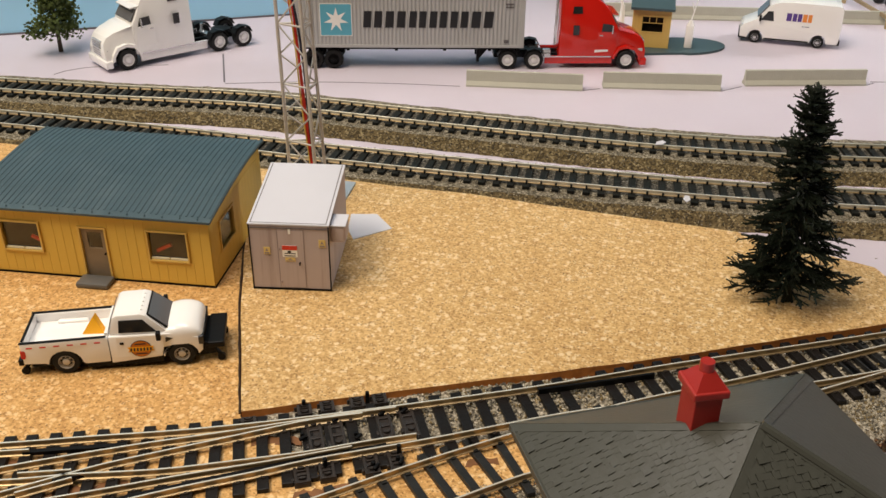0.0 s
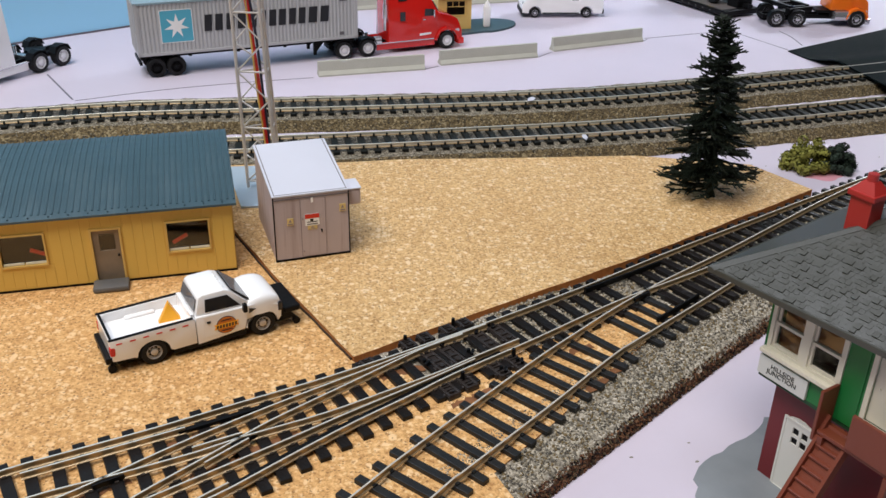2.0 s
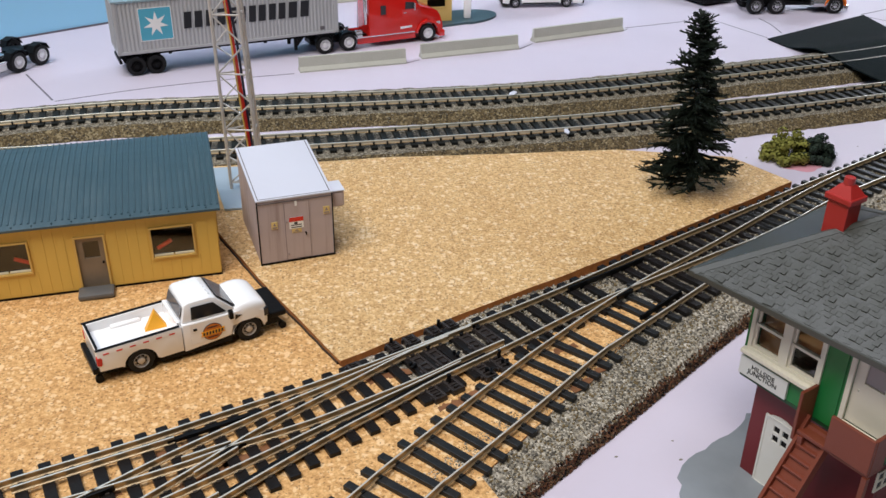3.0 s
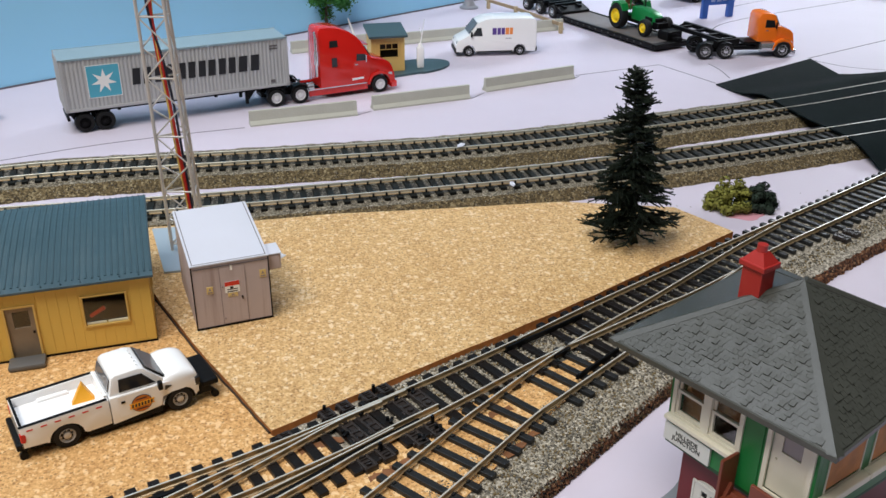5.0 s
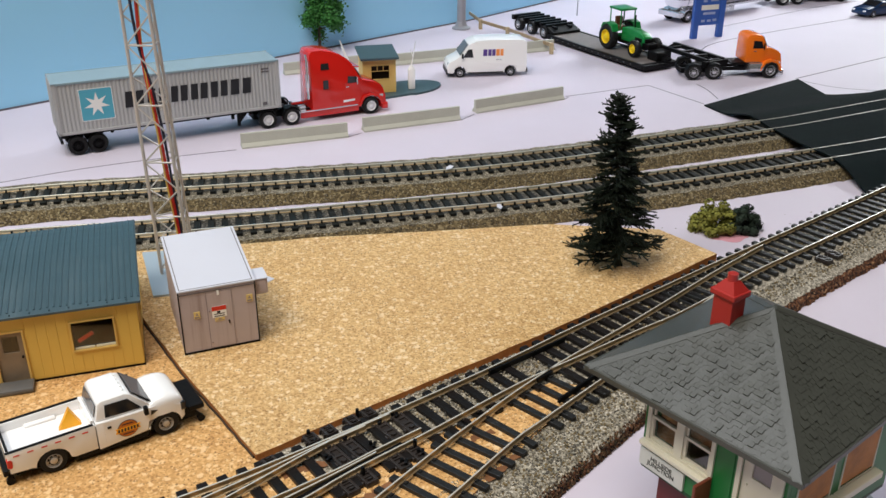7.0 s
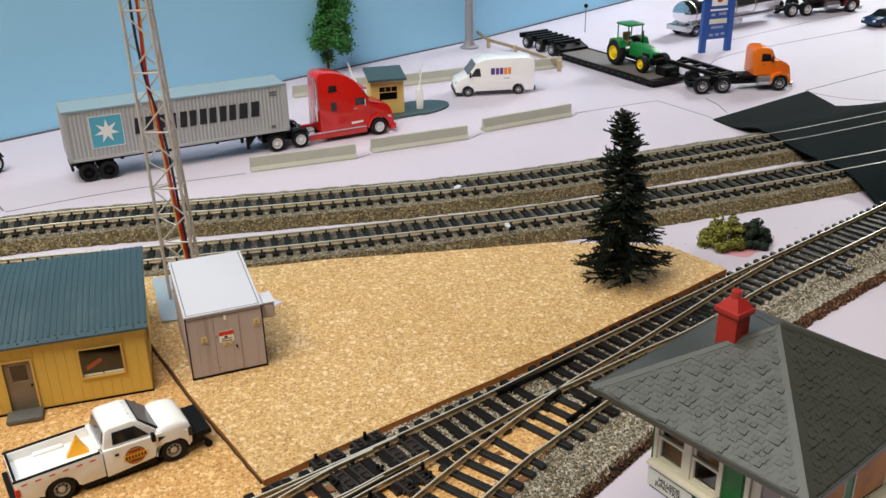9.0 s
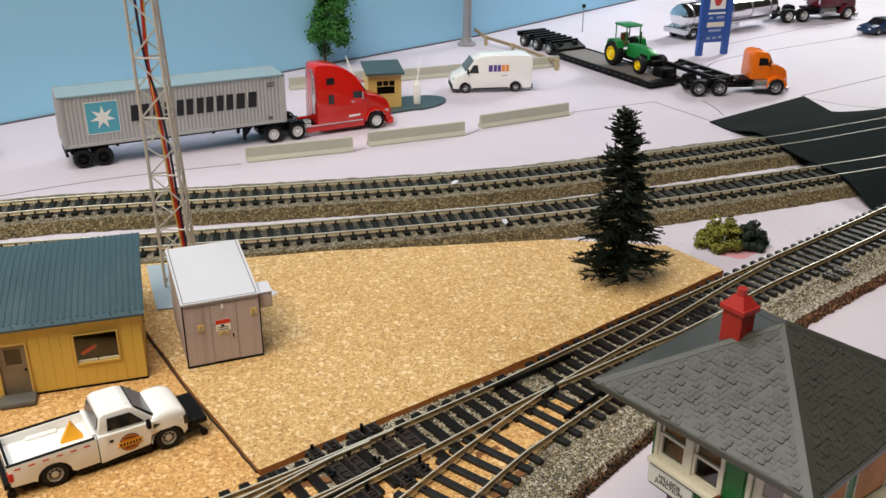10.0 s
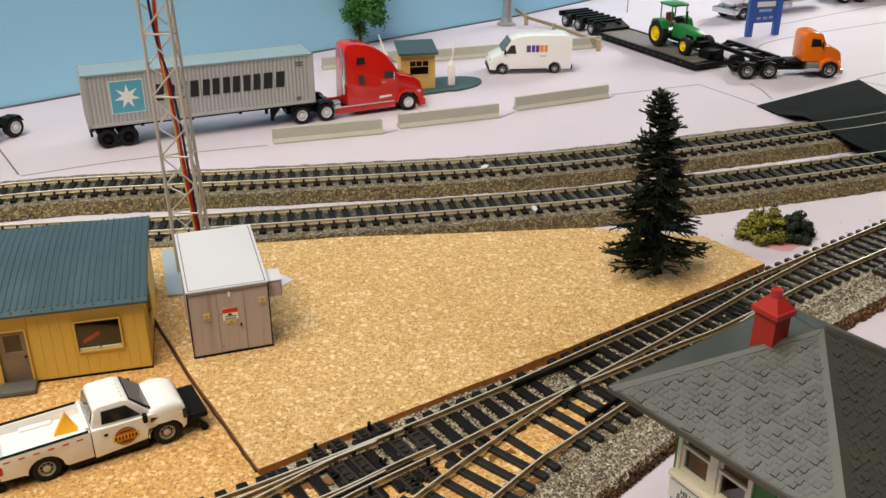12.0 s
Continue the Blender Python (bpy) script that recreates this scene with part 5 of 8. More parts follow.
    part("arched_top", bm, WHITE_DOOR, ld)
    bm = bmesh.new()
    for o in panes:
        box(bm, o[0], o[1], 5.1, 5.3, o[2], o[3])
    part("pane", bm, BLACK, ld, "dark door panes")
    bm = bmesh.new()
    frame_around(bm, *ldoor, 4.4, 4.95, 0.6)
    part("door_frame", bm, WHITE_DOOR, ld)
    # name board
    sg = add("name_board", t, WHITE_SIGN, lambda bm: box(bm, 0.1, 15.2, -0.9, -0.02, Z0 + 0.2, 40.3, 0.1), "white station name board")
    lettering(sg, "HILLSIDE\nJUNCTION", 1.9, pose(7.7 * MM, -0.98 * MM, 37.5 * MM, 90, 0, 0), BLACK, "black station name lettering")
    # stairs, landing and parapets
    st = add("stairs", t, STAIR, lambda bm: extrude(bm, [(30.6, -24, 0.05), (30.6, -22.2, 0.05), (30.6, -2.6, 31.2), (30.6, -2.6, 36.6), (30.6, -24, 3.0)], (0.9, 0, 0)), "red-brown moulded stairs")
    bm = bmesh.new()
    extrude(bm, [(23.4, -24, 0.05), (23.4, -22.2, 0.05), (23.4, -2.6, 31.2), (23.4, -2.6, 36.6), (23.4, -24, 3.0)], (0.9, 0, 0))
    part("stringer", bm, STAIR, st)
    bm = bmesh.new()
    box(bm, 24.3, 30.6, -1.75, 0, 0, 0.7, 0.15)
    step = finish(bm, "stair_tread", STAIR)
    for i in range(12):
        ob = new("stair_tread", step)
        ob.parent = st
        ob.matrix_basis = pose(0, (-22.3 + i * 1.75) * MM, (i * 2.75 + 1.6) * MM)
    for i in range(12):
        bm = bmesh.new()
        box(bm, 24.4, 30.5, -22.5 + i * 1.75, -22.2 + i * 1.75, max(0.05, i * 2.75 - 0.9), i * 2.75 + 1.6)
        part("stair_riser", bm, STAIR, st)
    bm = bmesh.new()
    extrude(bm, [(24.4, -24.0, 0.06), (24.4, -21.6, 0.06), (24.4, -2.7, 29.8), (24.4, -2.7, 34.0), (24.4, -24.0, 0.7)], (6.1, 0, 0))
    part("stair_soffit", bm, STAIR, st, "solid moulded underside")
    ln = add("landing", t, STAIR, lambda bm: box(bm, 23.5, 43.5, -6.0, -0.35, 32.2, 33.3, 0.2), "red-brown landing with solid parapet")
    bm = bmesh.new()
    box(bm, 31.6, 43.5, -6.6, -5.6, 33.3, 43.2, 0.25)
    box(bm, 42.6, 43.6, -5.6, -0.3, 33.3, 43.2, 0.2)
    part("parapet", bm, STAIR, ln)
    bm = bmesh.new()
    box(bm, 22.5, 23.4, -6.6, -0.3, 30, 44.5, 0.25)
    part("parapet", bm, STAIR, ln)
    for x in (24.4, 42.4):
        bm = bmesh.new()
        box(bm, x, x + 1.3, -6.4, -5.1, 0.05, 32.2)
        part("landing_post", bm, STAIR, ln)
    # hipped roof, sitting slightly askew on the walls
    RW, RD, ze, za = 62.4, 68.5, 63.6, 81.9
    apex = Vector((RW * 0.5, RD * 0.5, za))
    C = [Vector((0, 0, ze)), Vector((RW, 0, ze)), Vector((RW, RD, ze)), Vector((0, RD, ze))]
    askew = pose(-12.0 * MM, -12.0 * MM, 0, 0, 0, 5.0)

    def roof(bm):
        vs = [bm.verts.new(c) for c in C]
        lo = [bm.verts.new(c - Vector((0, 0, 1.4))) for c in C]
        a = bm.verts.new(apex)
        for i in range(4):
            j = (i + 1) % 4
            bm.faces.new((vs[i], vs[j], a))
            bm.faces.new((lo[i], lo[j], vs[j], vs[i]))
        bm.faces.new(lo[::-1])
        bmesh.ops.recalc_face_normals(bm, faces=bm.faces)
    rf = add("roof", t, SHINGLE, roof, "grey-green moulded shingle roof", m=askew)
    rng = random.Random(9)
    THICK = (0.04, 0.11, 0.19, 0.40)

    K = 0.72

    def slate(bm, m, th):
        m = m @ Matrix.Diagonal((K, K, 1, 1))
        back = th * 0.7 if th > 0.25 else th * 0.45
        q = [bm.verts.new(m @ Vector(c)) for c in ((-0.93, -0.1, -0.05), (0.93, -0.1, -0.05), (0.93, -0.1, th), (-0.93, -0.1, th), (-0.93, 2.25, back), (0.93, 2.25, back))]
        for fc in ((0, 1, 2, 3), (3, 2, 5, 4), (0, 3, 4), (1, 5, 2)):
            bm.faces.new([q[w] for w in fc])
    shapes = []
    for th in THICK:
        bm = bmesh.new()
        slate(bm, Matrix(), th)
        shapes.append(finish(bm, "shingle", SHINGLE))
    count = 0
    rest = bmesh.new()
    for i in (0, 1):
        a, b = C[i], C[(i + 1) % 4]
        along_e = (b - a).normalized()
        up_v = apex - a
        up_v = up_v - along_e * up_v.dot(along_e)
        L = up_v.length
        upn = up_v.normalized()
        nrm = along_e.cross(upn)
        ax = (apex - a).dot(along_e)
        for r in range(int(L / (1.9 * K))):
            y = 0.6 + r * 1.9 * K
            f1 = min(1, (y + 2.4 * K) / L)
            xa, xb = f1 * ax, (b - a).length * (1 - f1) + f1 * ax
            x = xa + 1.3 + (K if r % 2 else 0)
            while x < xb - 1.2:
                p = a + along_e * (x + rng.uniform(-0.12, 0.12)) + upn * (y + rng.uniform(-0.14, 0.14)) + nrm * 0.01
                m = Matrix((along_e, upn, nrm)).transposed().to_4x4()
                s = 3 if rng.random() < 0.09 else rng.randrange(3)
                if i == 0 and count < 300:
                    ob = new("shingle", shapes[s])
                    ob.parent = rf
                    ob.matrix_basis = Matrix.Translation(p * MM) @ m
                    count += 1
                else:
                    m.translation = p
                    slate(rest, m, THICK[s] if i == 0 else 0.14 + 0.9 * THICK[s])
                x += 2.0 * K
    ob = part("shingles", rest, SHINGLE, rf, "smaller rows of moulded shingles")
    tagged(ob, kind="stuff")
    for i, c in enumerate(C):
        bm = bmesh.new()
        h = (apex - c).normalized()
        if i == 2:
            rod(bm, c + Vector((0, 0, -0.5)), apex + Vector((0, 0, -0.3)), 1.15, 1.15, 10)
        for nb, flip in ((C[(i + 1) % 4], 1), (C[i - 1], -1)):
            w = (nb - c) - h * (nb - c).dot(h)
            w.normalize()
            up_n = h.cross(w) * -flip
            if up_n.z < 0:
                up_n = -up_n
            extrude(bm, [c - up_n * 0.05, apex - up_n * 0.05, apex - h * 2 + w * 1.4 - up_n * 0.05, c + h * 0.8 + w * 2.0 - up_n * 0.05], up_n * 0.24)
        part("hip_cap", bm, SHINGLE, rf)
    for x0, x1, y0, y1 in ((-0.35, RW + 0.35, -0.4, 0.35), (RW - 0.4, RW + 0.36, 0.4, RD), (-0.36, 0.4, 0.4, RD)):
        bm = bmesh.new()
        box(bm, x0, x1, y0, y1, ze - 1.5, ze + 0.12, 0.2)
        part("eave_board", bm, SHINGLE, rf)
    # chimney: stack, flared cap, small pot
    cx, cy = 7.7, 17.5
    ch = add("chimney", t, CHIM, lambda bm: box(bm, cx - 3.0, cx + 3.0, cy - 2.6, cy + 2.6, 70, 84.4, 0.15), "brick red moulded chimney")
    bm = bmesh.new()
    box(bm, cx - 3.8, cx + 3.8, cy - 3.4, cy + 3.4, 84.2, 85.8, 0.3)
    v = box(bm, cx - 3.4, cx + 3.4, cy - 3.0, cy + 3.0, 85.7, 88.4)
    for q in v:
        if q.co.z > 87:
            q.co.x, q.co.y = cx + (q.co.x - cx) * 0.42, cy + (q.co.y - cy) * 0.42
    part("chimney_cap", bm, CHIM, ch)
    bm = bmesh.new()
    rod(bm, (cx, cy, 88.2), (cx, cy, 90.2), 1.4, 1.3, 12)
    part("chimney_pot", bm, CHIM, ch, smooth=True)


build_tower()

bm = bmesh.new()
prof = [(3.6, 0), (4.4, 1.5), (4.6, 4.5), (4.2, 7.6), (4.4, 8.6), (3.5, 8.6), (3.3, 2.0), (0.01, 1.9)]
loft(bm, [[(r * 0.62 * math.cos(a), r * 0.62 * math.sin(a), z * 0.75) for a in [i * math.tau / 20 for i in range(20)]] for r, z in prof])
solo("barrel", bm, STAIR, "red-brown open barrel on the grey patch", "barrel", smooth=True, at=(95.2, -81.5, 0.28, 0))


# ---------------------------------------------------------------- vehicles
def side(bm, pts, y0, y1, r=0.7):
    """A body drawn from its side outline (x, z), across from y0 to y1, with rounded edges."""
    v = extrude(bm, [(x, y0, z) for x, z in pts], (0, y1 - y0, 0))
    if r:
        es = list({e for q in v for e in q.link_edges})
        bmesh.ops.bevel(bm, geom=es, offset=r, segments=2, affect="EDGES", profile=0.6, clamp_overlap=True)


def wheel(parent, x, y, z, r, w, rim_mat, out=-1, face=1.0, recess=True):
    """A tyre with its rim as a piece of its own; out: the side on which the rim shows."""
    bm = bmesh.new()
    n = 28
    prof = [(r * 0.58, -w / 2), (r * 0.9, -w / 2), (r * 0.98, -w * 0.36), (r, -w * 0.2), (r, w * 0.2), (r * 0.98, w * 0.36), (r * 0.9, w / 2), (r * 0.58, w / 2), (r * 0.55, 0)]
    rows = [[bm.verts.new((q * math.cos(a), k, q * math.sin(a))) for q, k in prof] for a in [i * math.tau / n for i in range(n)]]
    m = len(prof)
    for i in range(n):
        for j in range(m):
            bm.faces.new((rows[i][j], rows[(i + 1) % n][j], rows[(i + 1) % n][(j + 1) % m], rows[i][(j + 1) % m]))
    bmesh.ops.recalc_face_normals(bm, faces=bm.faces)
    tyre = part("wheel", bm, RUBBER, parent, "black rubber tyre", True)
    tyre.matrix_basis = pose(x * MM, y * MM, z * MM)
    bm = bmesh.new()
    f = out * w / 2
    dish = [(0.001, f * 0.3), (r * 0.60 * face, f * 0.3), (r * 0.60 * face, f), (r * 0.57 * face, f * 1.02), (r * 0.50 * face, f * 0.5), (r * 0.32 * face, f * 0.45), (r * 0.28 * face, f * 0.95), (r * 0.14 * face, f * 1.05), (0.001, f * 1.08)]
    loft(bm, [[(q * math.cos(a), k, q * math.sin(a)) for a in [i * math.tau / 20 for i in range(20)]] for q, k in dish])
    for i in range(8):
        a = i * math.tau / 8
        rod(bm, (r * 0.4 * math.cos(a), f * 0.6, r * 0.4 * math.sin(a)), (r * 0.4 * math.cos(a), f * 0.82, r * 0.4 * math.sin(a)), r * 0.05, r * 0.05, 5)
    part("rim", bm, rim_mat, tyre, "", True)
    if not recess:
        return
    # black ring on the recess floor paints the shade inside the rim
    bm = bmesh.new()
    loft(bm, [[(q * r * face * math.cos(a), f * k, q * r * face * math.sin(a)) for a in [i * math.tau / 20 for i in range(20)]] for q, k in ((0.47, 0.5), (0.46, 0.56), (0.35, 0.56), (0.34, 0.5))])
    part("rim_recess_shade", bm, BLACK, tyre, "black ring painting the shade in the rim recess", True)


def panel(parent, name, pts, y, out, material, label=""):
    """A thin flat piece on a side wall: the outline (x, z) at y, proud on the side out."""
    bm = bmesh.new()
    extrude(bm, [(x, y - out * 0.1, z) for x, z in pts], (0, out * 0.28, 0))
    return part(name, bm, material, parent, label)


def axle(parent, x, z, half, r=1.0):
    add("axle", parent, BLACK, lambda bm: rod(bm, (x, -half, z), (x, half, z), r, r, 8))


def semi_tractor(name, x, y, rz, paint, label, sleeper=True, wb=74.7, tandem=15.5, cab0=23.0, nose=87.0, top=50.0, rims=None, stacks=True):
    """A bonneted lorry tractor: x forward from its rear axle, y across from its middle."""
    t = thing(name, x, y, 0, rz, label, "truck")
    R, hw = (6.0 if sleeper else 6.6), 13.6
    ch = 12.4 if sleeper else 10.6
    rims = rims or RIM_BRIGHT
    add("chassis", t, BLACK, lambda bm: [box(bm, -8, nose - 6, -5.5, -3.5, 5.2, 8.2, 0.2), box(bm, -8, nose - 6, 3.5, 5.5, 5.2, 8.2, 0.2)] + [box(bm, k, k + 1.5, -3.6, 3.6, 5.4, 7.9) for k in (-8, 3, 9, 20, 40, 60)], "black frame rails")
    for ax in (0, tandem):
        axle(t, ax, R, 11)
        for s in (-1, 1):
            wheel(t, ax, s * 11.2, R, R, 5.2, rims, s, recess=not sleeper)
        for s in (-1, 1):
            add("mudguard", t, BLACK, lambda bm: side(bm, [(ax - 6.4, 8.6), (ax - 4.4, 12.2), (ax, 13.3), (ax + 4.4, 12.2), (ax + 6.4, 8.6), (ax + 5.8, 8.6), (ax + 4, 11.6), (ax, 12.7), (ax - 4, 11.6), (ax - 5.8, 8.6)], s * 11.2 - 2.7, s * 11.2 + 2.7, 0))
    axle(t, wb, R, 11)
    for s in (-1, 1):
        wheel(t, wb, s * 11.6, R, R, 4.2, rims, s, recess=not sleeper)
    add("fifth_wheel", t, BLACK, lambda bm: [rod(bm, (tandem / 2, 0, 8.4), (tandem / 2, 0, 10.2), 6, 6, 18), box(bm, tandem / 2 - 4, tandem / 2 + 4, -3, 3, 7.8, 8.6)], "black fifth wheel plate")
    cw = nose - 24
    if sleeper:
        cw = nose - 20
        outline = [(cab0 + 9.0, 7.5), (cab0 + 9.0, top - 4.4), (cab0 + 9.6, top - 1.6), (cab0 + 11.4, top - 0.5), (cab0 + 18, top - 0.6), (cab0 + 25, top - 1.9), (cab0 + 31.5, top - 4.6), (cab0 + 36.6, top - 8.2), (cab0 + 39.4, top - 11.4), (cw + 0.8, 26.6), (cw + 2.2, 25.2), (cw + 2.2, 7.5)]
    else:
        cw = nose - 16.5
        outline = [(cab0, 12.5), (cab0 - 0.2, top - 3), (cab0 + 0.8, top - 0.6), (cab0 + 3, top + 0.4), (cab0 + 7, top + 0.6), (cab0 + 11.4, top), (cab0 + 13.4, top - 1.6), (cw + 1.6, top - 8.8), (cw + 1.8, 12.5)]
    cab = add("cab", t, paint, lambda bm: side(bm, outline, -ch, ch, 1.3), "", 50)
    for v in cab.data.vertices:
        if v.co.z > 24 * MM:
            v.co.y *= 1 - (v.co.z / MM - 24) * (0.0125 if sleeper else 0.012)
    zc = 24.6 if sleeper else top - 10.4
    hood = [(cw - 1, 7.5), (cw - 1, zc + 0.6), *([(cw + 5, zc - 0.5), (nose - 7, zc - 3.0), (nose - 3, zc - 5.2), (nose - 0.8, zc - 8.6)] if sleeper else [(cw + 5, zc + 0.2), (nose - 4, zc - 2.6), (nose - 0.8, zc - 5.4)]), (nose, 11.5), (nose - 0.3, 6.5), (wb + 8.4, 4.5), (wb + 7.6, 8), (wb + 4.8, 12), (wb, 13.4), (wb - 4.8, 12), (wb - 7.6, 8), (wb - 8.2, 6.5)]
    hd = add("hood", t, paint, lambda bm: side(bm, hood, -ch + 0.4, ch - 0.4, 1.3), "", 50)
    for v in hd.data.vertices:
        over = (v.co.x / MM - cw - 4) / (nose - cw - 4)
        if over > 0 and v.co.z > 8 * MM:
            v.co.y *= 1 - 0.30 * over * min(1, (v.co.z / MM - 8) / 8)
    for s in (-1, 1):
        arch = [(wb - 8.6, 6.5), (wb - 8.2, 9.5), (wb - 5.4, 13.6), (wb, 15.2), (wb + 5.4, 13.8), (wb + 8.6, 9.5), (wb + 9, 6), (wb + 7.6, 6.5), (wb + 7.2, 8.6), (wb + 4.6, 12.2), (wb, 13.4), (wb - 4.6, 12.2), (wb - 7.2, 8.6), (wb - 7.6, 6.5)]
        bm = bmesh.new()
        side(bm, arch, s * (hw - 3.6), s * hw, 0)
        bmesh.ops.recalc_face_normals(bm, faces=bm.faces)
        part("wheel_arch", bm, paint, hd)
        bm = bmesh.new()
        box(bm, nose - 5.0, nose - 1.6, s * 9.2 - 1.5, s * 9.2 + 1.5, 9.5, 12.6, 0.5)
        part("headlight", bm, CLEAR_LAMP, hd, "clear headlight")
    bm = bmesh.new()
    for k in range(6):
        box(bm, nose - 1.0, nose + 0.25, -5.2, 5.2, 8.6 + k * 1.35, 9.3 + k * 1.35)
    box(bm, nose - 1.4, nose - 0.2, -5.8, 5.8, 8, 17)
    part("grille", bm, SILVER, hd, "silver slatted grille")
    add("bumper", t, paint if sleeper else SILVER, lambda bm: box(bm, nose - 3.5, nose + 0.9, -hw + 0.5, hw - 0.5, 2.4, 6.8, 0.7), "", True)
    wx = cab0 + 35.4 if sleeper else cab0 + 7.4
    wz = zc - 1.2 if sleeper else zc
    for s in (-1, 1):
        y0 = s * ch
        lean = s * (0.35 if sleeper else 0.5)
        zd = 9 if sleeper else 14
        panel(cab, "door", [(wx - 2.5, zd), (wx + 9 if sleeper else wx + 8, zd), (wx + 9 if sleeper else wx + 8, wz), (wx - 2.5, wz)], y0 - s * 0.14, s, paint)
        panel(cab, "side_window", [(wx - 0.4, wz + 0.4), (wx + 7.4, wz), (wx + 6.0, wz + 4.6), (wx, wz + 5.2)] if sleeper else [(wx - 2.4, wz - 0.8), (wx + 6.8, wz - 1.2), (wx + 4.4, wz + 5.6), (wx - 2.2, wz + 6.2)], y0 - lean * 0.5, s, GLASS_BLACK, "dark side window")
        panel(cab, "door_handle", [(wx - 1.6, wz - 2.4), (wx + 0.6, wz - 2.4), (wx + 0.6, wz - 1.8), (wx - 1.6, wz - 1.8)], y0, s, SILVER)
        if sleeper:
            panel(cab, "sleeper_window", [(cab0 + 16.5, 34.4), (cab0 + 22.6, 34.4), (cab0 + 22.2, 38.8), (cab0 + 16.8, 38.8)], y0 - s * 1.85, s, GLASS_BLACK, "dark sleeper window")
            panel(cab, "sleeper_window", [(cab0 + 17.2, 21.5), (cab0 + 21.0, 21.5), (cab0 + 21.0, 27.6), (cab0 + 17.2, 27.6)], y0 - s * 0.12, s, GLASS_BLACK, "dark sleeper window")
            panel(cab, "trim_line", [(cab0 + 31.5, 10.6), (cab0 + 40, 11.2), (cab0 + 40, 12.4), (cab0 + 31.5, 12.2)], y0, s, WHITE, "white printed mark")
            add("side_skirt", t, paint, lambda bm: box(bm, cab0 + 0.5, wb - 8.4, y0 - s * 1.6 - 0.7, y0 - s * 1.6 + 0.7, 3.0, 8.0, 0.4))
            panel(cab, "trim_line", [(cab0 + 0.5, 7.4), (wb - 9.5, 7.4), (wb - 9.5, 8.1), (cab0 + 0.5, 8.1)], y0 - s * 0.3, s, SILVER, "bright sill line")
        else:
            add("fuel_tank", t, SILVER, lambda bm: rod(bm, (cab0 + 3.5, s * 9.6, 8.4), (cab0 + 18, s * 9.6, 8.4), 3.9, 3.9, 18), "chromed fuel tank", True)
        add("mirror", t, BLACK if not sleeper else SILVER, lambda bm: [box(bm, wx + 5.6, wx + 6.4, y0 + s * 1.6 - 0.6, y0 + s * 1.6 + 0.6, wz - 0.5, wz + 4.5, 0.2), rod(bm, (wx + 6, y0 - s * 0.4, wz + 2), (wx + 6, y0 + s * 1.6, wz + 2.4), 0.25, 0.25, 6)])
        if stacks and (s < 0 or not sleeper):
            ex, ey = (cab0 + 6.8, s * 10.8) if sleeper else (cab0 - 1.3, s * 11)
            add("exhaust_pipe", t, CHROME, lambda bm: [rod(bm, (ex, ey, 16), (ex, ey, top - 6), 0.9, 0.9, 12), rod(bm, (ex, ey, top - 6), (ex - 0.6, ey, top - 2), 0.75, 0.75, 12), rod(bm, (ex, ey, 24), (ex, ey, 33), 1.3, 1.3, 14)], "chromed exhaust pipe", True)
    # windscreen
    if sleeper:
        p = [(cab0 + 41.6, top - 15.4), (cw + 1.6, 26.2)]
    else:
        p = [(cab0 + 13.3, top - 1.8), (cw + 1.9, top - 8.6)]
    bm = bmesh.new()
    (xa, za), (xb, zb) = p
    extrude(bm, [(xa + 0.2, -ch + 2.2, za), (xa + 0.2, ch - 2.2, za), (xb + 0.2, ch - 1.8, zb), (xb + 0.2, -ch + 1.8, zb)], (0.35, 0, 0.3))
    part("windscreen", bm, GLASS_GREY, cab, "smoked windscreen")
    if sleeper:
        bm = bmesh.new()
        extrude(bm, [(xa - 1.6, -ch + 1.6, za + 1.5), (xa - 1.6, ch - 1.6, za + 1.5), (xa + 3.4, ch - 3.0, za + 0.6), (xa + 3.4, -ch + 3.0, za + 0.6)], (0.1, 0, 0.6))
        part("sun_visor", bm, paint, cab)
    if not sleeper:
        add("deck_plate", t, BLACK, lambda bm: box(bm, cab0 - 10, cab0 + 2, -8, 8, 10.2, 12.2, 0.4), "black plate behind the cab")
        add("cab_base", t, BLACK, lambda bm: box(bm, cab0 + 1, cw + 2, -8, 8, 7, 13.6, 0.4))
    if sleeper:
        add("tool_deck", t, SILVER, lambda bm: [box(bm, cab0 - 6, cab0 - 2.4, -5, 5, 8.2, 9.6, 0.3), rod(bm, (cab0 - 4, -4, 9.5), (cab0 - 4, -4, 14), 1.2, 1.0, 10), box(bm, cab0 - 3, cab0 + 4, -12.6, -8.4, 7.2, 10.2, 0.5), box(bm, cab0 - 1, cab0 + 4, -12.2, -9, 10.2, 12.4, 0.5)], "pale deck fittings behind the cab")
    return t


RED_AT = pose(-119.1 * MM, 322.2 * MM, 0, 0, 0, 17) @ pose(130.2 * MM, 13.8 * MM, 0)
semi_tractor("semi_truck", RED_AT.translation.x / MM, RED_AT.translation.y / MM, 17.8, RED, "glossy red sleeper truck coupled to the container trailer", top=48.0, tandem=16.6)
semi_tractor("semi_truck", -183.8, 363.2, -124.5, WHITE, "glossy white sleeper truck with black chassis", top=48.0, tandem=16.6).scale = (1.07, 1.07, 1.07)


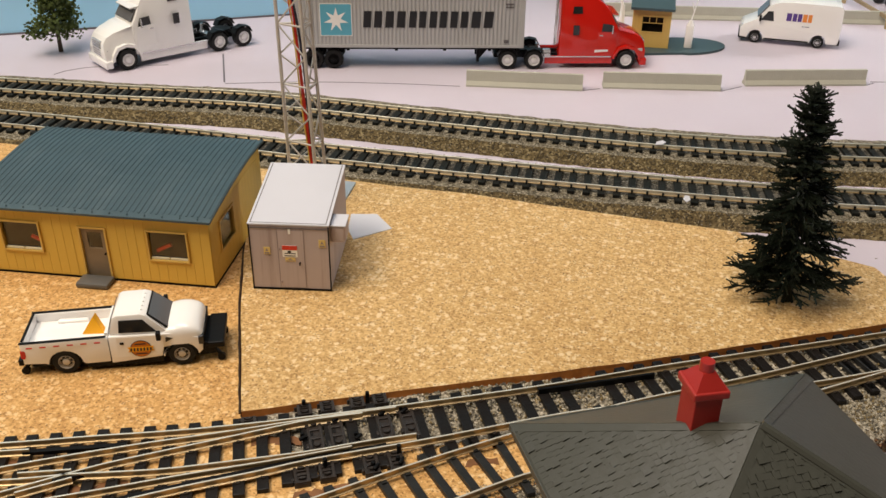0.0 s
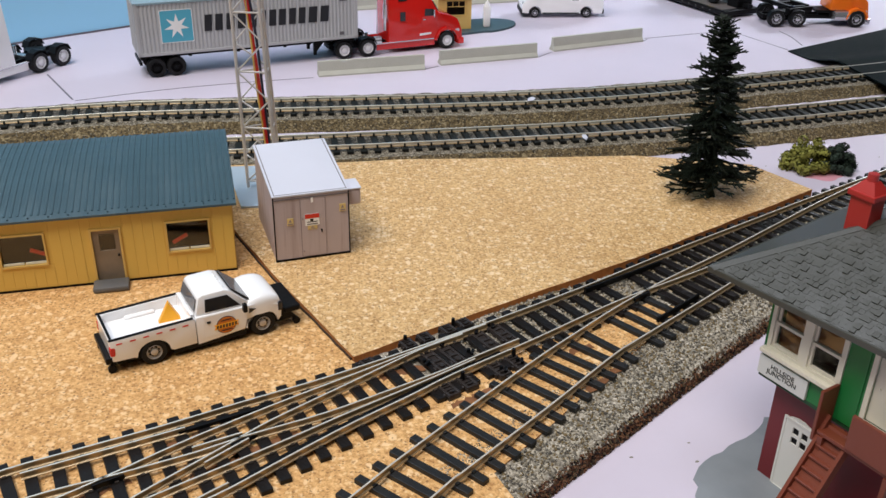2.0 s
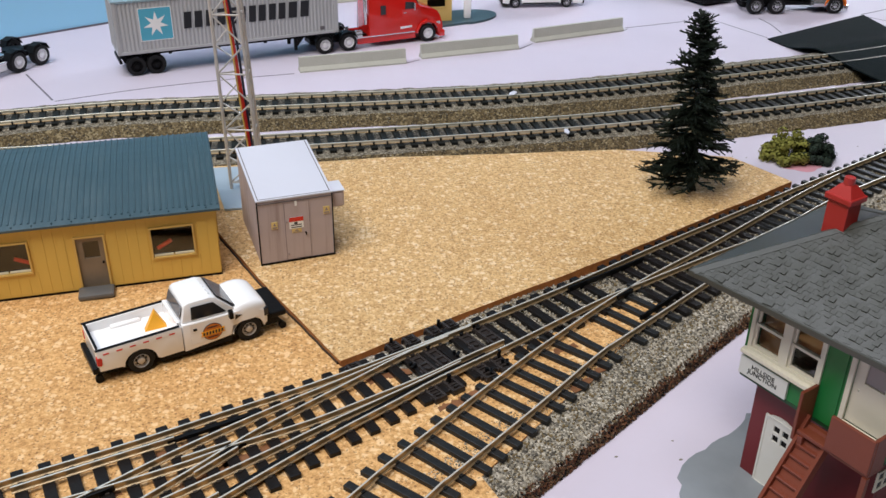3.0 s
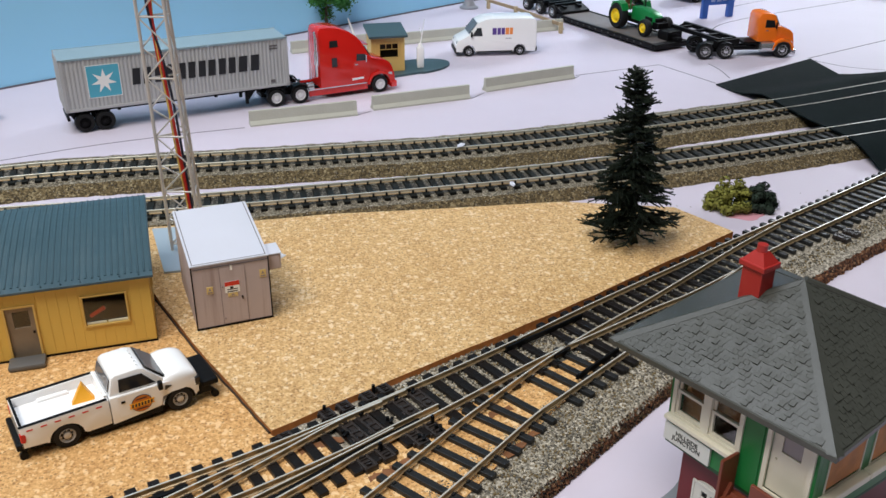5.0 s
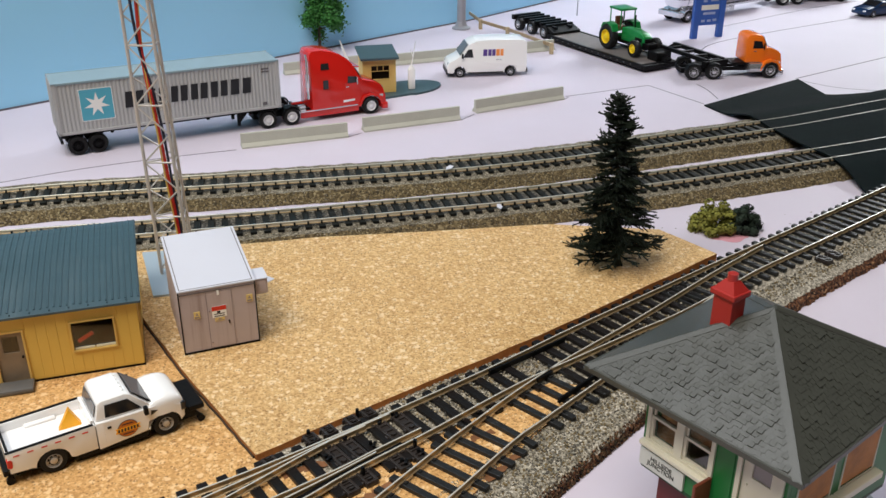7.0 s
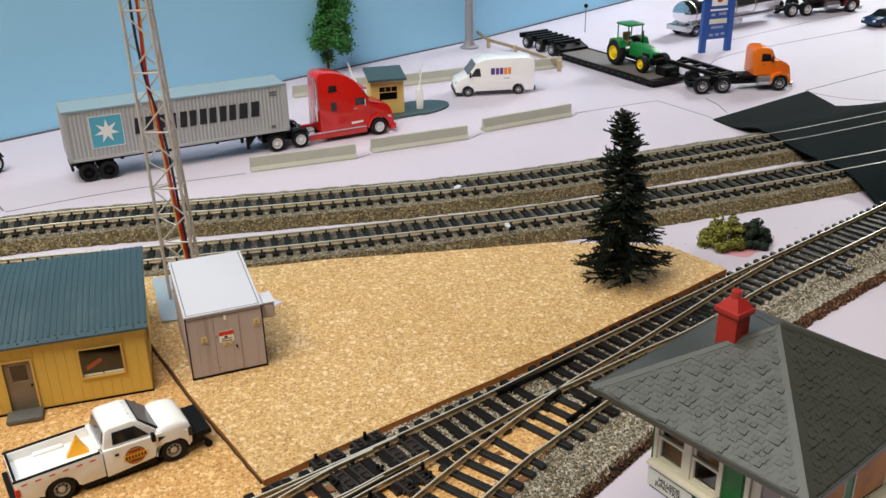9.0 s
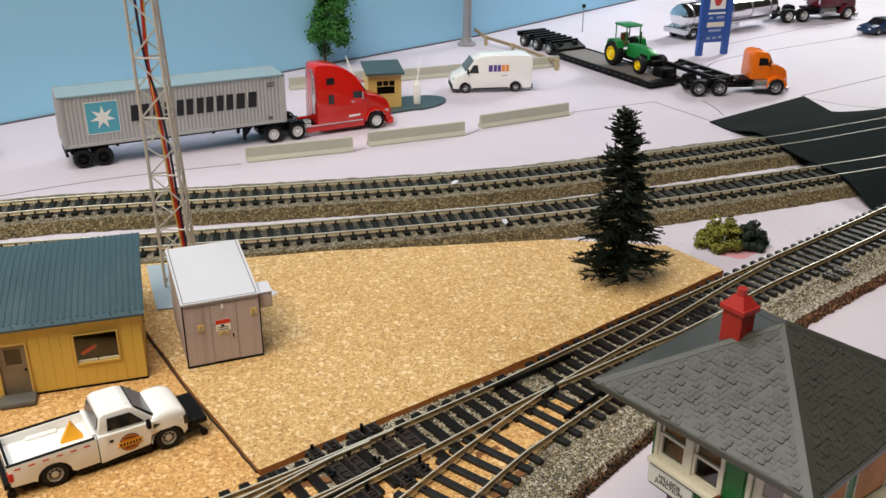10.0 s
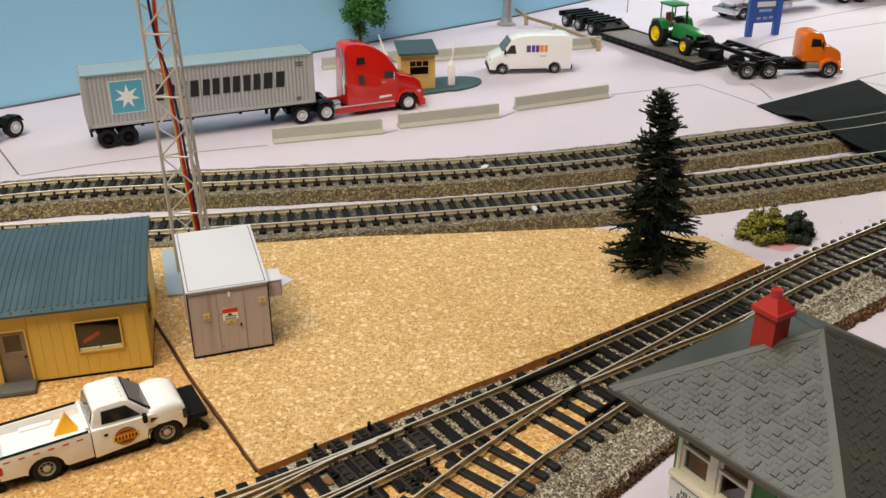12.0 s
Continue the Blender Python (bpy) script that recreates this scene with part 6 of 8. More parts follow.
def build_container():
    t = thing("container_trailer", -119.1, 322.2, 0, 17, "black container chassis trailer with rear wheels", "trailer")
    add("frame", t, BLACK, lambda bm: [box(bm, 1, 138, 8.5, 10.5, 10.2, 13.4, 0.2), box(bm, 1, 138, 17.5, 19.5, 10.2, 13.4, 0.2)] + [box(bm, k, k + 2, 1.5, 26.5, 11.4, 13.6, 0.2) for k in (1, 30, 60, 90, 118, 136)], "black steel chassis frame")
    add("rear_bumper", t, BLACK, lambda bm: box(bm, 0.4, 2, 2, 26, 8, 10, 0.2))
    for x in (10.0, 22.0):
        axle(t, x, 6, 0.5)
        for y, s in ((3.4, -1), (24.6, 1)):
            wheel(t, x, y, 6, 6, 5.2, BLACK, s)
    add("axle_beam", t, BLACK, lambda bm: [rod(bm, (x, 3, 6), (x, 25, 6), 1, 1, 8) for x in (10.0, 22.0)])
    for y in (6, 22):
        add("landing_leg", t, BLACK, lambda bm: [box(bm, 111, 113, y - 1, y + 1, 3.2, 12, 0.2), extrude(bm, [(113, y - 0.5, 11.5), (118, y - 0.5, 11.5), (113, y - 0.5, 5.5)], (0, 1, 0))])
    c = thing("shipping_container", -119.1, 322.2, 13.75, 17, "grey corrugated shipping container on a trailer", "container")
    L, W, H = 140, 28, 32.2
    add("floor_frame", c, GREY_BOX, lambda bm: box(bm, 0, L, 0, W, 0, 1.8, 0.2))
    # roof colour carries a painted reflection of the blue backdrop
    add("roof", c, CONTAINER_TOP, lambda bm: [box(bm, 0.4, L - 0.4, 0.5, W - 0.5, H - 1.0, H - 0.25), box(bm, 0, L, 0, 0.9, H - 1.3, H, 0.1), box(bm, 0, L, W - 0.9, W, H - 1.3, H, 0.1)], "container roof with the backdrop's blue reflection in its colour")
    for x in (0, L - 2.2):
        for y in (0, W - 1.8):
            add("corner_post", c, GREY_BOX, lambda bm: box(bm, x, x + 2.2, y, y + 1.8, 0.2, H - 0.2, 0.15))
    # corrugated long sides, one folded sheet each
    for y, s in ((0.9, -1), (W - 0.9, 1)):
        bm = bmesh.new()
        pts = []
        x = 2.2
        while x < L - 2.2:
            pts += [(x, 0), (x + 0.9, 0), (x + 1.2, 0.36), (x + 2.1, 0.36)]
            x += 2.4
        pts.append((L - 2.2, 0))
        outline = [(px, y + s * (0.5 - d), 1.8) for px, d in pts if px <= L - 2.2]
        inner = [(px, y - s * 0.3, 1.8) for px, _ in (pts[-1], pts[0])]
        extrude(bm, outline + inner, (0, 0, H - 3.0))
        part("side_sheet", bm, GREY_BOX, c, "grey corrugated side sheet")
    add("front_panel", c, GREY_BOX, lambda bm: box(bm, L - 0.6, L - 0.1, 1.8, W - 1.8, 1.8, H - 1.3))
    dr = add("rear_door", c, GREY_BOX, lambda bm: [box(bm, 0.1, 0.6, 1.8, W / 2 - 0.1, 1.8, H - 1.3), box(bm, 0.1, 0.6, W / 2 + 0.1, W - 1.8, 1.8, H - 1.3)])
    for y in (5, 10, 18, 23):
        bm = bmesh.new()
        rod(bm, (-0.2, y, 2), (-0.2, y, H - 1.5), 0.35, 0.35, 8)
        part("lock_rod", bm, GREY_BOX, dr)
    # printed panel with a white star, and six plain letter-sized blocks
    logo = add("logo_panel", c, LOGO_BLUE, lambda bm: extrude(bm, [(x, 0.28, z) for x, z in [(15.8, 7.6), (33, 7.6), (33.8, 8.4), (33.8, 26), (33, 26.8), (15.8, 26.8), (15, 26), (15, 8.4)]], (0, 0.3, 0)), "light blue printed square with white star")
    star = []
    for i in range(14):
        r = 7.6 if i % 2 == 0 else 3.0
        a = math.pi / 2 + i * math.pi / 7
        star.append((24.4 + r * math.cos(a), 0.16, 17.2 + r * math.sin(a)))
    bm = bmesh.new()
    extrude(bm, star, (0, 0.12, 0))
    part("star", bm, WHITE, logo, "white star shape")
    bm = bmesh.new()
    for fr in ((14.6, 15.0, 7.4, 27.0), (33.8, 34.2, 7.4, 27.0)):
        box(bm, fr[0], fr[1], 0.24, 0.5, fr[2], fr[3])
    box(bm, 14.6, 34.2, 0.24, 0.5, 26.8, 27.2)
    box(bm, 14.6, 34.2, 0.24, 0.5, 7.2, 7.6)
    part("logo_border", bm, WHITE, logo)
    for k, (a, b) in enumerate(((40.4, 53.2), (53.8, 67.6), (68.4, 80.2), (80.8, 93.0), (93.6, 105.8), (106.4, 121.6))):
        add("letter_block", c, PRINT_BLACK, lambda bm: [extrude(bm, [(a + k * (b - a), 0.2, 12.6), (a + (k + 0.36) * (b - a), 0.2, 12.6), (a + (k + 0.36) * (b - a) + 0.8, 0.2, 22.6), (a + k * (b - a) + 0.8, 0.2, 22.6)], (0, 0.3, 0)) for k in (0.03, 0.54)], "two plain black upright bars of print")
    add("data_print", c, LINE_GREY, lambda bm: [box(bm, 128, 133, 0.25, 0.5, 26.6, 27.6), box(bm, 128, 133, 0.25, 0.5, 24.8, 25.6)], "small unreadable data print")
    add("data_print", c, LINE_GREY, lambda bm: box(bm, 127.5, 130.5, 0.25, 0.5, 3.0, 5.0), "small yellowish tag")


build_container()


def build_pickup():
    t = thing("pickup_truck", -65.5, 11.9, BASE_Z, 23.6, "white road-rail pickup truck with orange door badge", "pickup truck")
    WB, R, hw = 35.7, 4.35, 9.4
    low = 3.0
    # lower body with wheel openings, behind and in front of the bed joint
    def arch(cx, r=5.2, n=9):
        return [(cx + r * math.cos(math.pi * i / (n - 1)), 4.1 + r * math.sin(math.pi * i / (n - 1))) for i in range(n)]
    bed = [(-12.6, 5.0), (-12.8, 12.8), (13.6, 13.4), (13.6, low + 0.8), (6.2, low + 0.6)] + arch(0) + [(-6.2, 4.6)]
    for s in (-1, 1):
        b = add("bed_side", t, WHITE, lambda bm: side(bm, bed, s * hw - s * 1.5, s * hw, 0.25), "", 40)
        bm = bmesh.new()
        box(bm, -12.8, 13.4, s * hw - s * 0.55 - 0.5, s * hw - s * 0.55 + 0.5, 13.2, 13.55, 0.1)
        cap = part("bed_rail_cap", bm, BLACK, b, "black bed rail cap")
        cap.matrix_basis = pose(0, 0, 0, 0, -1.2, 0)
        for i in range(6):
            bm = bmesh.new()
            xa = -11.0 + i * 4.1
            box(bm, xa, xa + 1.8, s * hw - 0.14, s * hw + 0.14, 11.2 + i * 0.08, 11.6 + i * 0.08)
            part("reflector_dash", bm, RED, b, "red reflective dash")
        bm = bmesh.new()
        box(bm, -13.1, -12.4, s * hw - s * 0.75 - 0.95, s * hw - s * 0.75 + 0.95, 7.2, 10.4, 0.4)
        part("tail_light", bm, TAIL, b, "red tail light")
        panel(b, "tail_light", [(-12.7, 7.4), (-12.0, 7.2), (-11.6, 7.8), (-11.5, 9.8), (-11.9, 10.4), (-12.7, 10.4)], s * hw, s, TAIL, "red tail light")
        wheel(t, 0, s * (hw - 1.6), R, R, 3.2, RIM_GREY, s, 0.94)
        wheel(t, WB, s * (hw - 1.6), R, R, 3.2, RIM_GREY, s, 0.94)
    add("bed_floor", t, WHITE, lambda bm: [box(bm, -12.4, 13.4, -hw + 1.4, hw - 1.4, 8.4, 9.7)] + [box(bm, -5.0, 5.0, s * (hw - 2.2) - 1.1, s * (hw - 2.2) + 1.1, 9.2, 10.7, 0.7) for s in (-1, 1)], "", 60)
    tg = add("tailgate", t, WHITE, lambda bm: box(bm, -12.9, -11.8, -hw + 1.5, hw - 1.5, 5.8, 13.0, 0.25))
    bm = bmesh.new()
    box(bm, -12.7, -11.9, -hw + 1.5, hw - 1.5, 13.0, 13.4)
    part("bed_rail_cap", bm, BLACK, tg)
    add("bed_front_panel", t, WHITE, lambda bm: box(bm, 12.6, 13.7, -hw + 1.4, hw - 1.4, 6.6, 14.6, 0.2))
    add("rear_bumper", t, BLACK, lambda bm: [box(bm, -14.6, -12.9, -hw + 0.8, hw - 0.8, 3.8, 6.2, 0.4), box(bm, -14.0, -11, -4, 4, 2.4, 4.2, 0.3)], "black rear step bumper")
    add("underframe", t, BLACK, lambda bm: [box(bm, -11, 44, -7.2, 7.2, 2.2, 6.5, 0.3), box(bm, 6, 30, -hw + 0.4, hw - 0.4, 1.7, 4.7, 0.4)], "black underframe and step bars")
    # cab
    cab = add("cab", t, WHITE, lambda bm: side(bm, [(13.9, low), (13.9, 13.6), (33.2, 13.4), (33.2, 8.5), (30.4, 8.0), (29.7, low + 1.5)], -hw, hw, 0.4), "", 40)
    bm = bmesh.new()
    side(bm, [(14.0, 13.2), (15.6, 20.0), (17.0, 20.7), (24.0, 20.9), (26.0, 20.2), (32.8, 13.2)], -hw + 0.9, hw - 0.9, 0.9)
    for v in bm.verts:
        if v.co.z > 14:
            v.co.y *= 1 - (v.co.z - 14) * 0.014
    part("roof", bm, WHITE, cab, "", 40)
    bm = bmesh.new()
    extrude(bm, [(26.6, -hw + 2.7, 20.0), (26.6, hw - 2.7, 20.0), (32.5, hw - 2.1, 14.3), (32.5, -hw + 2.1, 14.3)], (0.25, 0, 0.25))
    part("windscreen", bm, GLASS_GREY, cab, "smoked windscreen")
    bm = bmesh.new()
    extrude(bm, [(26.2, -hw + 2.3, 20.3), (26.2, hw - 2.3, 20.3), (33.0, hw - 1.5, 13.8), (33.0, -hw + 1.5, 13.8)], (0.12, 0, 0.12))
    part("windscreen_seal", bm, BLACK, cab, "black windscreen seal")
    bm = bmesh.new()
    extrude(bm, [(14.1, -hw + 2.4, 15.0), (14.1, hw - 2.4, 15.0), (15.2, hw - 2.7, 19.2), (15.2, -hw + 2.7, 19.2)], (-0.2, 0, 0.05))
    part("rear_window", bm, GLASS_GREY, cab, "grey rear window")
    for s in (-1, 1):
        bm = bmesh.new()
        extrude(bm, [(17.2, s * (hw - 0.84), 14.5), (28.8, s * (hw - 0.84), 14.2), (24.9, s * (hw - 1.32), 19.0), (17.6, s * (hw - 1.32), 19.1)], (0, s * 0.2, 0.02))
        part("side_window", bm, GLASS_BLACK, cab, "dark side window")
        d = panel(cab, "door", [(16.2, 5.2), (29.4, 5.2), (30.6, 9), (30.6, 13.2), (16.2, 13.2)], s * hw - s * 0.12, s, WHITE)
        panel(d, "door_handle", [(17.2, 10.4), (18.4, 10.4), (18.4, 11.2), (17.2, 11.2)], s * hw + s * 0.1, s, BLACK)
        panel(d, "badge_rim", [(23.4 + 3.3 * math.cos(a), 8.3 + 3.3 * math.sin(a)) for a in [i * math.tau / 28 for i in range(28)]], s * hw + s * 0.07, s, PRINT_BLACK, "thin black badge rim")
        panel(d, "badge", [(23.4 + 3.1 * math.cos(a), 8.3 + 3.1 * math.sin(a)) for a in [i * math.tau / 28 for i in range(28)]], s * hw + s * 0.14, s, BADGE_ORANGE, "orange round badge with dark band")
        panel(d, "badge_band", [(19.4, 7.3), (27.4, 7.3), (26.9, 8.2), (27.4, 9.1), (19.4, 9.1), (19.9, 8.2)], s * hw + s * 0.24, s, SIGNAL_ORANGE, "yellow-orange badge band")
        for k in range(7):
            panel(d, "badge_print", [(20.1 + k * 1.0, 7.6), (20.65 + k * 1.0, 7.6), (20.75 + k * 1.0, 8.8), (20.2 + k * 1.0, 8.8)], s * hw + s * 0.34, s, PRINT_BLACK, "unreadable dark badge print")
        add("mirror", t, BLACK, lambda bm: [box(bm, 28.8, 30.2, s * hw + s * 1.5 - 0.9, s * hw + s * 1.5 + 0.9, 12.4, 15.6, 0.3), rod(bm, (29.6, s * (hw - 0.5), 13.0), (29.6, s * (hw + 1.2), 13.4), 0.35, 0.35, 6)], "black door mirror")
        panel(cab, "fender_vent", [(31.2, 10.3), (33.6, 11.6), (31.4, 12.3)], s * hw, s, GLASS_BLACK, "dark fender vent")
    for s in (-1, 1):
        for z in (6.2, 10.1):
            panel(cab, "badge_line", [(21.4, z), (25.4, z), (24.9, z + 0.4), (21.9, z + 0.4)], s * hw + s * 0.24, s, PRINT_BLACK, "thin dark line of badge print")
    # hood and fenders
    hoodp = [(32.4, 11.6), (36, 11.8), (40.8, 11.4), (42.0, 10.6), (42.5, 8.8), (42.3, 5.4), (41.3, 4.6)] + [(WB + 5.3 * math.cos(math.pi * i / 8), 4.1 + 5.3 * math.sin(math.pi * i / 8)) for i in range(9)] + [(WB - 5.6, 4.4), (29.8, 4.6), (32.4, 8.5)]
    hd = add("hood", t, WHITE, lambda bm: side(bm, hoodp, -hw + 0.1, hw - 0.1, 0.5), "", 60)
    for v in hd.data.vertices:
        if v.co.x > 40 * MM:
            v.co.y *= 1 - 0.022 * (v.co.x / MM - 40)
    bm = bmesh.new()
    rings = []
    for x, zt, w in ((30.9, 14.6, 9.35), (32.4, 15.3, 9.45), (35, 15.9, 9.5), (37.2, 15.9, 9.45), (39.0, 15.6, 9.3), (40.5, 15.0, 9.05), (41.6, 14.2, 8.7), (42.3, 13.1, 8.3), (42.7, 11.2, 7.9)):
        ring = []
        for i in range(19):
            a = math.pi * i / 18
            cx, cz = math.cos(a), math.sin(a)
            ring.append((x, math.copysign(abs(cx) ** 0.34, cx) * w, 8.9 + (zt - 8.9) * abs(cz) ** 0.4))
        rings.append(ring)
    loft(bm, rings)
    part("hood_top", bm, WHITE, hd, "", 60)
    bm = bmesh.new()
    box(bm, 42.0, 43.2, -6.5, 6.5, 6.0, 11.2, 0.3)
    part("grille", bm, BLACK, hd, "black grille")
    for s in (-1, 1):
        bm = bmesh.new()
        box(bm, 41.2, 43.0, s * 8.0 - 1.2, s * 8.0 + 1.2, 8.0, 11.4, 0.4)
        part("headlight", bm, GLASS_BLACK, hd, "dark headlight")
    # push bumper and rail wheels
    add("push_bumper", t, BLACK, lambda bm: [box(bm, 43.6, 49.2, -hw + 0.6, hw - 0.6, 5.9, 8.2, 0.5), box(bm, 42.9, 46.2, -hw + 1.4, hw - 1.4, 3.0, 8.0, 0.3)], "black front rail-gear platform")
    for x in (47.8, -13.0):
        for s in (-1, 1):
            add("rail_wheel", t, BLACK, lambda bm: [rod(bm, (x, s * 7.6 - 0.7, 1.35), (x, s * 7.6 + 0.7, 1.35), 1.3, 1.2, 14), rod(bm, (x - 2 * (1 if x > 0 else -1), s * 7.4, 4.6), (x, s * 7.4, 2.0), 0.7, 0.7, 8)], "black guide wheel", True)
    for i in range(5):
        add("roof_lamp", t, WHITE, lambda bm: rod(bm, (24.4, -5 + i * 2.5, 20.7), (24.6, -5 + i * 2.5, 21.1), 0.28, 0.2, 6))
    for o in t.children_recursive:
        if o.name.split(".")[0] not in ("wheel", "rim", "rail_wheel"):
            o.data.transform(Matrix.Diagonal((1, 1, 0.93, 1)))
    k = thing("traffic_cone", -65.5 + 7.2, 11.9 + 2.7, BASE_Z + 9.03, 23.6, "orange pyramid cone in the truck bed", "cone")
    add("cone_body", k, SIGNAL_ORANGE, lambda bm: extrude(bm, [(-3.6, -0.6, 0), (3.4, -1.0, 0), (0.4, 0.6, 5.8)], (0.4, 2.2, 0)))


build_pickup()


def build_van():
    t = thing("delivery_van", 197.3, 477.8, 0, 178.2, "white high-roof delivery van with coloured side print", "van")
    R, hw, WB = 4.0, 10.8, 40.8
    body = [(-12.6, 3.4), (-13.2, 8), (-13.0, 26), (-11.6, 28.4), (-8, 29.2), (20, 29.4), (28, 28.8), (33.5, 26.5), (40.6, 17.2), (43, 15.6), (49.2, 12.6), (51.2, 9.5), (51.0, 4.0), (46.4, 3.4)]
    body += [(WB + 5.0 * math.cos(math.pi * i / 8), 4 + 5.0 * math.sin(math.pi * i / 8)) for i in range(9)] + [(35.4, 3.0), (5.4, 3.0)] + [(5.0 * math.cos(math.pi * i / 8), 4 + 5.0 * math.sin(math.pi * i / 8)) for i in range(9)] + [(-5.4, 3.4)]
    b = add("body", t, WHITE, lambda bm: side(bm, body, -hw, hw, 1.1), "", 45)
    for s in (-1, 1):
        for x in (0, WB):
            wheel(t, x, s * (hw - 1.8), R, R, 3.4, SILVER, s)
        panel(b, "side_window", [(30.2, 16.0), (38.6, 16.2), (34.6, 22.4), (31.4, 22.6)], s * hw, s, GLASS_BLACK, "dark cab window")
        for xa, za, w, m, lab in ((19.2, 17.0, 3.2, PRINT_PURPLE, "purple print block"), (15.8, 17.0, 2.6, PRINT_PURPLE, "purple print block"), (12.6, 17.0, 2.6, PRINT_PURPLE, "purple print block"), (9.2, 17.0, 2.8, PRINT_ORANGE, "orange print block"), (6.2, 17.0, 2.4, PRINT_ORANGE, "orange print block")):
            panel(b, "print_block", [(xa, za), (xa + w, za), (xa + w, za + 5.2), (xa, za + 5.2)], s * hw, s, m, lab)
        panel(b, "print_block", [(7, 13.6), (12, 13.6), (12, 14.2), (7, 14.2)], s * hw, s, SILVER, "faint grey print")
        panel(b, "sill_strip", [(6, 3.2), (35, 3.2), (35, 4.2), (6, 4.2)], s * hw, s, BLACK, "black sill strip")
        add("mirror", t, BLACK, lambda bm: box(bm, 38.4, 39.8, s * hw + s * 1.2 - 0.8, s * hw + s * 1.2 + 0.8, 15.6, 19.6, 0.3))
    bm = bmesh.new()
    extrude(bm, [(34.3, -hw + 1.6, 26.0), (34.3, hw - 1.6, 26.0), (40.6, hw - 1.2, 17.6), (40.6, -hw + 1.2, 17.6)], (0.5, 0, 0.35))
    part("windscreen", bm, GLASS_GREY, b, "smoked windscreen")
    add("front_bumper", t, BLACK, lambda bm: box(bm, 46.4, 51.8, -hw + 0.2, hw - 0.2, 2.6, 6.4, 0.8), "black front bumper", True)
    add("rear_bumper", t, BLACK, lambda bm: box(bm, -14.0, -11.5, -hw + 0.2, hw - 0.2, 3.0, 6.6, 0.5), "black rear bumper", True)
    for s in (-1, 1):
        bm = bmesh.new()
        box(bm, 48.4, 50.8, s * 8 - 1.6, s * 8 + 1.6, 9.4, 12.0, 0.5)
        part("headlight", bm, CLEAR_LAMP, b, "clear headlight")


build_van()


def build_barrier(L):
    bm = bmesh.new()
    extrude(bm, [(0, -3.4, 0), (0, 3.4, 0), (0, 3.4, 1.0), (0, 1.6, 3.2), (0, 1.0, 9.2), (0, -1.0, 9.2), (0, -1.6, 3.2), (0, -3.4, 1.0)], (L, 0, 0))
    return finish(bm, "concrete_barrier", CONCRETE)


for a, b in (((-12, 325), (56, 337.5)), ((67, 346), (135, 362)), ((149, 375.5), (220, 399)), ((18, 500), (92, 520)), ((96, 514), (166, 530)), ((184, 533), (256, 549))):
    d = Vector(b) - Vector(a)
    ob = new("concrete_barrier", build_barrier(d.length))
    ob.matrix_world = pose(a[0] * MM, a[1] * MM, 0.02 * MM, 0, 0, math.degrees(math.atan2(d.y, d.x)))
    tagged(ob, "grey-green concrete road barrier on the board", "barrier", "road barriers")


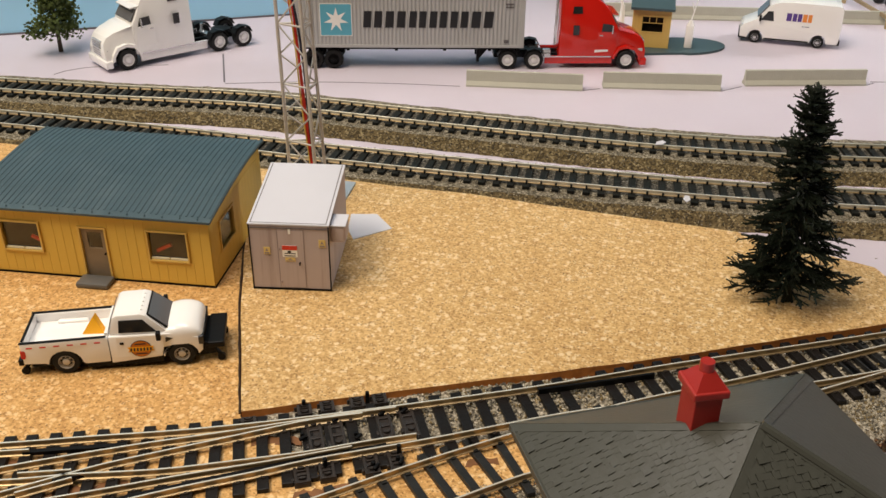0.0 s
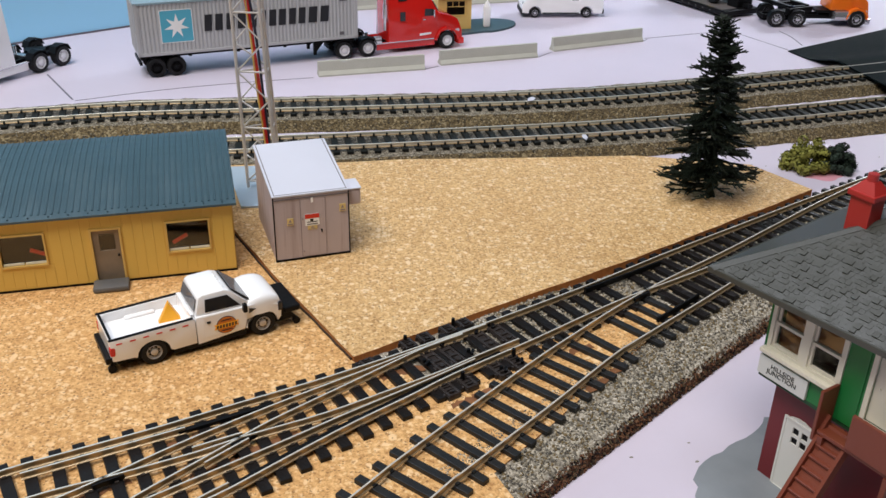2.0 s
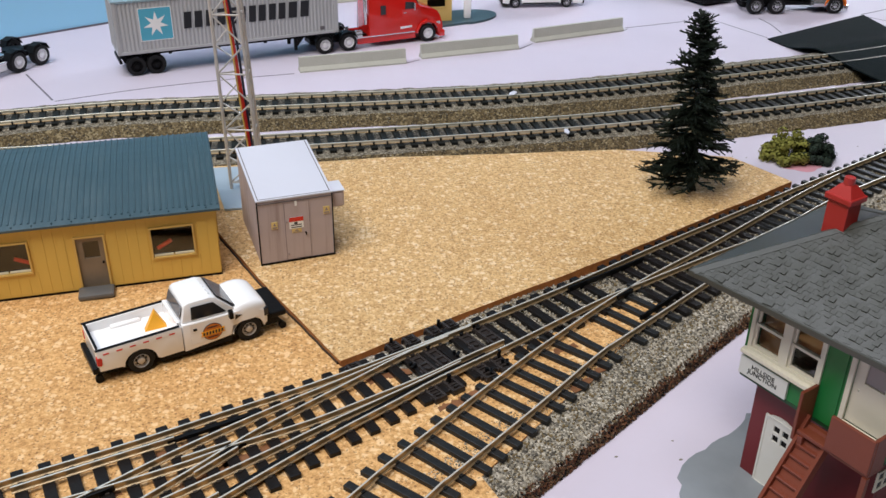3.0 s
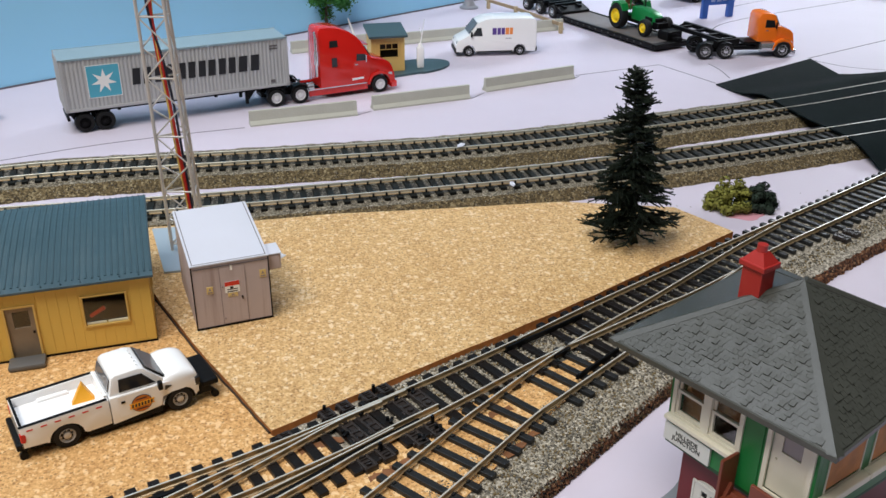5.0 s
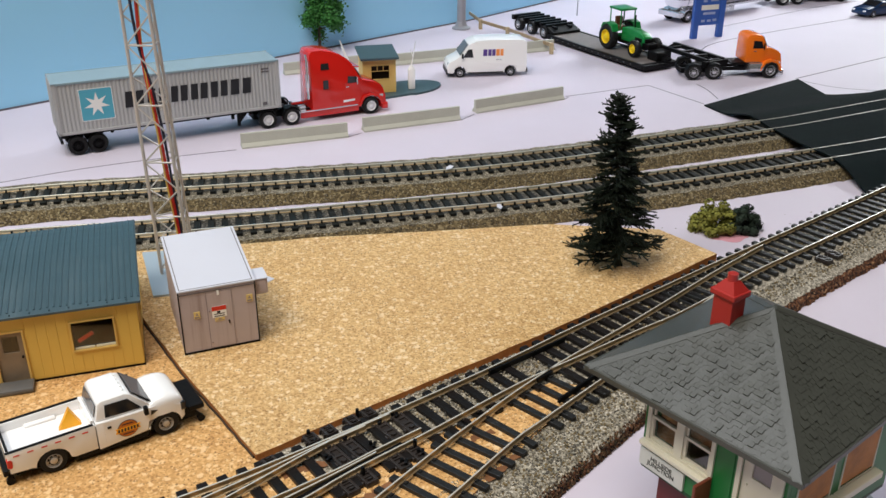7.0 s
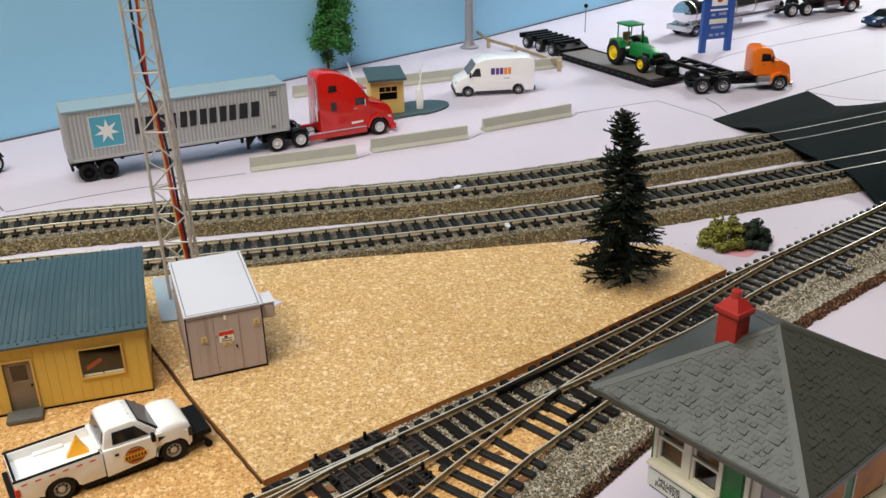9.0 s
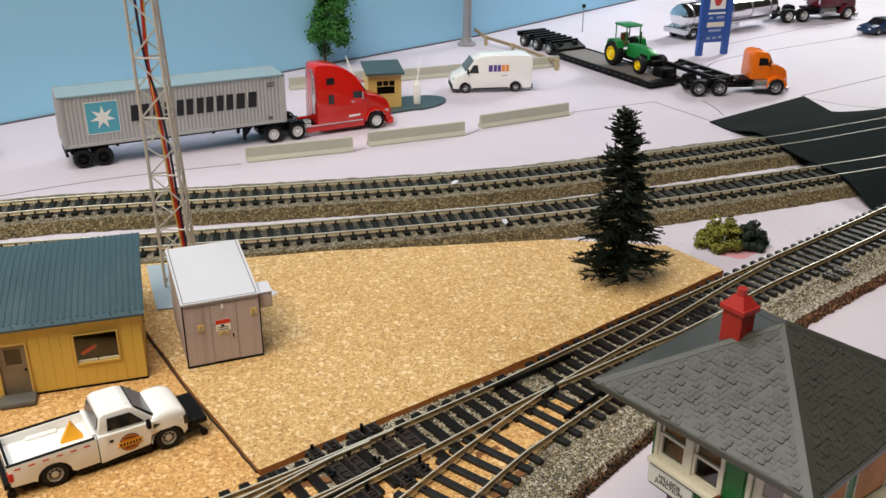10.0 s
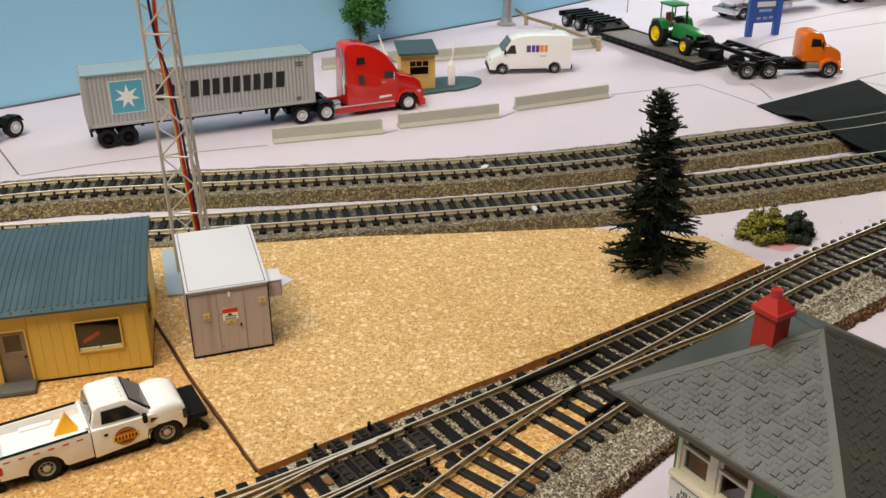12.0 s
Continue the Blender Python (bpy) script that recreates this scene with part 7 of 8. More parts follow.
def build_booth():
    t = thing("gate_booth", 75.2, 429.0, 1.6, 4, "small yellow gate booth with a teal roof", "booth")
    W, D, H = 25, 20, 25
    win = (6.5, 20, 10.5, 20.5)
    w = add("front_wall", t, BOOTH_YELLOW, lambda bm: holes_panel(bm, 0, W, 0, H, 0, 1, [win]))
    boards(w, 0, W, 0.1, H - 0.3, 0, [win], 3.3, BOOTH_YELLOW, 0.25)
    add("side_wall", t, BOOTH_YELLOW, lambda bm: holes_panel(bm, 0, D - 1, 0, H, -1, 0, [(5, 16, 10.5, 20.5)]), m=pose((W - 1) * MM, 1.02 * MM, 0, 0, 0, 90))
    add("side_wall", t, BOOTH_YELLOW, lambda bm: box(bm, 0, 1, 1.02, D, 0, H))
    add("back_wall", t, BOOTH_YELLOW, lambda bm: holes_panel(bm, 1.02, W - 1.02, 0, H, D - 1, D, [(6.5, 20, 9.5, 20.5)]))
    # added dark sheet makes the booth window look into shade
    add("dark_backing", t, DARK_IN, lambda bm: box(bm, 1.05, W - 1.05, 8, 9, 0.2, H - 0.3), "dark sheet standing in for the unlit interior")
    f = add("window", t, YELLOW_TRIM, lambda bm: frame_around(bm, *win, -0.5, 0.5, 0.9))
    bm = bmesh.new()
    for x in (11, 15.5):
        box(bm, x - 0.25, x + 0.25, 0.1, 0.5, 16.5, win[3])
    box(bm, win[0], win[1], 0.1, 0.5, 16.2, 16.6)
    part("glazing_bar", bm, YELLOW_TRIM, f)
    add("roof", t, DARK_TEAL, lambda bm: extrude(bm, [(-1.8, -3.6, 25.4), (-1.8, D + 3, 29.2), (-1.8, D + 3, 30.8), (-1.8, -3.6, 27.0)], (W + 3.6, 0, 0)), "teal sloping roof slab")
    bm = bmesh.new()
    hull = [(-6, -7), (30, -8)] + [(34 + 31 * math.cos(a), 8 + 18 * math.sin(a)) for a in [-math.pi / 2 + i * math.pi / 16 for i in range(17)]] + [(-6, 26)]
    extrude(bm, [(x, y, 0.02) for x, y in hull], (0, 0, 1.55))
    solo("booth_island", bm, DARK_TEAL, "dark teal kerbed island under the booth", "island", at=(79.5, 421, 0, 23))
    g = thing("intercom_post", 112.8, 437.5, 1.6, 0, "white moulded intercom post on the island", "post")
    add("body", g, WHITE, lambda bm: [box(bm, -2.6, 2.6, -2.2, 2.2, 0, 15.5, 0.8), rod(bm, (0, 0, 15), (0, 0, 18.5), 2.4, 1.2, 14)], "", True)
    add("whip", g, WHITE, lambda bm: [rod(bm, (0, 0, 18), (1.2, 0, 24), 0.5, 0.4, 8), rod(bm, (1.2, 0, 24), (-0.6, 0, 30), 0.4, 0.3, 8), rod(bm, (1.2, 0, 24), (3.2, 0, 36), 0.4, 0.25, 8)], "white forked whip")
    h = thing("intercom_post", 66, 456, 0, 0, "white moulded post beside the booth", "post")
    add("body", h, WHITE, lambda bm: [rod(bm, (0, 0, 0), (0, 0, 22), 2.6, 1.4, 14), rod(bm, (0, 0, 21), (-5, 0, 36), 1.2, 0.4, 8)], "", True)


build_booth()


def build_lowboy():
    t = thing("lowboy_trailer", 243.9, 631, 0, -69.5, "black lowboy trailer with three rear axles", "trailer")
    # x forward along the trailer, y across; the near side is y = 0 to the far side y = 30
    y0, y1 = -1.6, 33.6
    dk = add("deck", t, DECK, lambda bm: box(bm, 53, 177, y0, y1, 4.2, 5.6, 0.2), "worn grey-brown deck")
    for y in (y0, y1 - 1.4):
        bm = bmesh.new()
        box(bm, 51, 181, y - 0.6, y + 2.0, 2.2, 6.2, 0.25)
        beam = part("side_beam", bm, BLACK, dk, "black side beam with studs")
        bm = bmesh.new()
        box(bm, -0.5, 0.5, -0.25, 0.25, -0.55, 0.55, 0.15)
        stud = finish(bm, "stud", STEP_GREY)
        for k in range(14):
            ob = new("stud", stud)
            ob.parent = beam
            ob.matrix_basis = pose((58 + k * 8.4) * MM, (y - 0.75 if y < 5 else y + 2.15) * MM, 4.2 * MM)
    add("rear_frame", t, BLACK, lambda bm: [box(bm, -9, 52, 6, 9, 8, 12, 0.3), box(bm, -9, 52, 23, 26, 8, 12, 0.3), box(bm, -11, -7, 0, 32, 9, 13.5, 0.3), extrude(bm, [(56, 1, 4.5), (56, 1, 8), (44, 1, 12), (44, 1, 9.5)], (0, 31, 0))] + [box(bm, k, k + 2.6, 1, 31, 11, 13.4, 0.2) for k in (-2, 7, 16, 25, 34, 43)], "black rear axle frame")
    for x in (0, 20.7, 41.4):
        add("axle", t, BLACK, lambda bm: rod(bm, (x, 3, 6), (x, 29, 6), 1, 1, 8))
        for y, s in ((2.6, -1), (29.4, 1)):
            wheel(t, x, y, 6, 6, 5.4, SILVER, s)
    add("ramp", t, BLACK, lambda bm: [box(bm, 177.2, 184, y0, y1, 2.0, 6.0, 0.4), box(bm, 165, 177, 17, 33, 5.7, 13, 0.8), box(bm, 170, 183, 22, 28, 6.1, 9, 0.5)], "black front platform")
    g = thing("gooseneck", 355, 446, 0, 107, "black gooseneck frame resting on the orange truck", "gooseneck")
    add("beam", g, BLACK, lambda bm: [box(bm, -8, 52, s * 8 - 1.6, s * 8 + 1.6, 12.2, 15.4, 0.3) for s in (-1, 1)] + [box(bm, k, k + 3, -9, 9, 12.6, 14.8, 0.2) for k in (-8, 8, 24, 40)] + [extrude(bm, [(50, s * 8 - 1.5, 12.2), (50, s * 8 - 1.5, 15.4), (62, s * 8 - 1.5, 8), (62, s * 8 - 1.5, 3.0)], (0, 3, 0)) for s in (-1, 1)])
    add("end_bracket", g, BLACK, lambda bm: box(bm, -10, -6, -12, 12, 9, 14, 0.3))


build_lowboy()
semi_tractor("flatbed_truck", 338.4, 445.5, -3.5, ORANGE, "orange short-cab truck with black chassis", sleeper=False, wb=63.2, tandem=16.8, cab0=42.4, nose=73.5, top=34.0, rims=SILVER, stacks=False)


def build_farm_tractor():
    t = thing("farm_tractor", 311.4, 522.7, 5.62, -74, "green farm tractor with yellow wheel rims", "farm tractor")
    add("hood", t, GREENPAINT, lambda bm: side(bm, [(2, 8), (2, 18), (14, 18.6), (26, 17.0), (31, 14.6), (32.4, 8)], -4.4, 4.4, 0.9), "", 45)
    add("chassis", t, BLACK, lambda bm: [box(bm, -10, 32, -3, 3, 5, 9, 0.4), box(bm, 30, 35, -5, 5, 6, 11, 0.5)])
    add("grille", t, BLACK, lambda bm: [box(bm, 31.2, 32.9, -3.6, 3.6, 8.4, 13.8, 0.3)] + [box(bm, 20, 29, s * 4.35 - 0.15, s * 4.35 + 0.15, 10.5, 13.6, 0.1) for s in (-1, 1)], "black radiator grille and side vents")
    for s in (-1, 1):
        wheel(t, -5, s * 11.5, 9.8, 9.8, 6.5, YELLOWPAINT, s, 0.95, False)
        wheel(t, 28, s * 10, 6.6, 6.6, 5.0, YELLOWPAINT, s, 0.92, False)
        add("fender", t, GREENPAINT, lambda bm: side(bm, [(-13, 16), (-11, 20), (-5, 21.6), (1, 20), (3.4, 15), (2, 14.6), (0, 18.6), (-5, 20.2), (-10, 18.8), (-12, 15.6)], s * 11 - 3.0, s * 11 + 3.0, 0))
    add("axle", t, GREENPAINT, lambda bm: rod(bm, (-5, -10, 9.8), (-5, 10, 9.8), 1.6, 1.6, 10))
    add("axle", t, GREENPAINT, lambda bm: rod(bm, (28, -9, 6.6), (28, 9, 6.6), 1.2, 1.2, 10))
    for x in (-11, 3):
        for s in (-1, 1):
            add("cab_post", t, GREENPAINT, lambda bm: box(bm, x - 0.4, x + 0.4, s * 6.6 - 0.4, s * 6.6 + 0.4, 15, 31, 0.12))
    add("cab_roof", t, GREENPAINT, lambda bm: box(bm, -12.4, 4.4, -7.8, 7.8, 30.6, 32.4, 0.8), "green cab roof", True)
    add("seat", t, SEAT_BROWN, lambda bm: [box(bm, -9, -2, -3.4, 3.4, 14, 17.5, 0.7), box(bm, -9.6, -7.4, -3.4, 3.4, 17, 24.5, 0.7)], "brown seat", True)
    add("steering_wheel", t, BLACK, lambda bm: [rod(bm, (2, 0, 16), (0, 0, 21), 0.5, 0.5, 8), rod(bm, (0.2, 0, 20.8), (-0.2, 0, 21.6), 2.6, 2.6, 16)])
    add("exhaust", t, BLACK, lambda bm: rod(bm, (10, 2.4, 17), (10, 2.4, 28), 0.6, 0.6, 8))
    t.scale = (1.08, 1.08, 1.08)
    add("front_weight", t, BLACK, lambda bm: box(bm, 33, 37.5, -5, 5, 6.5, 11, 0.5))


build_farm_tractor()


def build_fuel_sign():
    t = thing("price_sign", 395.2, 571, 0, 9.5, "tall royal blue price sign on two legs", "sign")
    add("leg", t, BLUE_SIGN, lambda bm: box(bm, 0, 6, -2, 2, 0, 86, 0.3))
    add("leg", t, BLUE_SIGN, lambda bm: box(bm, 27.5, 33.5, -2, 2, 0, 86, 0.3))
    pn = add("panel", t, BLUE_SIGN, lambda bm: box(bm, 6.02, 27.48, -1.2, 1.2, 12, 86, 0.2), "royal blue sign panel")
    for name, b, m, lab in (("logo_square", (8.5, 25, 42.5, 61), WHITE, "white square with a plain red shape"), ("white_bar", (7.5, 26, 38, 39.6), WHITE, "white bar"), ("price_strip", (7.5, 26, 26.2, 30.6), CREAM, "pale price strip")):
        bm = bmesh.new()
        box(bm, b[0], b[1], -1.5, -1.2, b[2], b[3])
        part(name, bm, m, pn, lab)
    bm = bmesh.new()
    extrude(bm, [(16.7 + 5 * math.cos(a) * (1 + 0.2 * math.sin(3 * a)), -1.52, 52 + 6.5 * math.sin(a)) for a in [i * math.tau / 24 for i in range(24)]], (0, -0.15, 0))
    part("logo_shape", bm, PRINT_RED, pn, "plain red rounded shape")
    for x, w, z in ((9, 4, 33.4), (17, 8, 33.8), (10, 13, 21.8), (8.5, 4, 15), (15, 4, 15), (21, 4, 15.4)):
        bm = bmesh.new()
        box(bm, x, x + w, -1.5, -1.2, z, z + 2.2)
        part("unreadable_bar", bm, GREY_PRINT, pn, "unreadable pale printing")


build_fuel_sign()


def build_tanker():
    t = thing("tank_trailer", 420, 638, 0, 25, "polished silver tank trailer", "trailer")
    add("tank", t, CHROME, lambda bm: loft(bm, [[(x, 14 + r * math.cos(a) * 1.15, 22 + r * math.sin(a)) for a in [i * math.tau / 28 for i in range(28)]] for x, r in ((-8, 6), (-6.5, 10.5), (-3, 12), (40, 12), (130, 12), (134, 10.5), (135.5, 6))]), "polished silver tank", 40)
    for x in (0, 30, 60, 90, 120):
        add("tank_band", t, SILVER, lambda bm: loft(bm, [[(x + k, 14 + 12.25 * math.cos(a) * 1.15, 22 + 12.25 * math.sin(a)) for a in [i * math.tau / 28 for i in range(28)]] for k in (0, 1.6)]))
    add("walkway", t, SILVER, lambda bm: box(bm, 20, 110, 10, 18, 34.2, 35.4, 0.2))
    add("frame", t, SILVER, lambda bm: [box(bm, -8, 134, 8, 20, 8.2, 10.6, 0.3), box(bm, -12, -6, 0, 28, 6, 11, 0.4)])
    for x in (2, 17):
        add("axle", t, BLACK, lambda bm: rod(bm, (x, 2, 6), (x, 26, 6), 1, 1, 8))
        for y, s in ((2.8, -1), (25.2, 1)):
            wheel(t, x, y, 6, 6, 5.4, CHROME, s)
            add("mudguard", t, SILVER, lambda bm: side(bm, [(x - 7.5, 7), (x - 6, 11.5), (x, 13.4), (x + 6, 11.5), (x + 7.5, 7), (x + 6.8, 7), (x + 5.4, 11), (x, 12.8), (x - 5.4, 11), (x - 6.8, 7)], y - 3, y + 3, 0))
    add("side_box", t, SILVER, lambda bm: [box(bm, 30 + k * 9, 36 + k * 9, 0.5, 3, 5.5, 10, 0.3) for k in range(5)])


build_tanker()
semi_tractor("semi_truck", 560, 724, 8, BURGUNDY, "burgundy truck coupled to the silver tank trailer", sleeper=False, wb=68, tandem=17, cab0=36, nose=80, top=40).scale = (1.14, 1.14, 1.14)


def build_car(x, y, rz, paint, label):
    t = thing("parked_car", x, y, 0, rz, label, "car")
    prof = [(-7, 3), (-8, 8), (-6.5, 9.5), (2, 10.5), (9, 15.2), (22, 15.4), (31, 10.6), (42, 8.8), (44.5, 6), (44, 3), (40, 2.4), (-4, 2.4)]
    b = add("body", t, paint, lambda bm: side(bm, prof, -9.6, 9.6, 1.1), "", 45)
    for s in (-1, 1):
        for xx in (2, 33):
            wheel(t, xx, s * 8.6, 3.7, 3.7, 2.6, SILVER, s)
        panel(b, "side_window", [(5, 10.8), (28, 10.8), (21.5, 14.4), (9.5, 14.4)], s * 9.6, s, GLASS_BLACK, "dark side window")
        bm = bmesh.new()
        box(bm, 42.6, 44.6, s * 7 - 1.5, s * 7 + 1.5, 6.2, 7.8, 0.4)
        part("headlight", bm, CLEAR_LAMP, b, "clear headlight")
    bm = bmesh.new()
    extrude(bm, [(22.2, -7.8, 15.2), (22.2, 7.8, 15.2), (31.0, 8.2, 10.9), (31.0, -8.2, 10.9)], (0.4, 0, 0.35))
    part("windscreen", bm, GLASS_BLACK, b, "dark windscreen")


build_car(652, 652, -165, NAVY, "dark navy parked car on the board")


# ---------------------------------------------------------------- posts and fences at the back
def build_back_posts():
    t = thing("grey_column", 191.4, 647, 0, 0, "grey round column with a flared base", "column")
    add("shaft", t, GREY_POST, lambda bm: rod(bm, (0, 0, 1), (0, 0, 330), 4.2, 4.0, 20), "", True)
    add("base", t, GREY_POST, lambda bm: loft(bm, [[(r * math.cos(a), r * math.sin(a), z) for a in [i * math.tau / 24 for i in range(24)]] for r, z in ((9, 0.02), (9, 1.4), (6, 3), (4.6, 7))]), "", True)
    f = thing("guard_rail", 0, 0, 0, 0, "low wooden guard rail beside the trailer", "guard rail")
    line = [(206, 690), (209.5, 642), (227, 603), (250, 534)]
    for (xa, ya), (xb, yb) in zip(line, line[1:]):
        d = Vector((xb - xa, yb - ya))
        add("rail", f, WOOD, lambda bm: box(bm, 0, d.length, -0.8, 0.8, 6.2, 9.0, 0.2), m=pose(xa * MM, ya * MM, 0, 0, 0, math.degrees(math.atan2(d.y, d.x))))
    for xa, ya in line[1:]:
        add("post", f, WOOD_PALE, lambda bm: box(bm, xa - 1.6, xa + 1.6, ya - 1.6, ya + 1.6, 0.02, 9.6, 0.3), "pale wooden post")
    q = thing("lamp_post", 322, 690, 0, 0, "thin grey post with a small dark head", "post")
    add("shaft", q, GREY_POST, lambda bm: rod(bm, (0, 0, 0), (0, 0, 26), 0.6, 0.5, 8))
    add("head", q, BLACK, lambda bm: bmesh.ops.create_icosphere(bm, subdivisions=2, radius=2.2, matrix=Matrix.Translation((0, 0, 27))), "dark round head", True)


build_back_posts()


# ---------------------------------------------------------------- trees and shrubs
def build_pine():
    t = thing("pine_tree", 161, 112.5, CORK_Z, 0, "dark green bristle pine tree with spreading wire branches", "tree")
    H = 78.5
    lean = Vector((-5.0, 3.0, H)) / H
    add("trunk", t, PINE, lambda bm: [rod(bm, (0, 0, 0), lean * (H - 2), 1.7, 0.7, 10), rod(bm, (-1.6, -2.2, 0), lean * 6, 0.7, 0.9, 6), rod(bm, (1.8, -1.2, 0), lean * 6, 0.6, 0.9, 6)], "", True)
    rng = random.Random(21)
    sticks, spikes = ([], []), ([], [])

    def prism(store, a, b, r0, r1):
        """A thin three-sided stick from a to b."""
        d = (b - a).normalized()
        u = d.orthogonal().normalized()
        w = d.cross(u)
        vs, fs = store
        k = len(vs)
        for q, rr in ((a, r0), (b, r1)):
            for i in range(3):
                an = i * math.tau / 3
                vs.append(q + (u * math.cos(an) + w * math.sin(an)) * rr)
        fs.extend([(k, k + 1, k + 4, k + 3), (k + 1, k + 2, k + 5, k + 4), (k + 2, k, k + 3, k + 5), (k + 3, k + 4, k + 5)])

    def bristles(a, b, per, ln):
        d = b - a
        dn = d.normalized()
        u = dn.orthogonal().normalized()
        w = dn.cross(u)
        for i in range(max(2, int(d.length * per))):
            c = a + d * rng.random()
            an = rng.uniform(0, math.tau)
            e = c + ((u * math.cos(an) + w * math.sin(an)) * rng.uniform(0.5, 0.9) + dn * rng.uniform(0.7, 1.1)).normalized() * ln * rng.uniform(0.6, 1.2)
            prism(spikes, c, e, 0.26, 0.16)

    z = 4.6
    while z < H:
        f = z / H
        full = 3.0 + 19.6 * (1 - f) ** 0.86 + 1.5 * max(0, 1 - f * 5)
        for k in range(6 if f < 0.16 else 9 if f < 0.7 else 8):
            a = rng.uniform(0, math.tau)
            R = full * (rng.uniform(0.66, 1.12) if rng.random() < 0.75 else rng.uniform(0.45, 0.7))
            if f < 0.3:
                R *= 1 - 0.30 * max(0, math.cos(a + 1.85))
            rise = rng.uniform(-0.06, 0.14) if f < 0.14 else rng.uniform(-0.42, -0.02) if f < 0.6 else rng.uniform(-0.2, 0.15) + 0.9 * (f - 0.6)
            base = lean * z
            way = Vector((math.cos(a), math.sin(a), rise))
            mid = base + way * R * 0.55 + Vector((0, 0, -0.03 * R))
            tip = base + way * R + Vector((0, 0, 0.04 * R))
            tip.z = max(tip.z, 1.4)
            mid.z = max(mid.z, 1.8)
            prism(sticks, base, mid, 0.55, 0.5)
            prism(sticks, mid, tip, 0.5, 0.34)
            bristles(base + (mid - base) * 0.5, mid, 0.8, 1.4)
            bristles(mid, tip, 0.9, 1.3)
            for q in range(2 + int(R / 5)):
                g = rng.uniform(0.35, 0.92)
                b0 = base + (mid - base) * (g / 0.55) if g < 0.55 else mid + (tip - mid) * ((g - 0.55) / 0.45)
                turn = a + rng.choice((-1, 1)) * rng.uniform(0.35, 0.75)
                ln = R * rng.uniform(0.16, 0.30) + 1.2
                e0 = b0 + Vector((math.cos(turn), math.sin(turn), rise + rng.uniform(-0.12, 0.22))) * ln
                e0.z = max(e0.z, 1.0)
                prism(sticks, b0, e0, 0.42, 0.3)
                bristles(b0, e0, 0.8, 1.2)
        z += 1.55 if f < 0.7 else 1.35
    bristles(lean * (H - 8), lean * H, 5, 2.6)
    for name, (vs, fs), label in (("branchwork", sticks, "dark wire branches"), ("needles", spikes, "short dark green bristles")):
        me = bpy.data.meshes.new(name)
        me.from_pydata([tuple(v * MM) for v in vs], [], fs)
        me.materials.append(PINE)
        ob = new(name, me)
        ob.parent = t
        tagged(ob, label, kind="stuff")


build_pine()


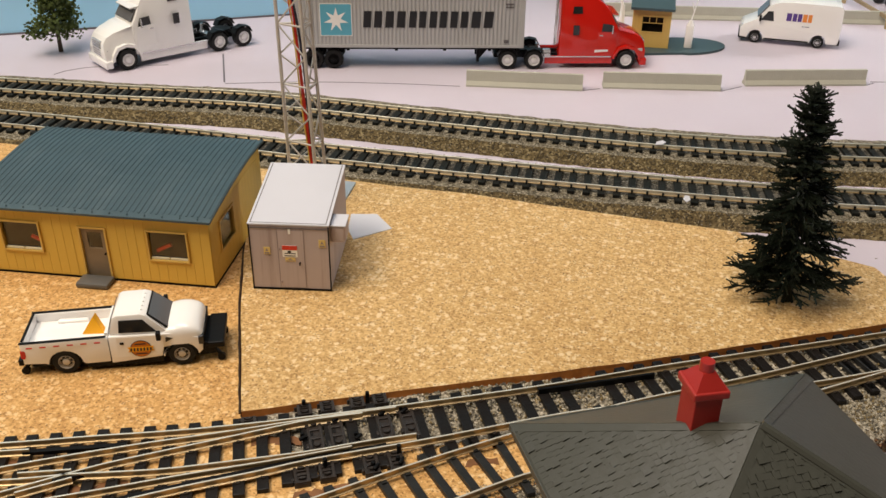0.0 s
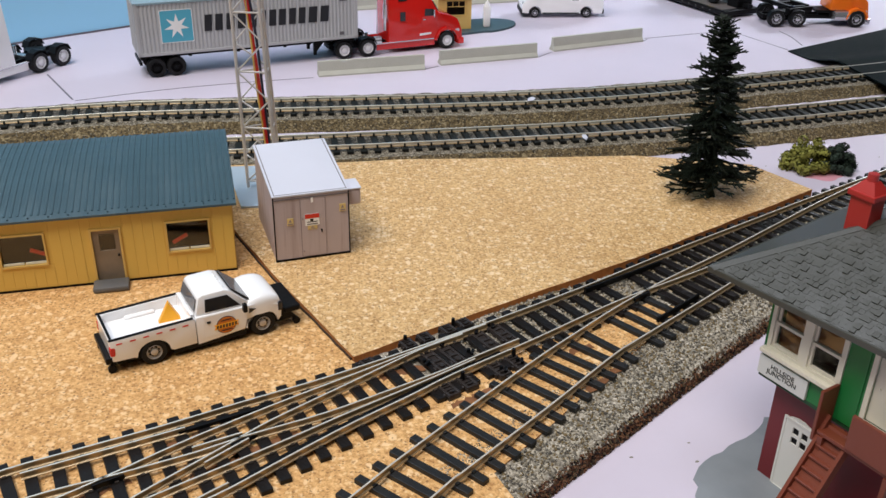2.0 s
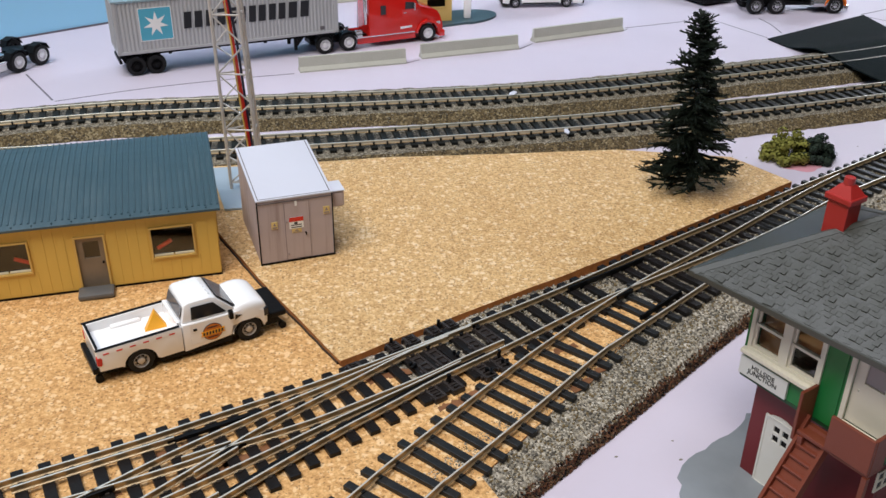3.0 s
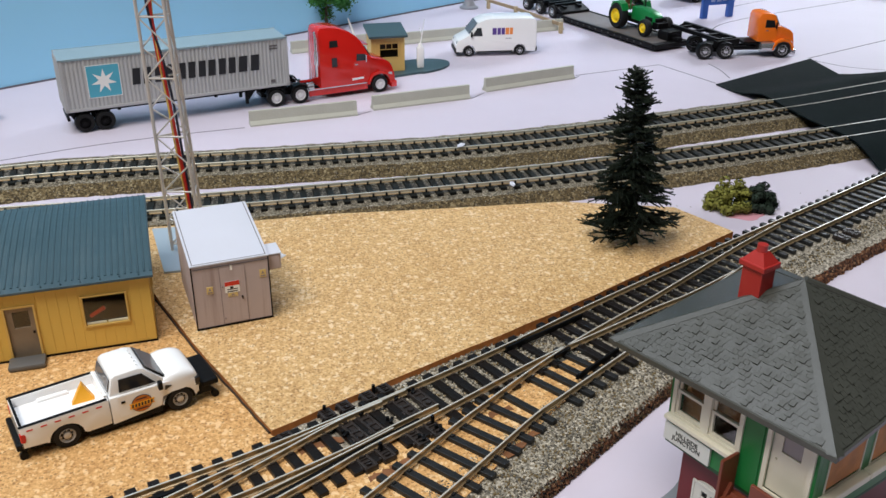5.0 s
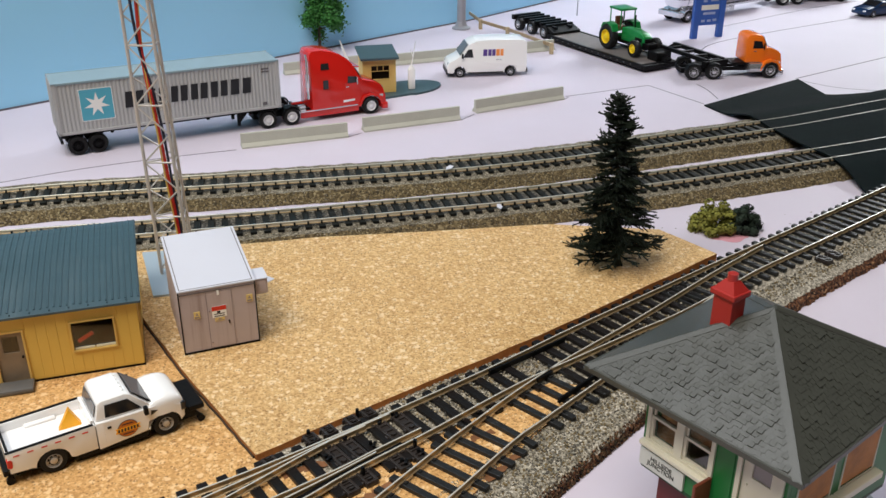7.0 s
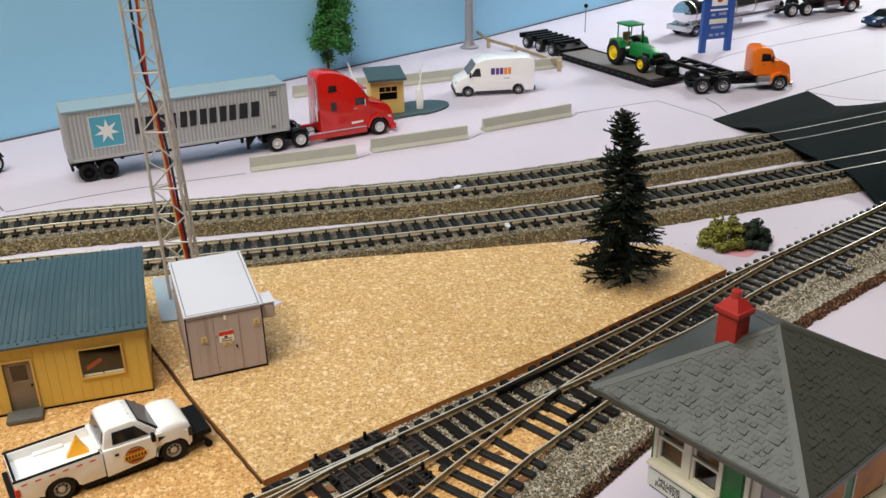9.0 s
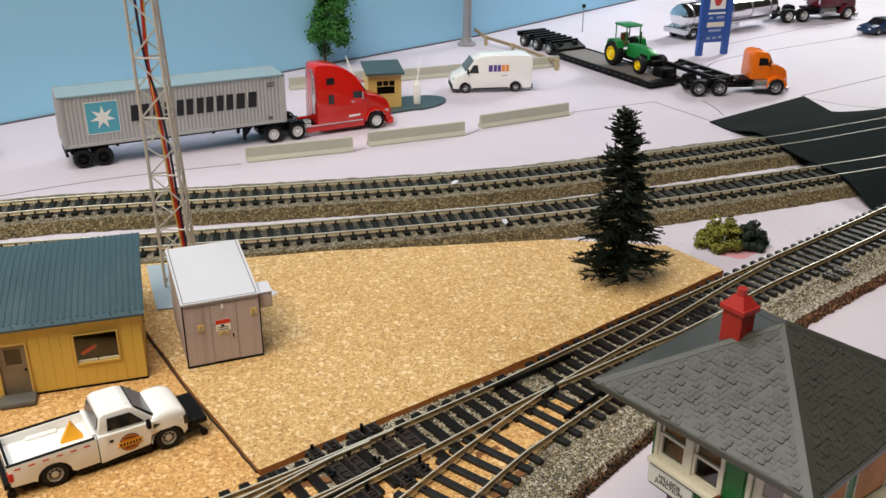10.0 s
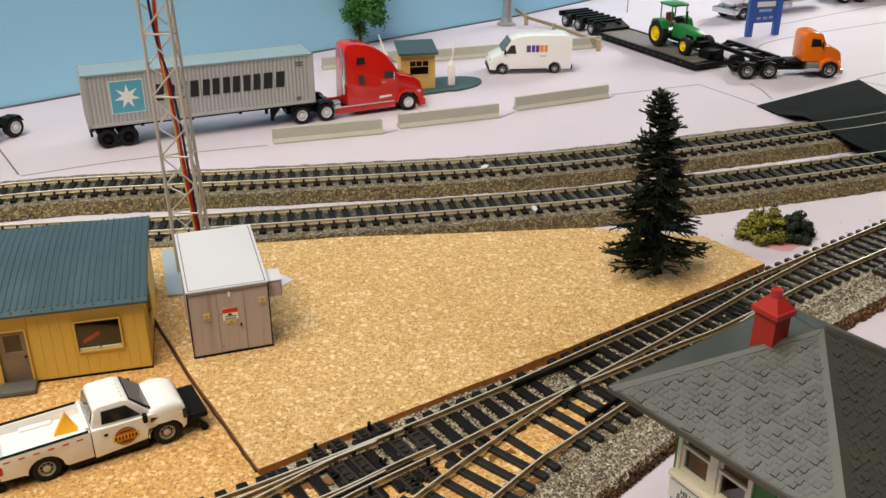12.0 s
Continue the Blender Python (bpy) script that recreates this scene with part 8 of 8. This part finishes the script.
def leafy(name, x, y, H, crown0, rx, material, label, seed, n=1500, cone=0.75, lean=0.0):
    """A tree with a tapered trunk, limbs, and a crown of many small leaf flakes in clumps."""
    t = thing(name, x, y, 0, 0, label, "tree")
    rng = random.Random(seed)
    bm = bmesh.new()
    rod(bm, (0, 0, 0), (0.4, 0.2, H * 0.85), 1.5, 0.5, 10)
    tips = []
    for i in range(26):
        z = crown0 + (H - crown0) * rng.random() ** 0.9
        f = (z - crown0) / (H - crown0)
        R = rx * (1 - cone * f) * (0.75 + 0.25 * math.sin(math.pi * min(1, f * 2.2))) * rng.uniform(0.55, 1.0)
        a = rng.uniform(0, math.tau)
        tip = Vector((R * math.cos(a) + lean, R * math.sin(a), z + R * 0.12))
        rod(bm, (0, 0, max(2, z - R * 0.35)), tip, 0.5, 0.2, 6)
        tips.append(tip)
    for k in range(5):
        a = rng.uniform(0, math.tau)
        rod(bm, (0, 0, crown0 * 0.95), (rx * 0.6 * math.cos(a), rx * 0.6 * math.sin(a), crown0 * 0.7 + 1), 0.4, 0.15, 5)
    part("trunk", bm, BARK, t, "dark trunk with limbs")
    verts, faces = [], []
    for tip in tips + [Vector((0, 0, H - 2))] * 3:
        s = rx * 0.34
        for _ in range(n // 26):
            c = tip + Vector((rng.gauss(0, s * 0.55), rng.gauss(0, s * 0.55), rng.gauss(0, s * 0.5)))
            u = Vector((rng.uniform(-1, 1), rng.uniform(-1, 1), rng.uniform(-1, 1))).normalized()
            v = u.orthogonal().normalized()
            w = rng.uniform(0.8, 1.7)
            k = len(verts)
            verts += [c + u * w, c + v * w * 0.7, c - u * w, c - v * w * 0.7 + u.cross(v) * 0.4]
            faces.append((k, k + 1, k + 2, k + 3))
    me = bpy.data.meshes.new("crown")
    me.from_pydata([tuple(q * MM) for q in verts], [], faces)
    me.materials.append(material)
    ob = new("crown", me)
    ob.parent = t
    tagged(ob, kind="stuff")


leafy("leafy_tree", 50.8, 576, 78, 13, 19, LEAF, "bright green foam tree by the backdrop", 31, 11000, 0.45, 5.5)
leafy("leafy_tree", -280, 309, 52, 14, 18, LEAF_OLIVE, "olive green tree with bare lower twigs", 32, 4200, 0.6)


def shrub(x, y, r, h, material, label, seed):
    rng = random.Random(seed)
    t = thing("shrub", x, y, 0, 0, label, "shrub")
    verts, faces = [], []
    for _ in range(60):
        a, f = rng.uniform(0, math.tau), rng.random() ** 0.5
        c = Vector((f * r * math.cos(a), f * r * 0.8 * math.sin(a), h * (1 - f * f * 0.8) * rng.uniform(0.15, 0.92) + 0.8))
        for _ in range(70):
            d = Vector((rng.gauss(0, 1), rng.gauss(0, 1), rng.gauss(0, 1))).normalized()
            p = c + d * r * 0.24 * rng.uniform(0.75, 1.1)
            p.z = max(p.z, 0.2)
            u = d.orthogonal().normalized()
            v = d.cross(u)
            w = rng.uniform(0.5, 0.95)
            k = len(verts)
            verts += [p + u * w, p + v * w, p - u * w + d * 0.3, p - v * w + d * 0.2]
            faces.append((k, k + 1, k + 2, k + 3))
    me = bpy.data.meshes.new("foam_clump")
    me.from_pydata([tuple(q * MM) for q in verts], [], faces)
    me.materials.append(material)
    ob = new("foam_clump", me)
    ob.parent = t
    tagged(ob, kind="stuff")


shrub(229, 157, 11.6, 16.5, LICHEN, "yellow-green foam shrub on the board", 41)
shrub(242.5, 153.5, 9.0, 14.5, LICHEN_DARK, "dark green foam shrub on the board", 42)

for ob in scene.objects:
    if ob.name.split(".")[0] == "pane":
        ob.visible_shadow = False
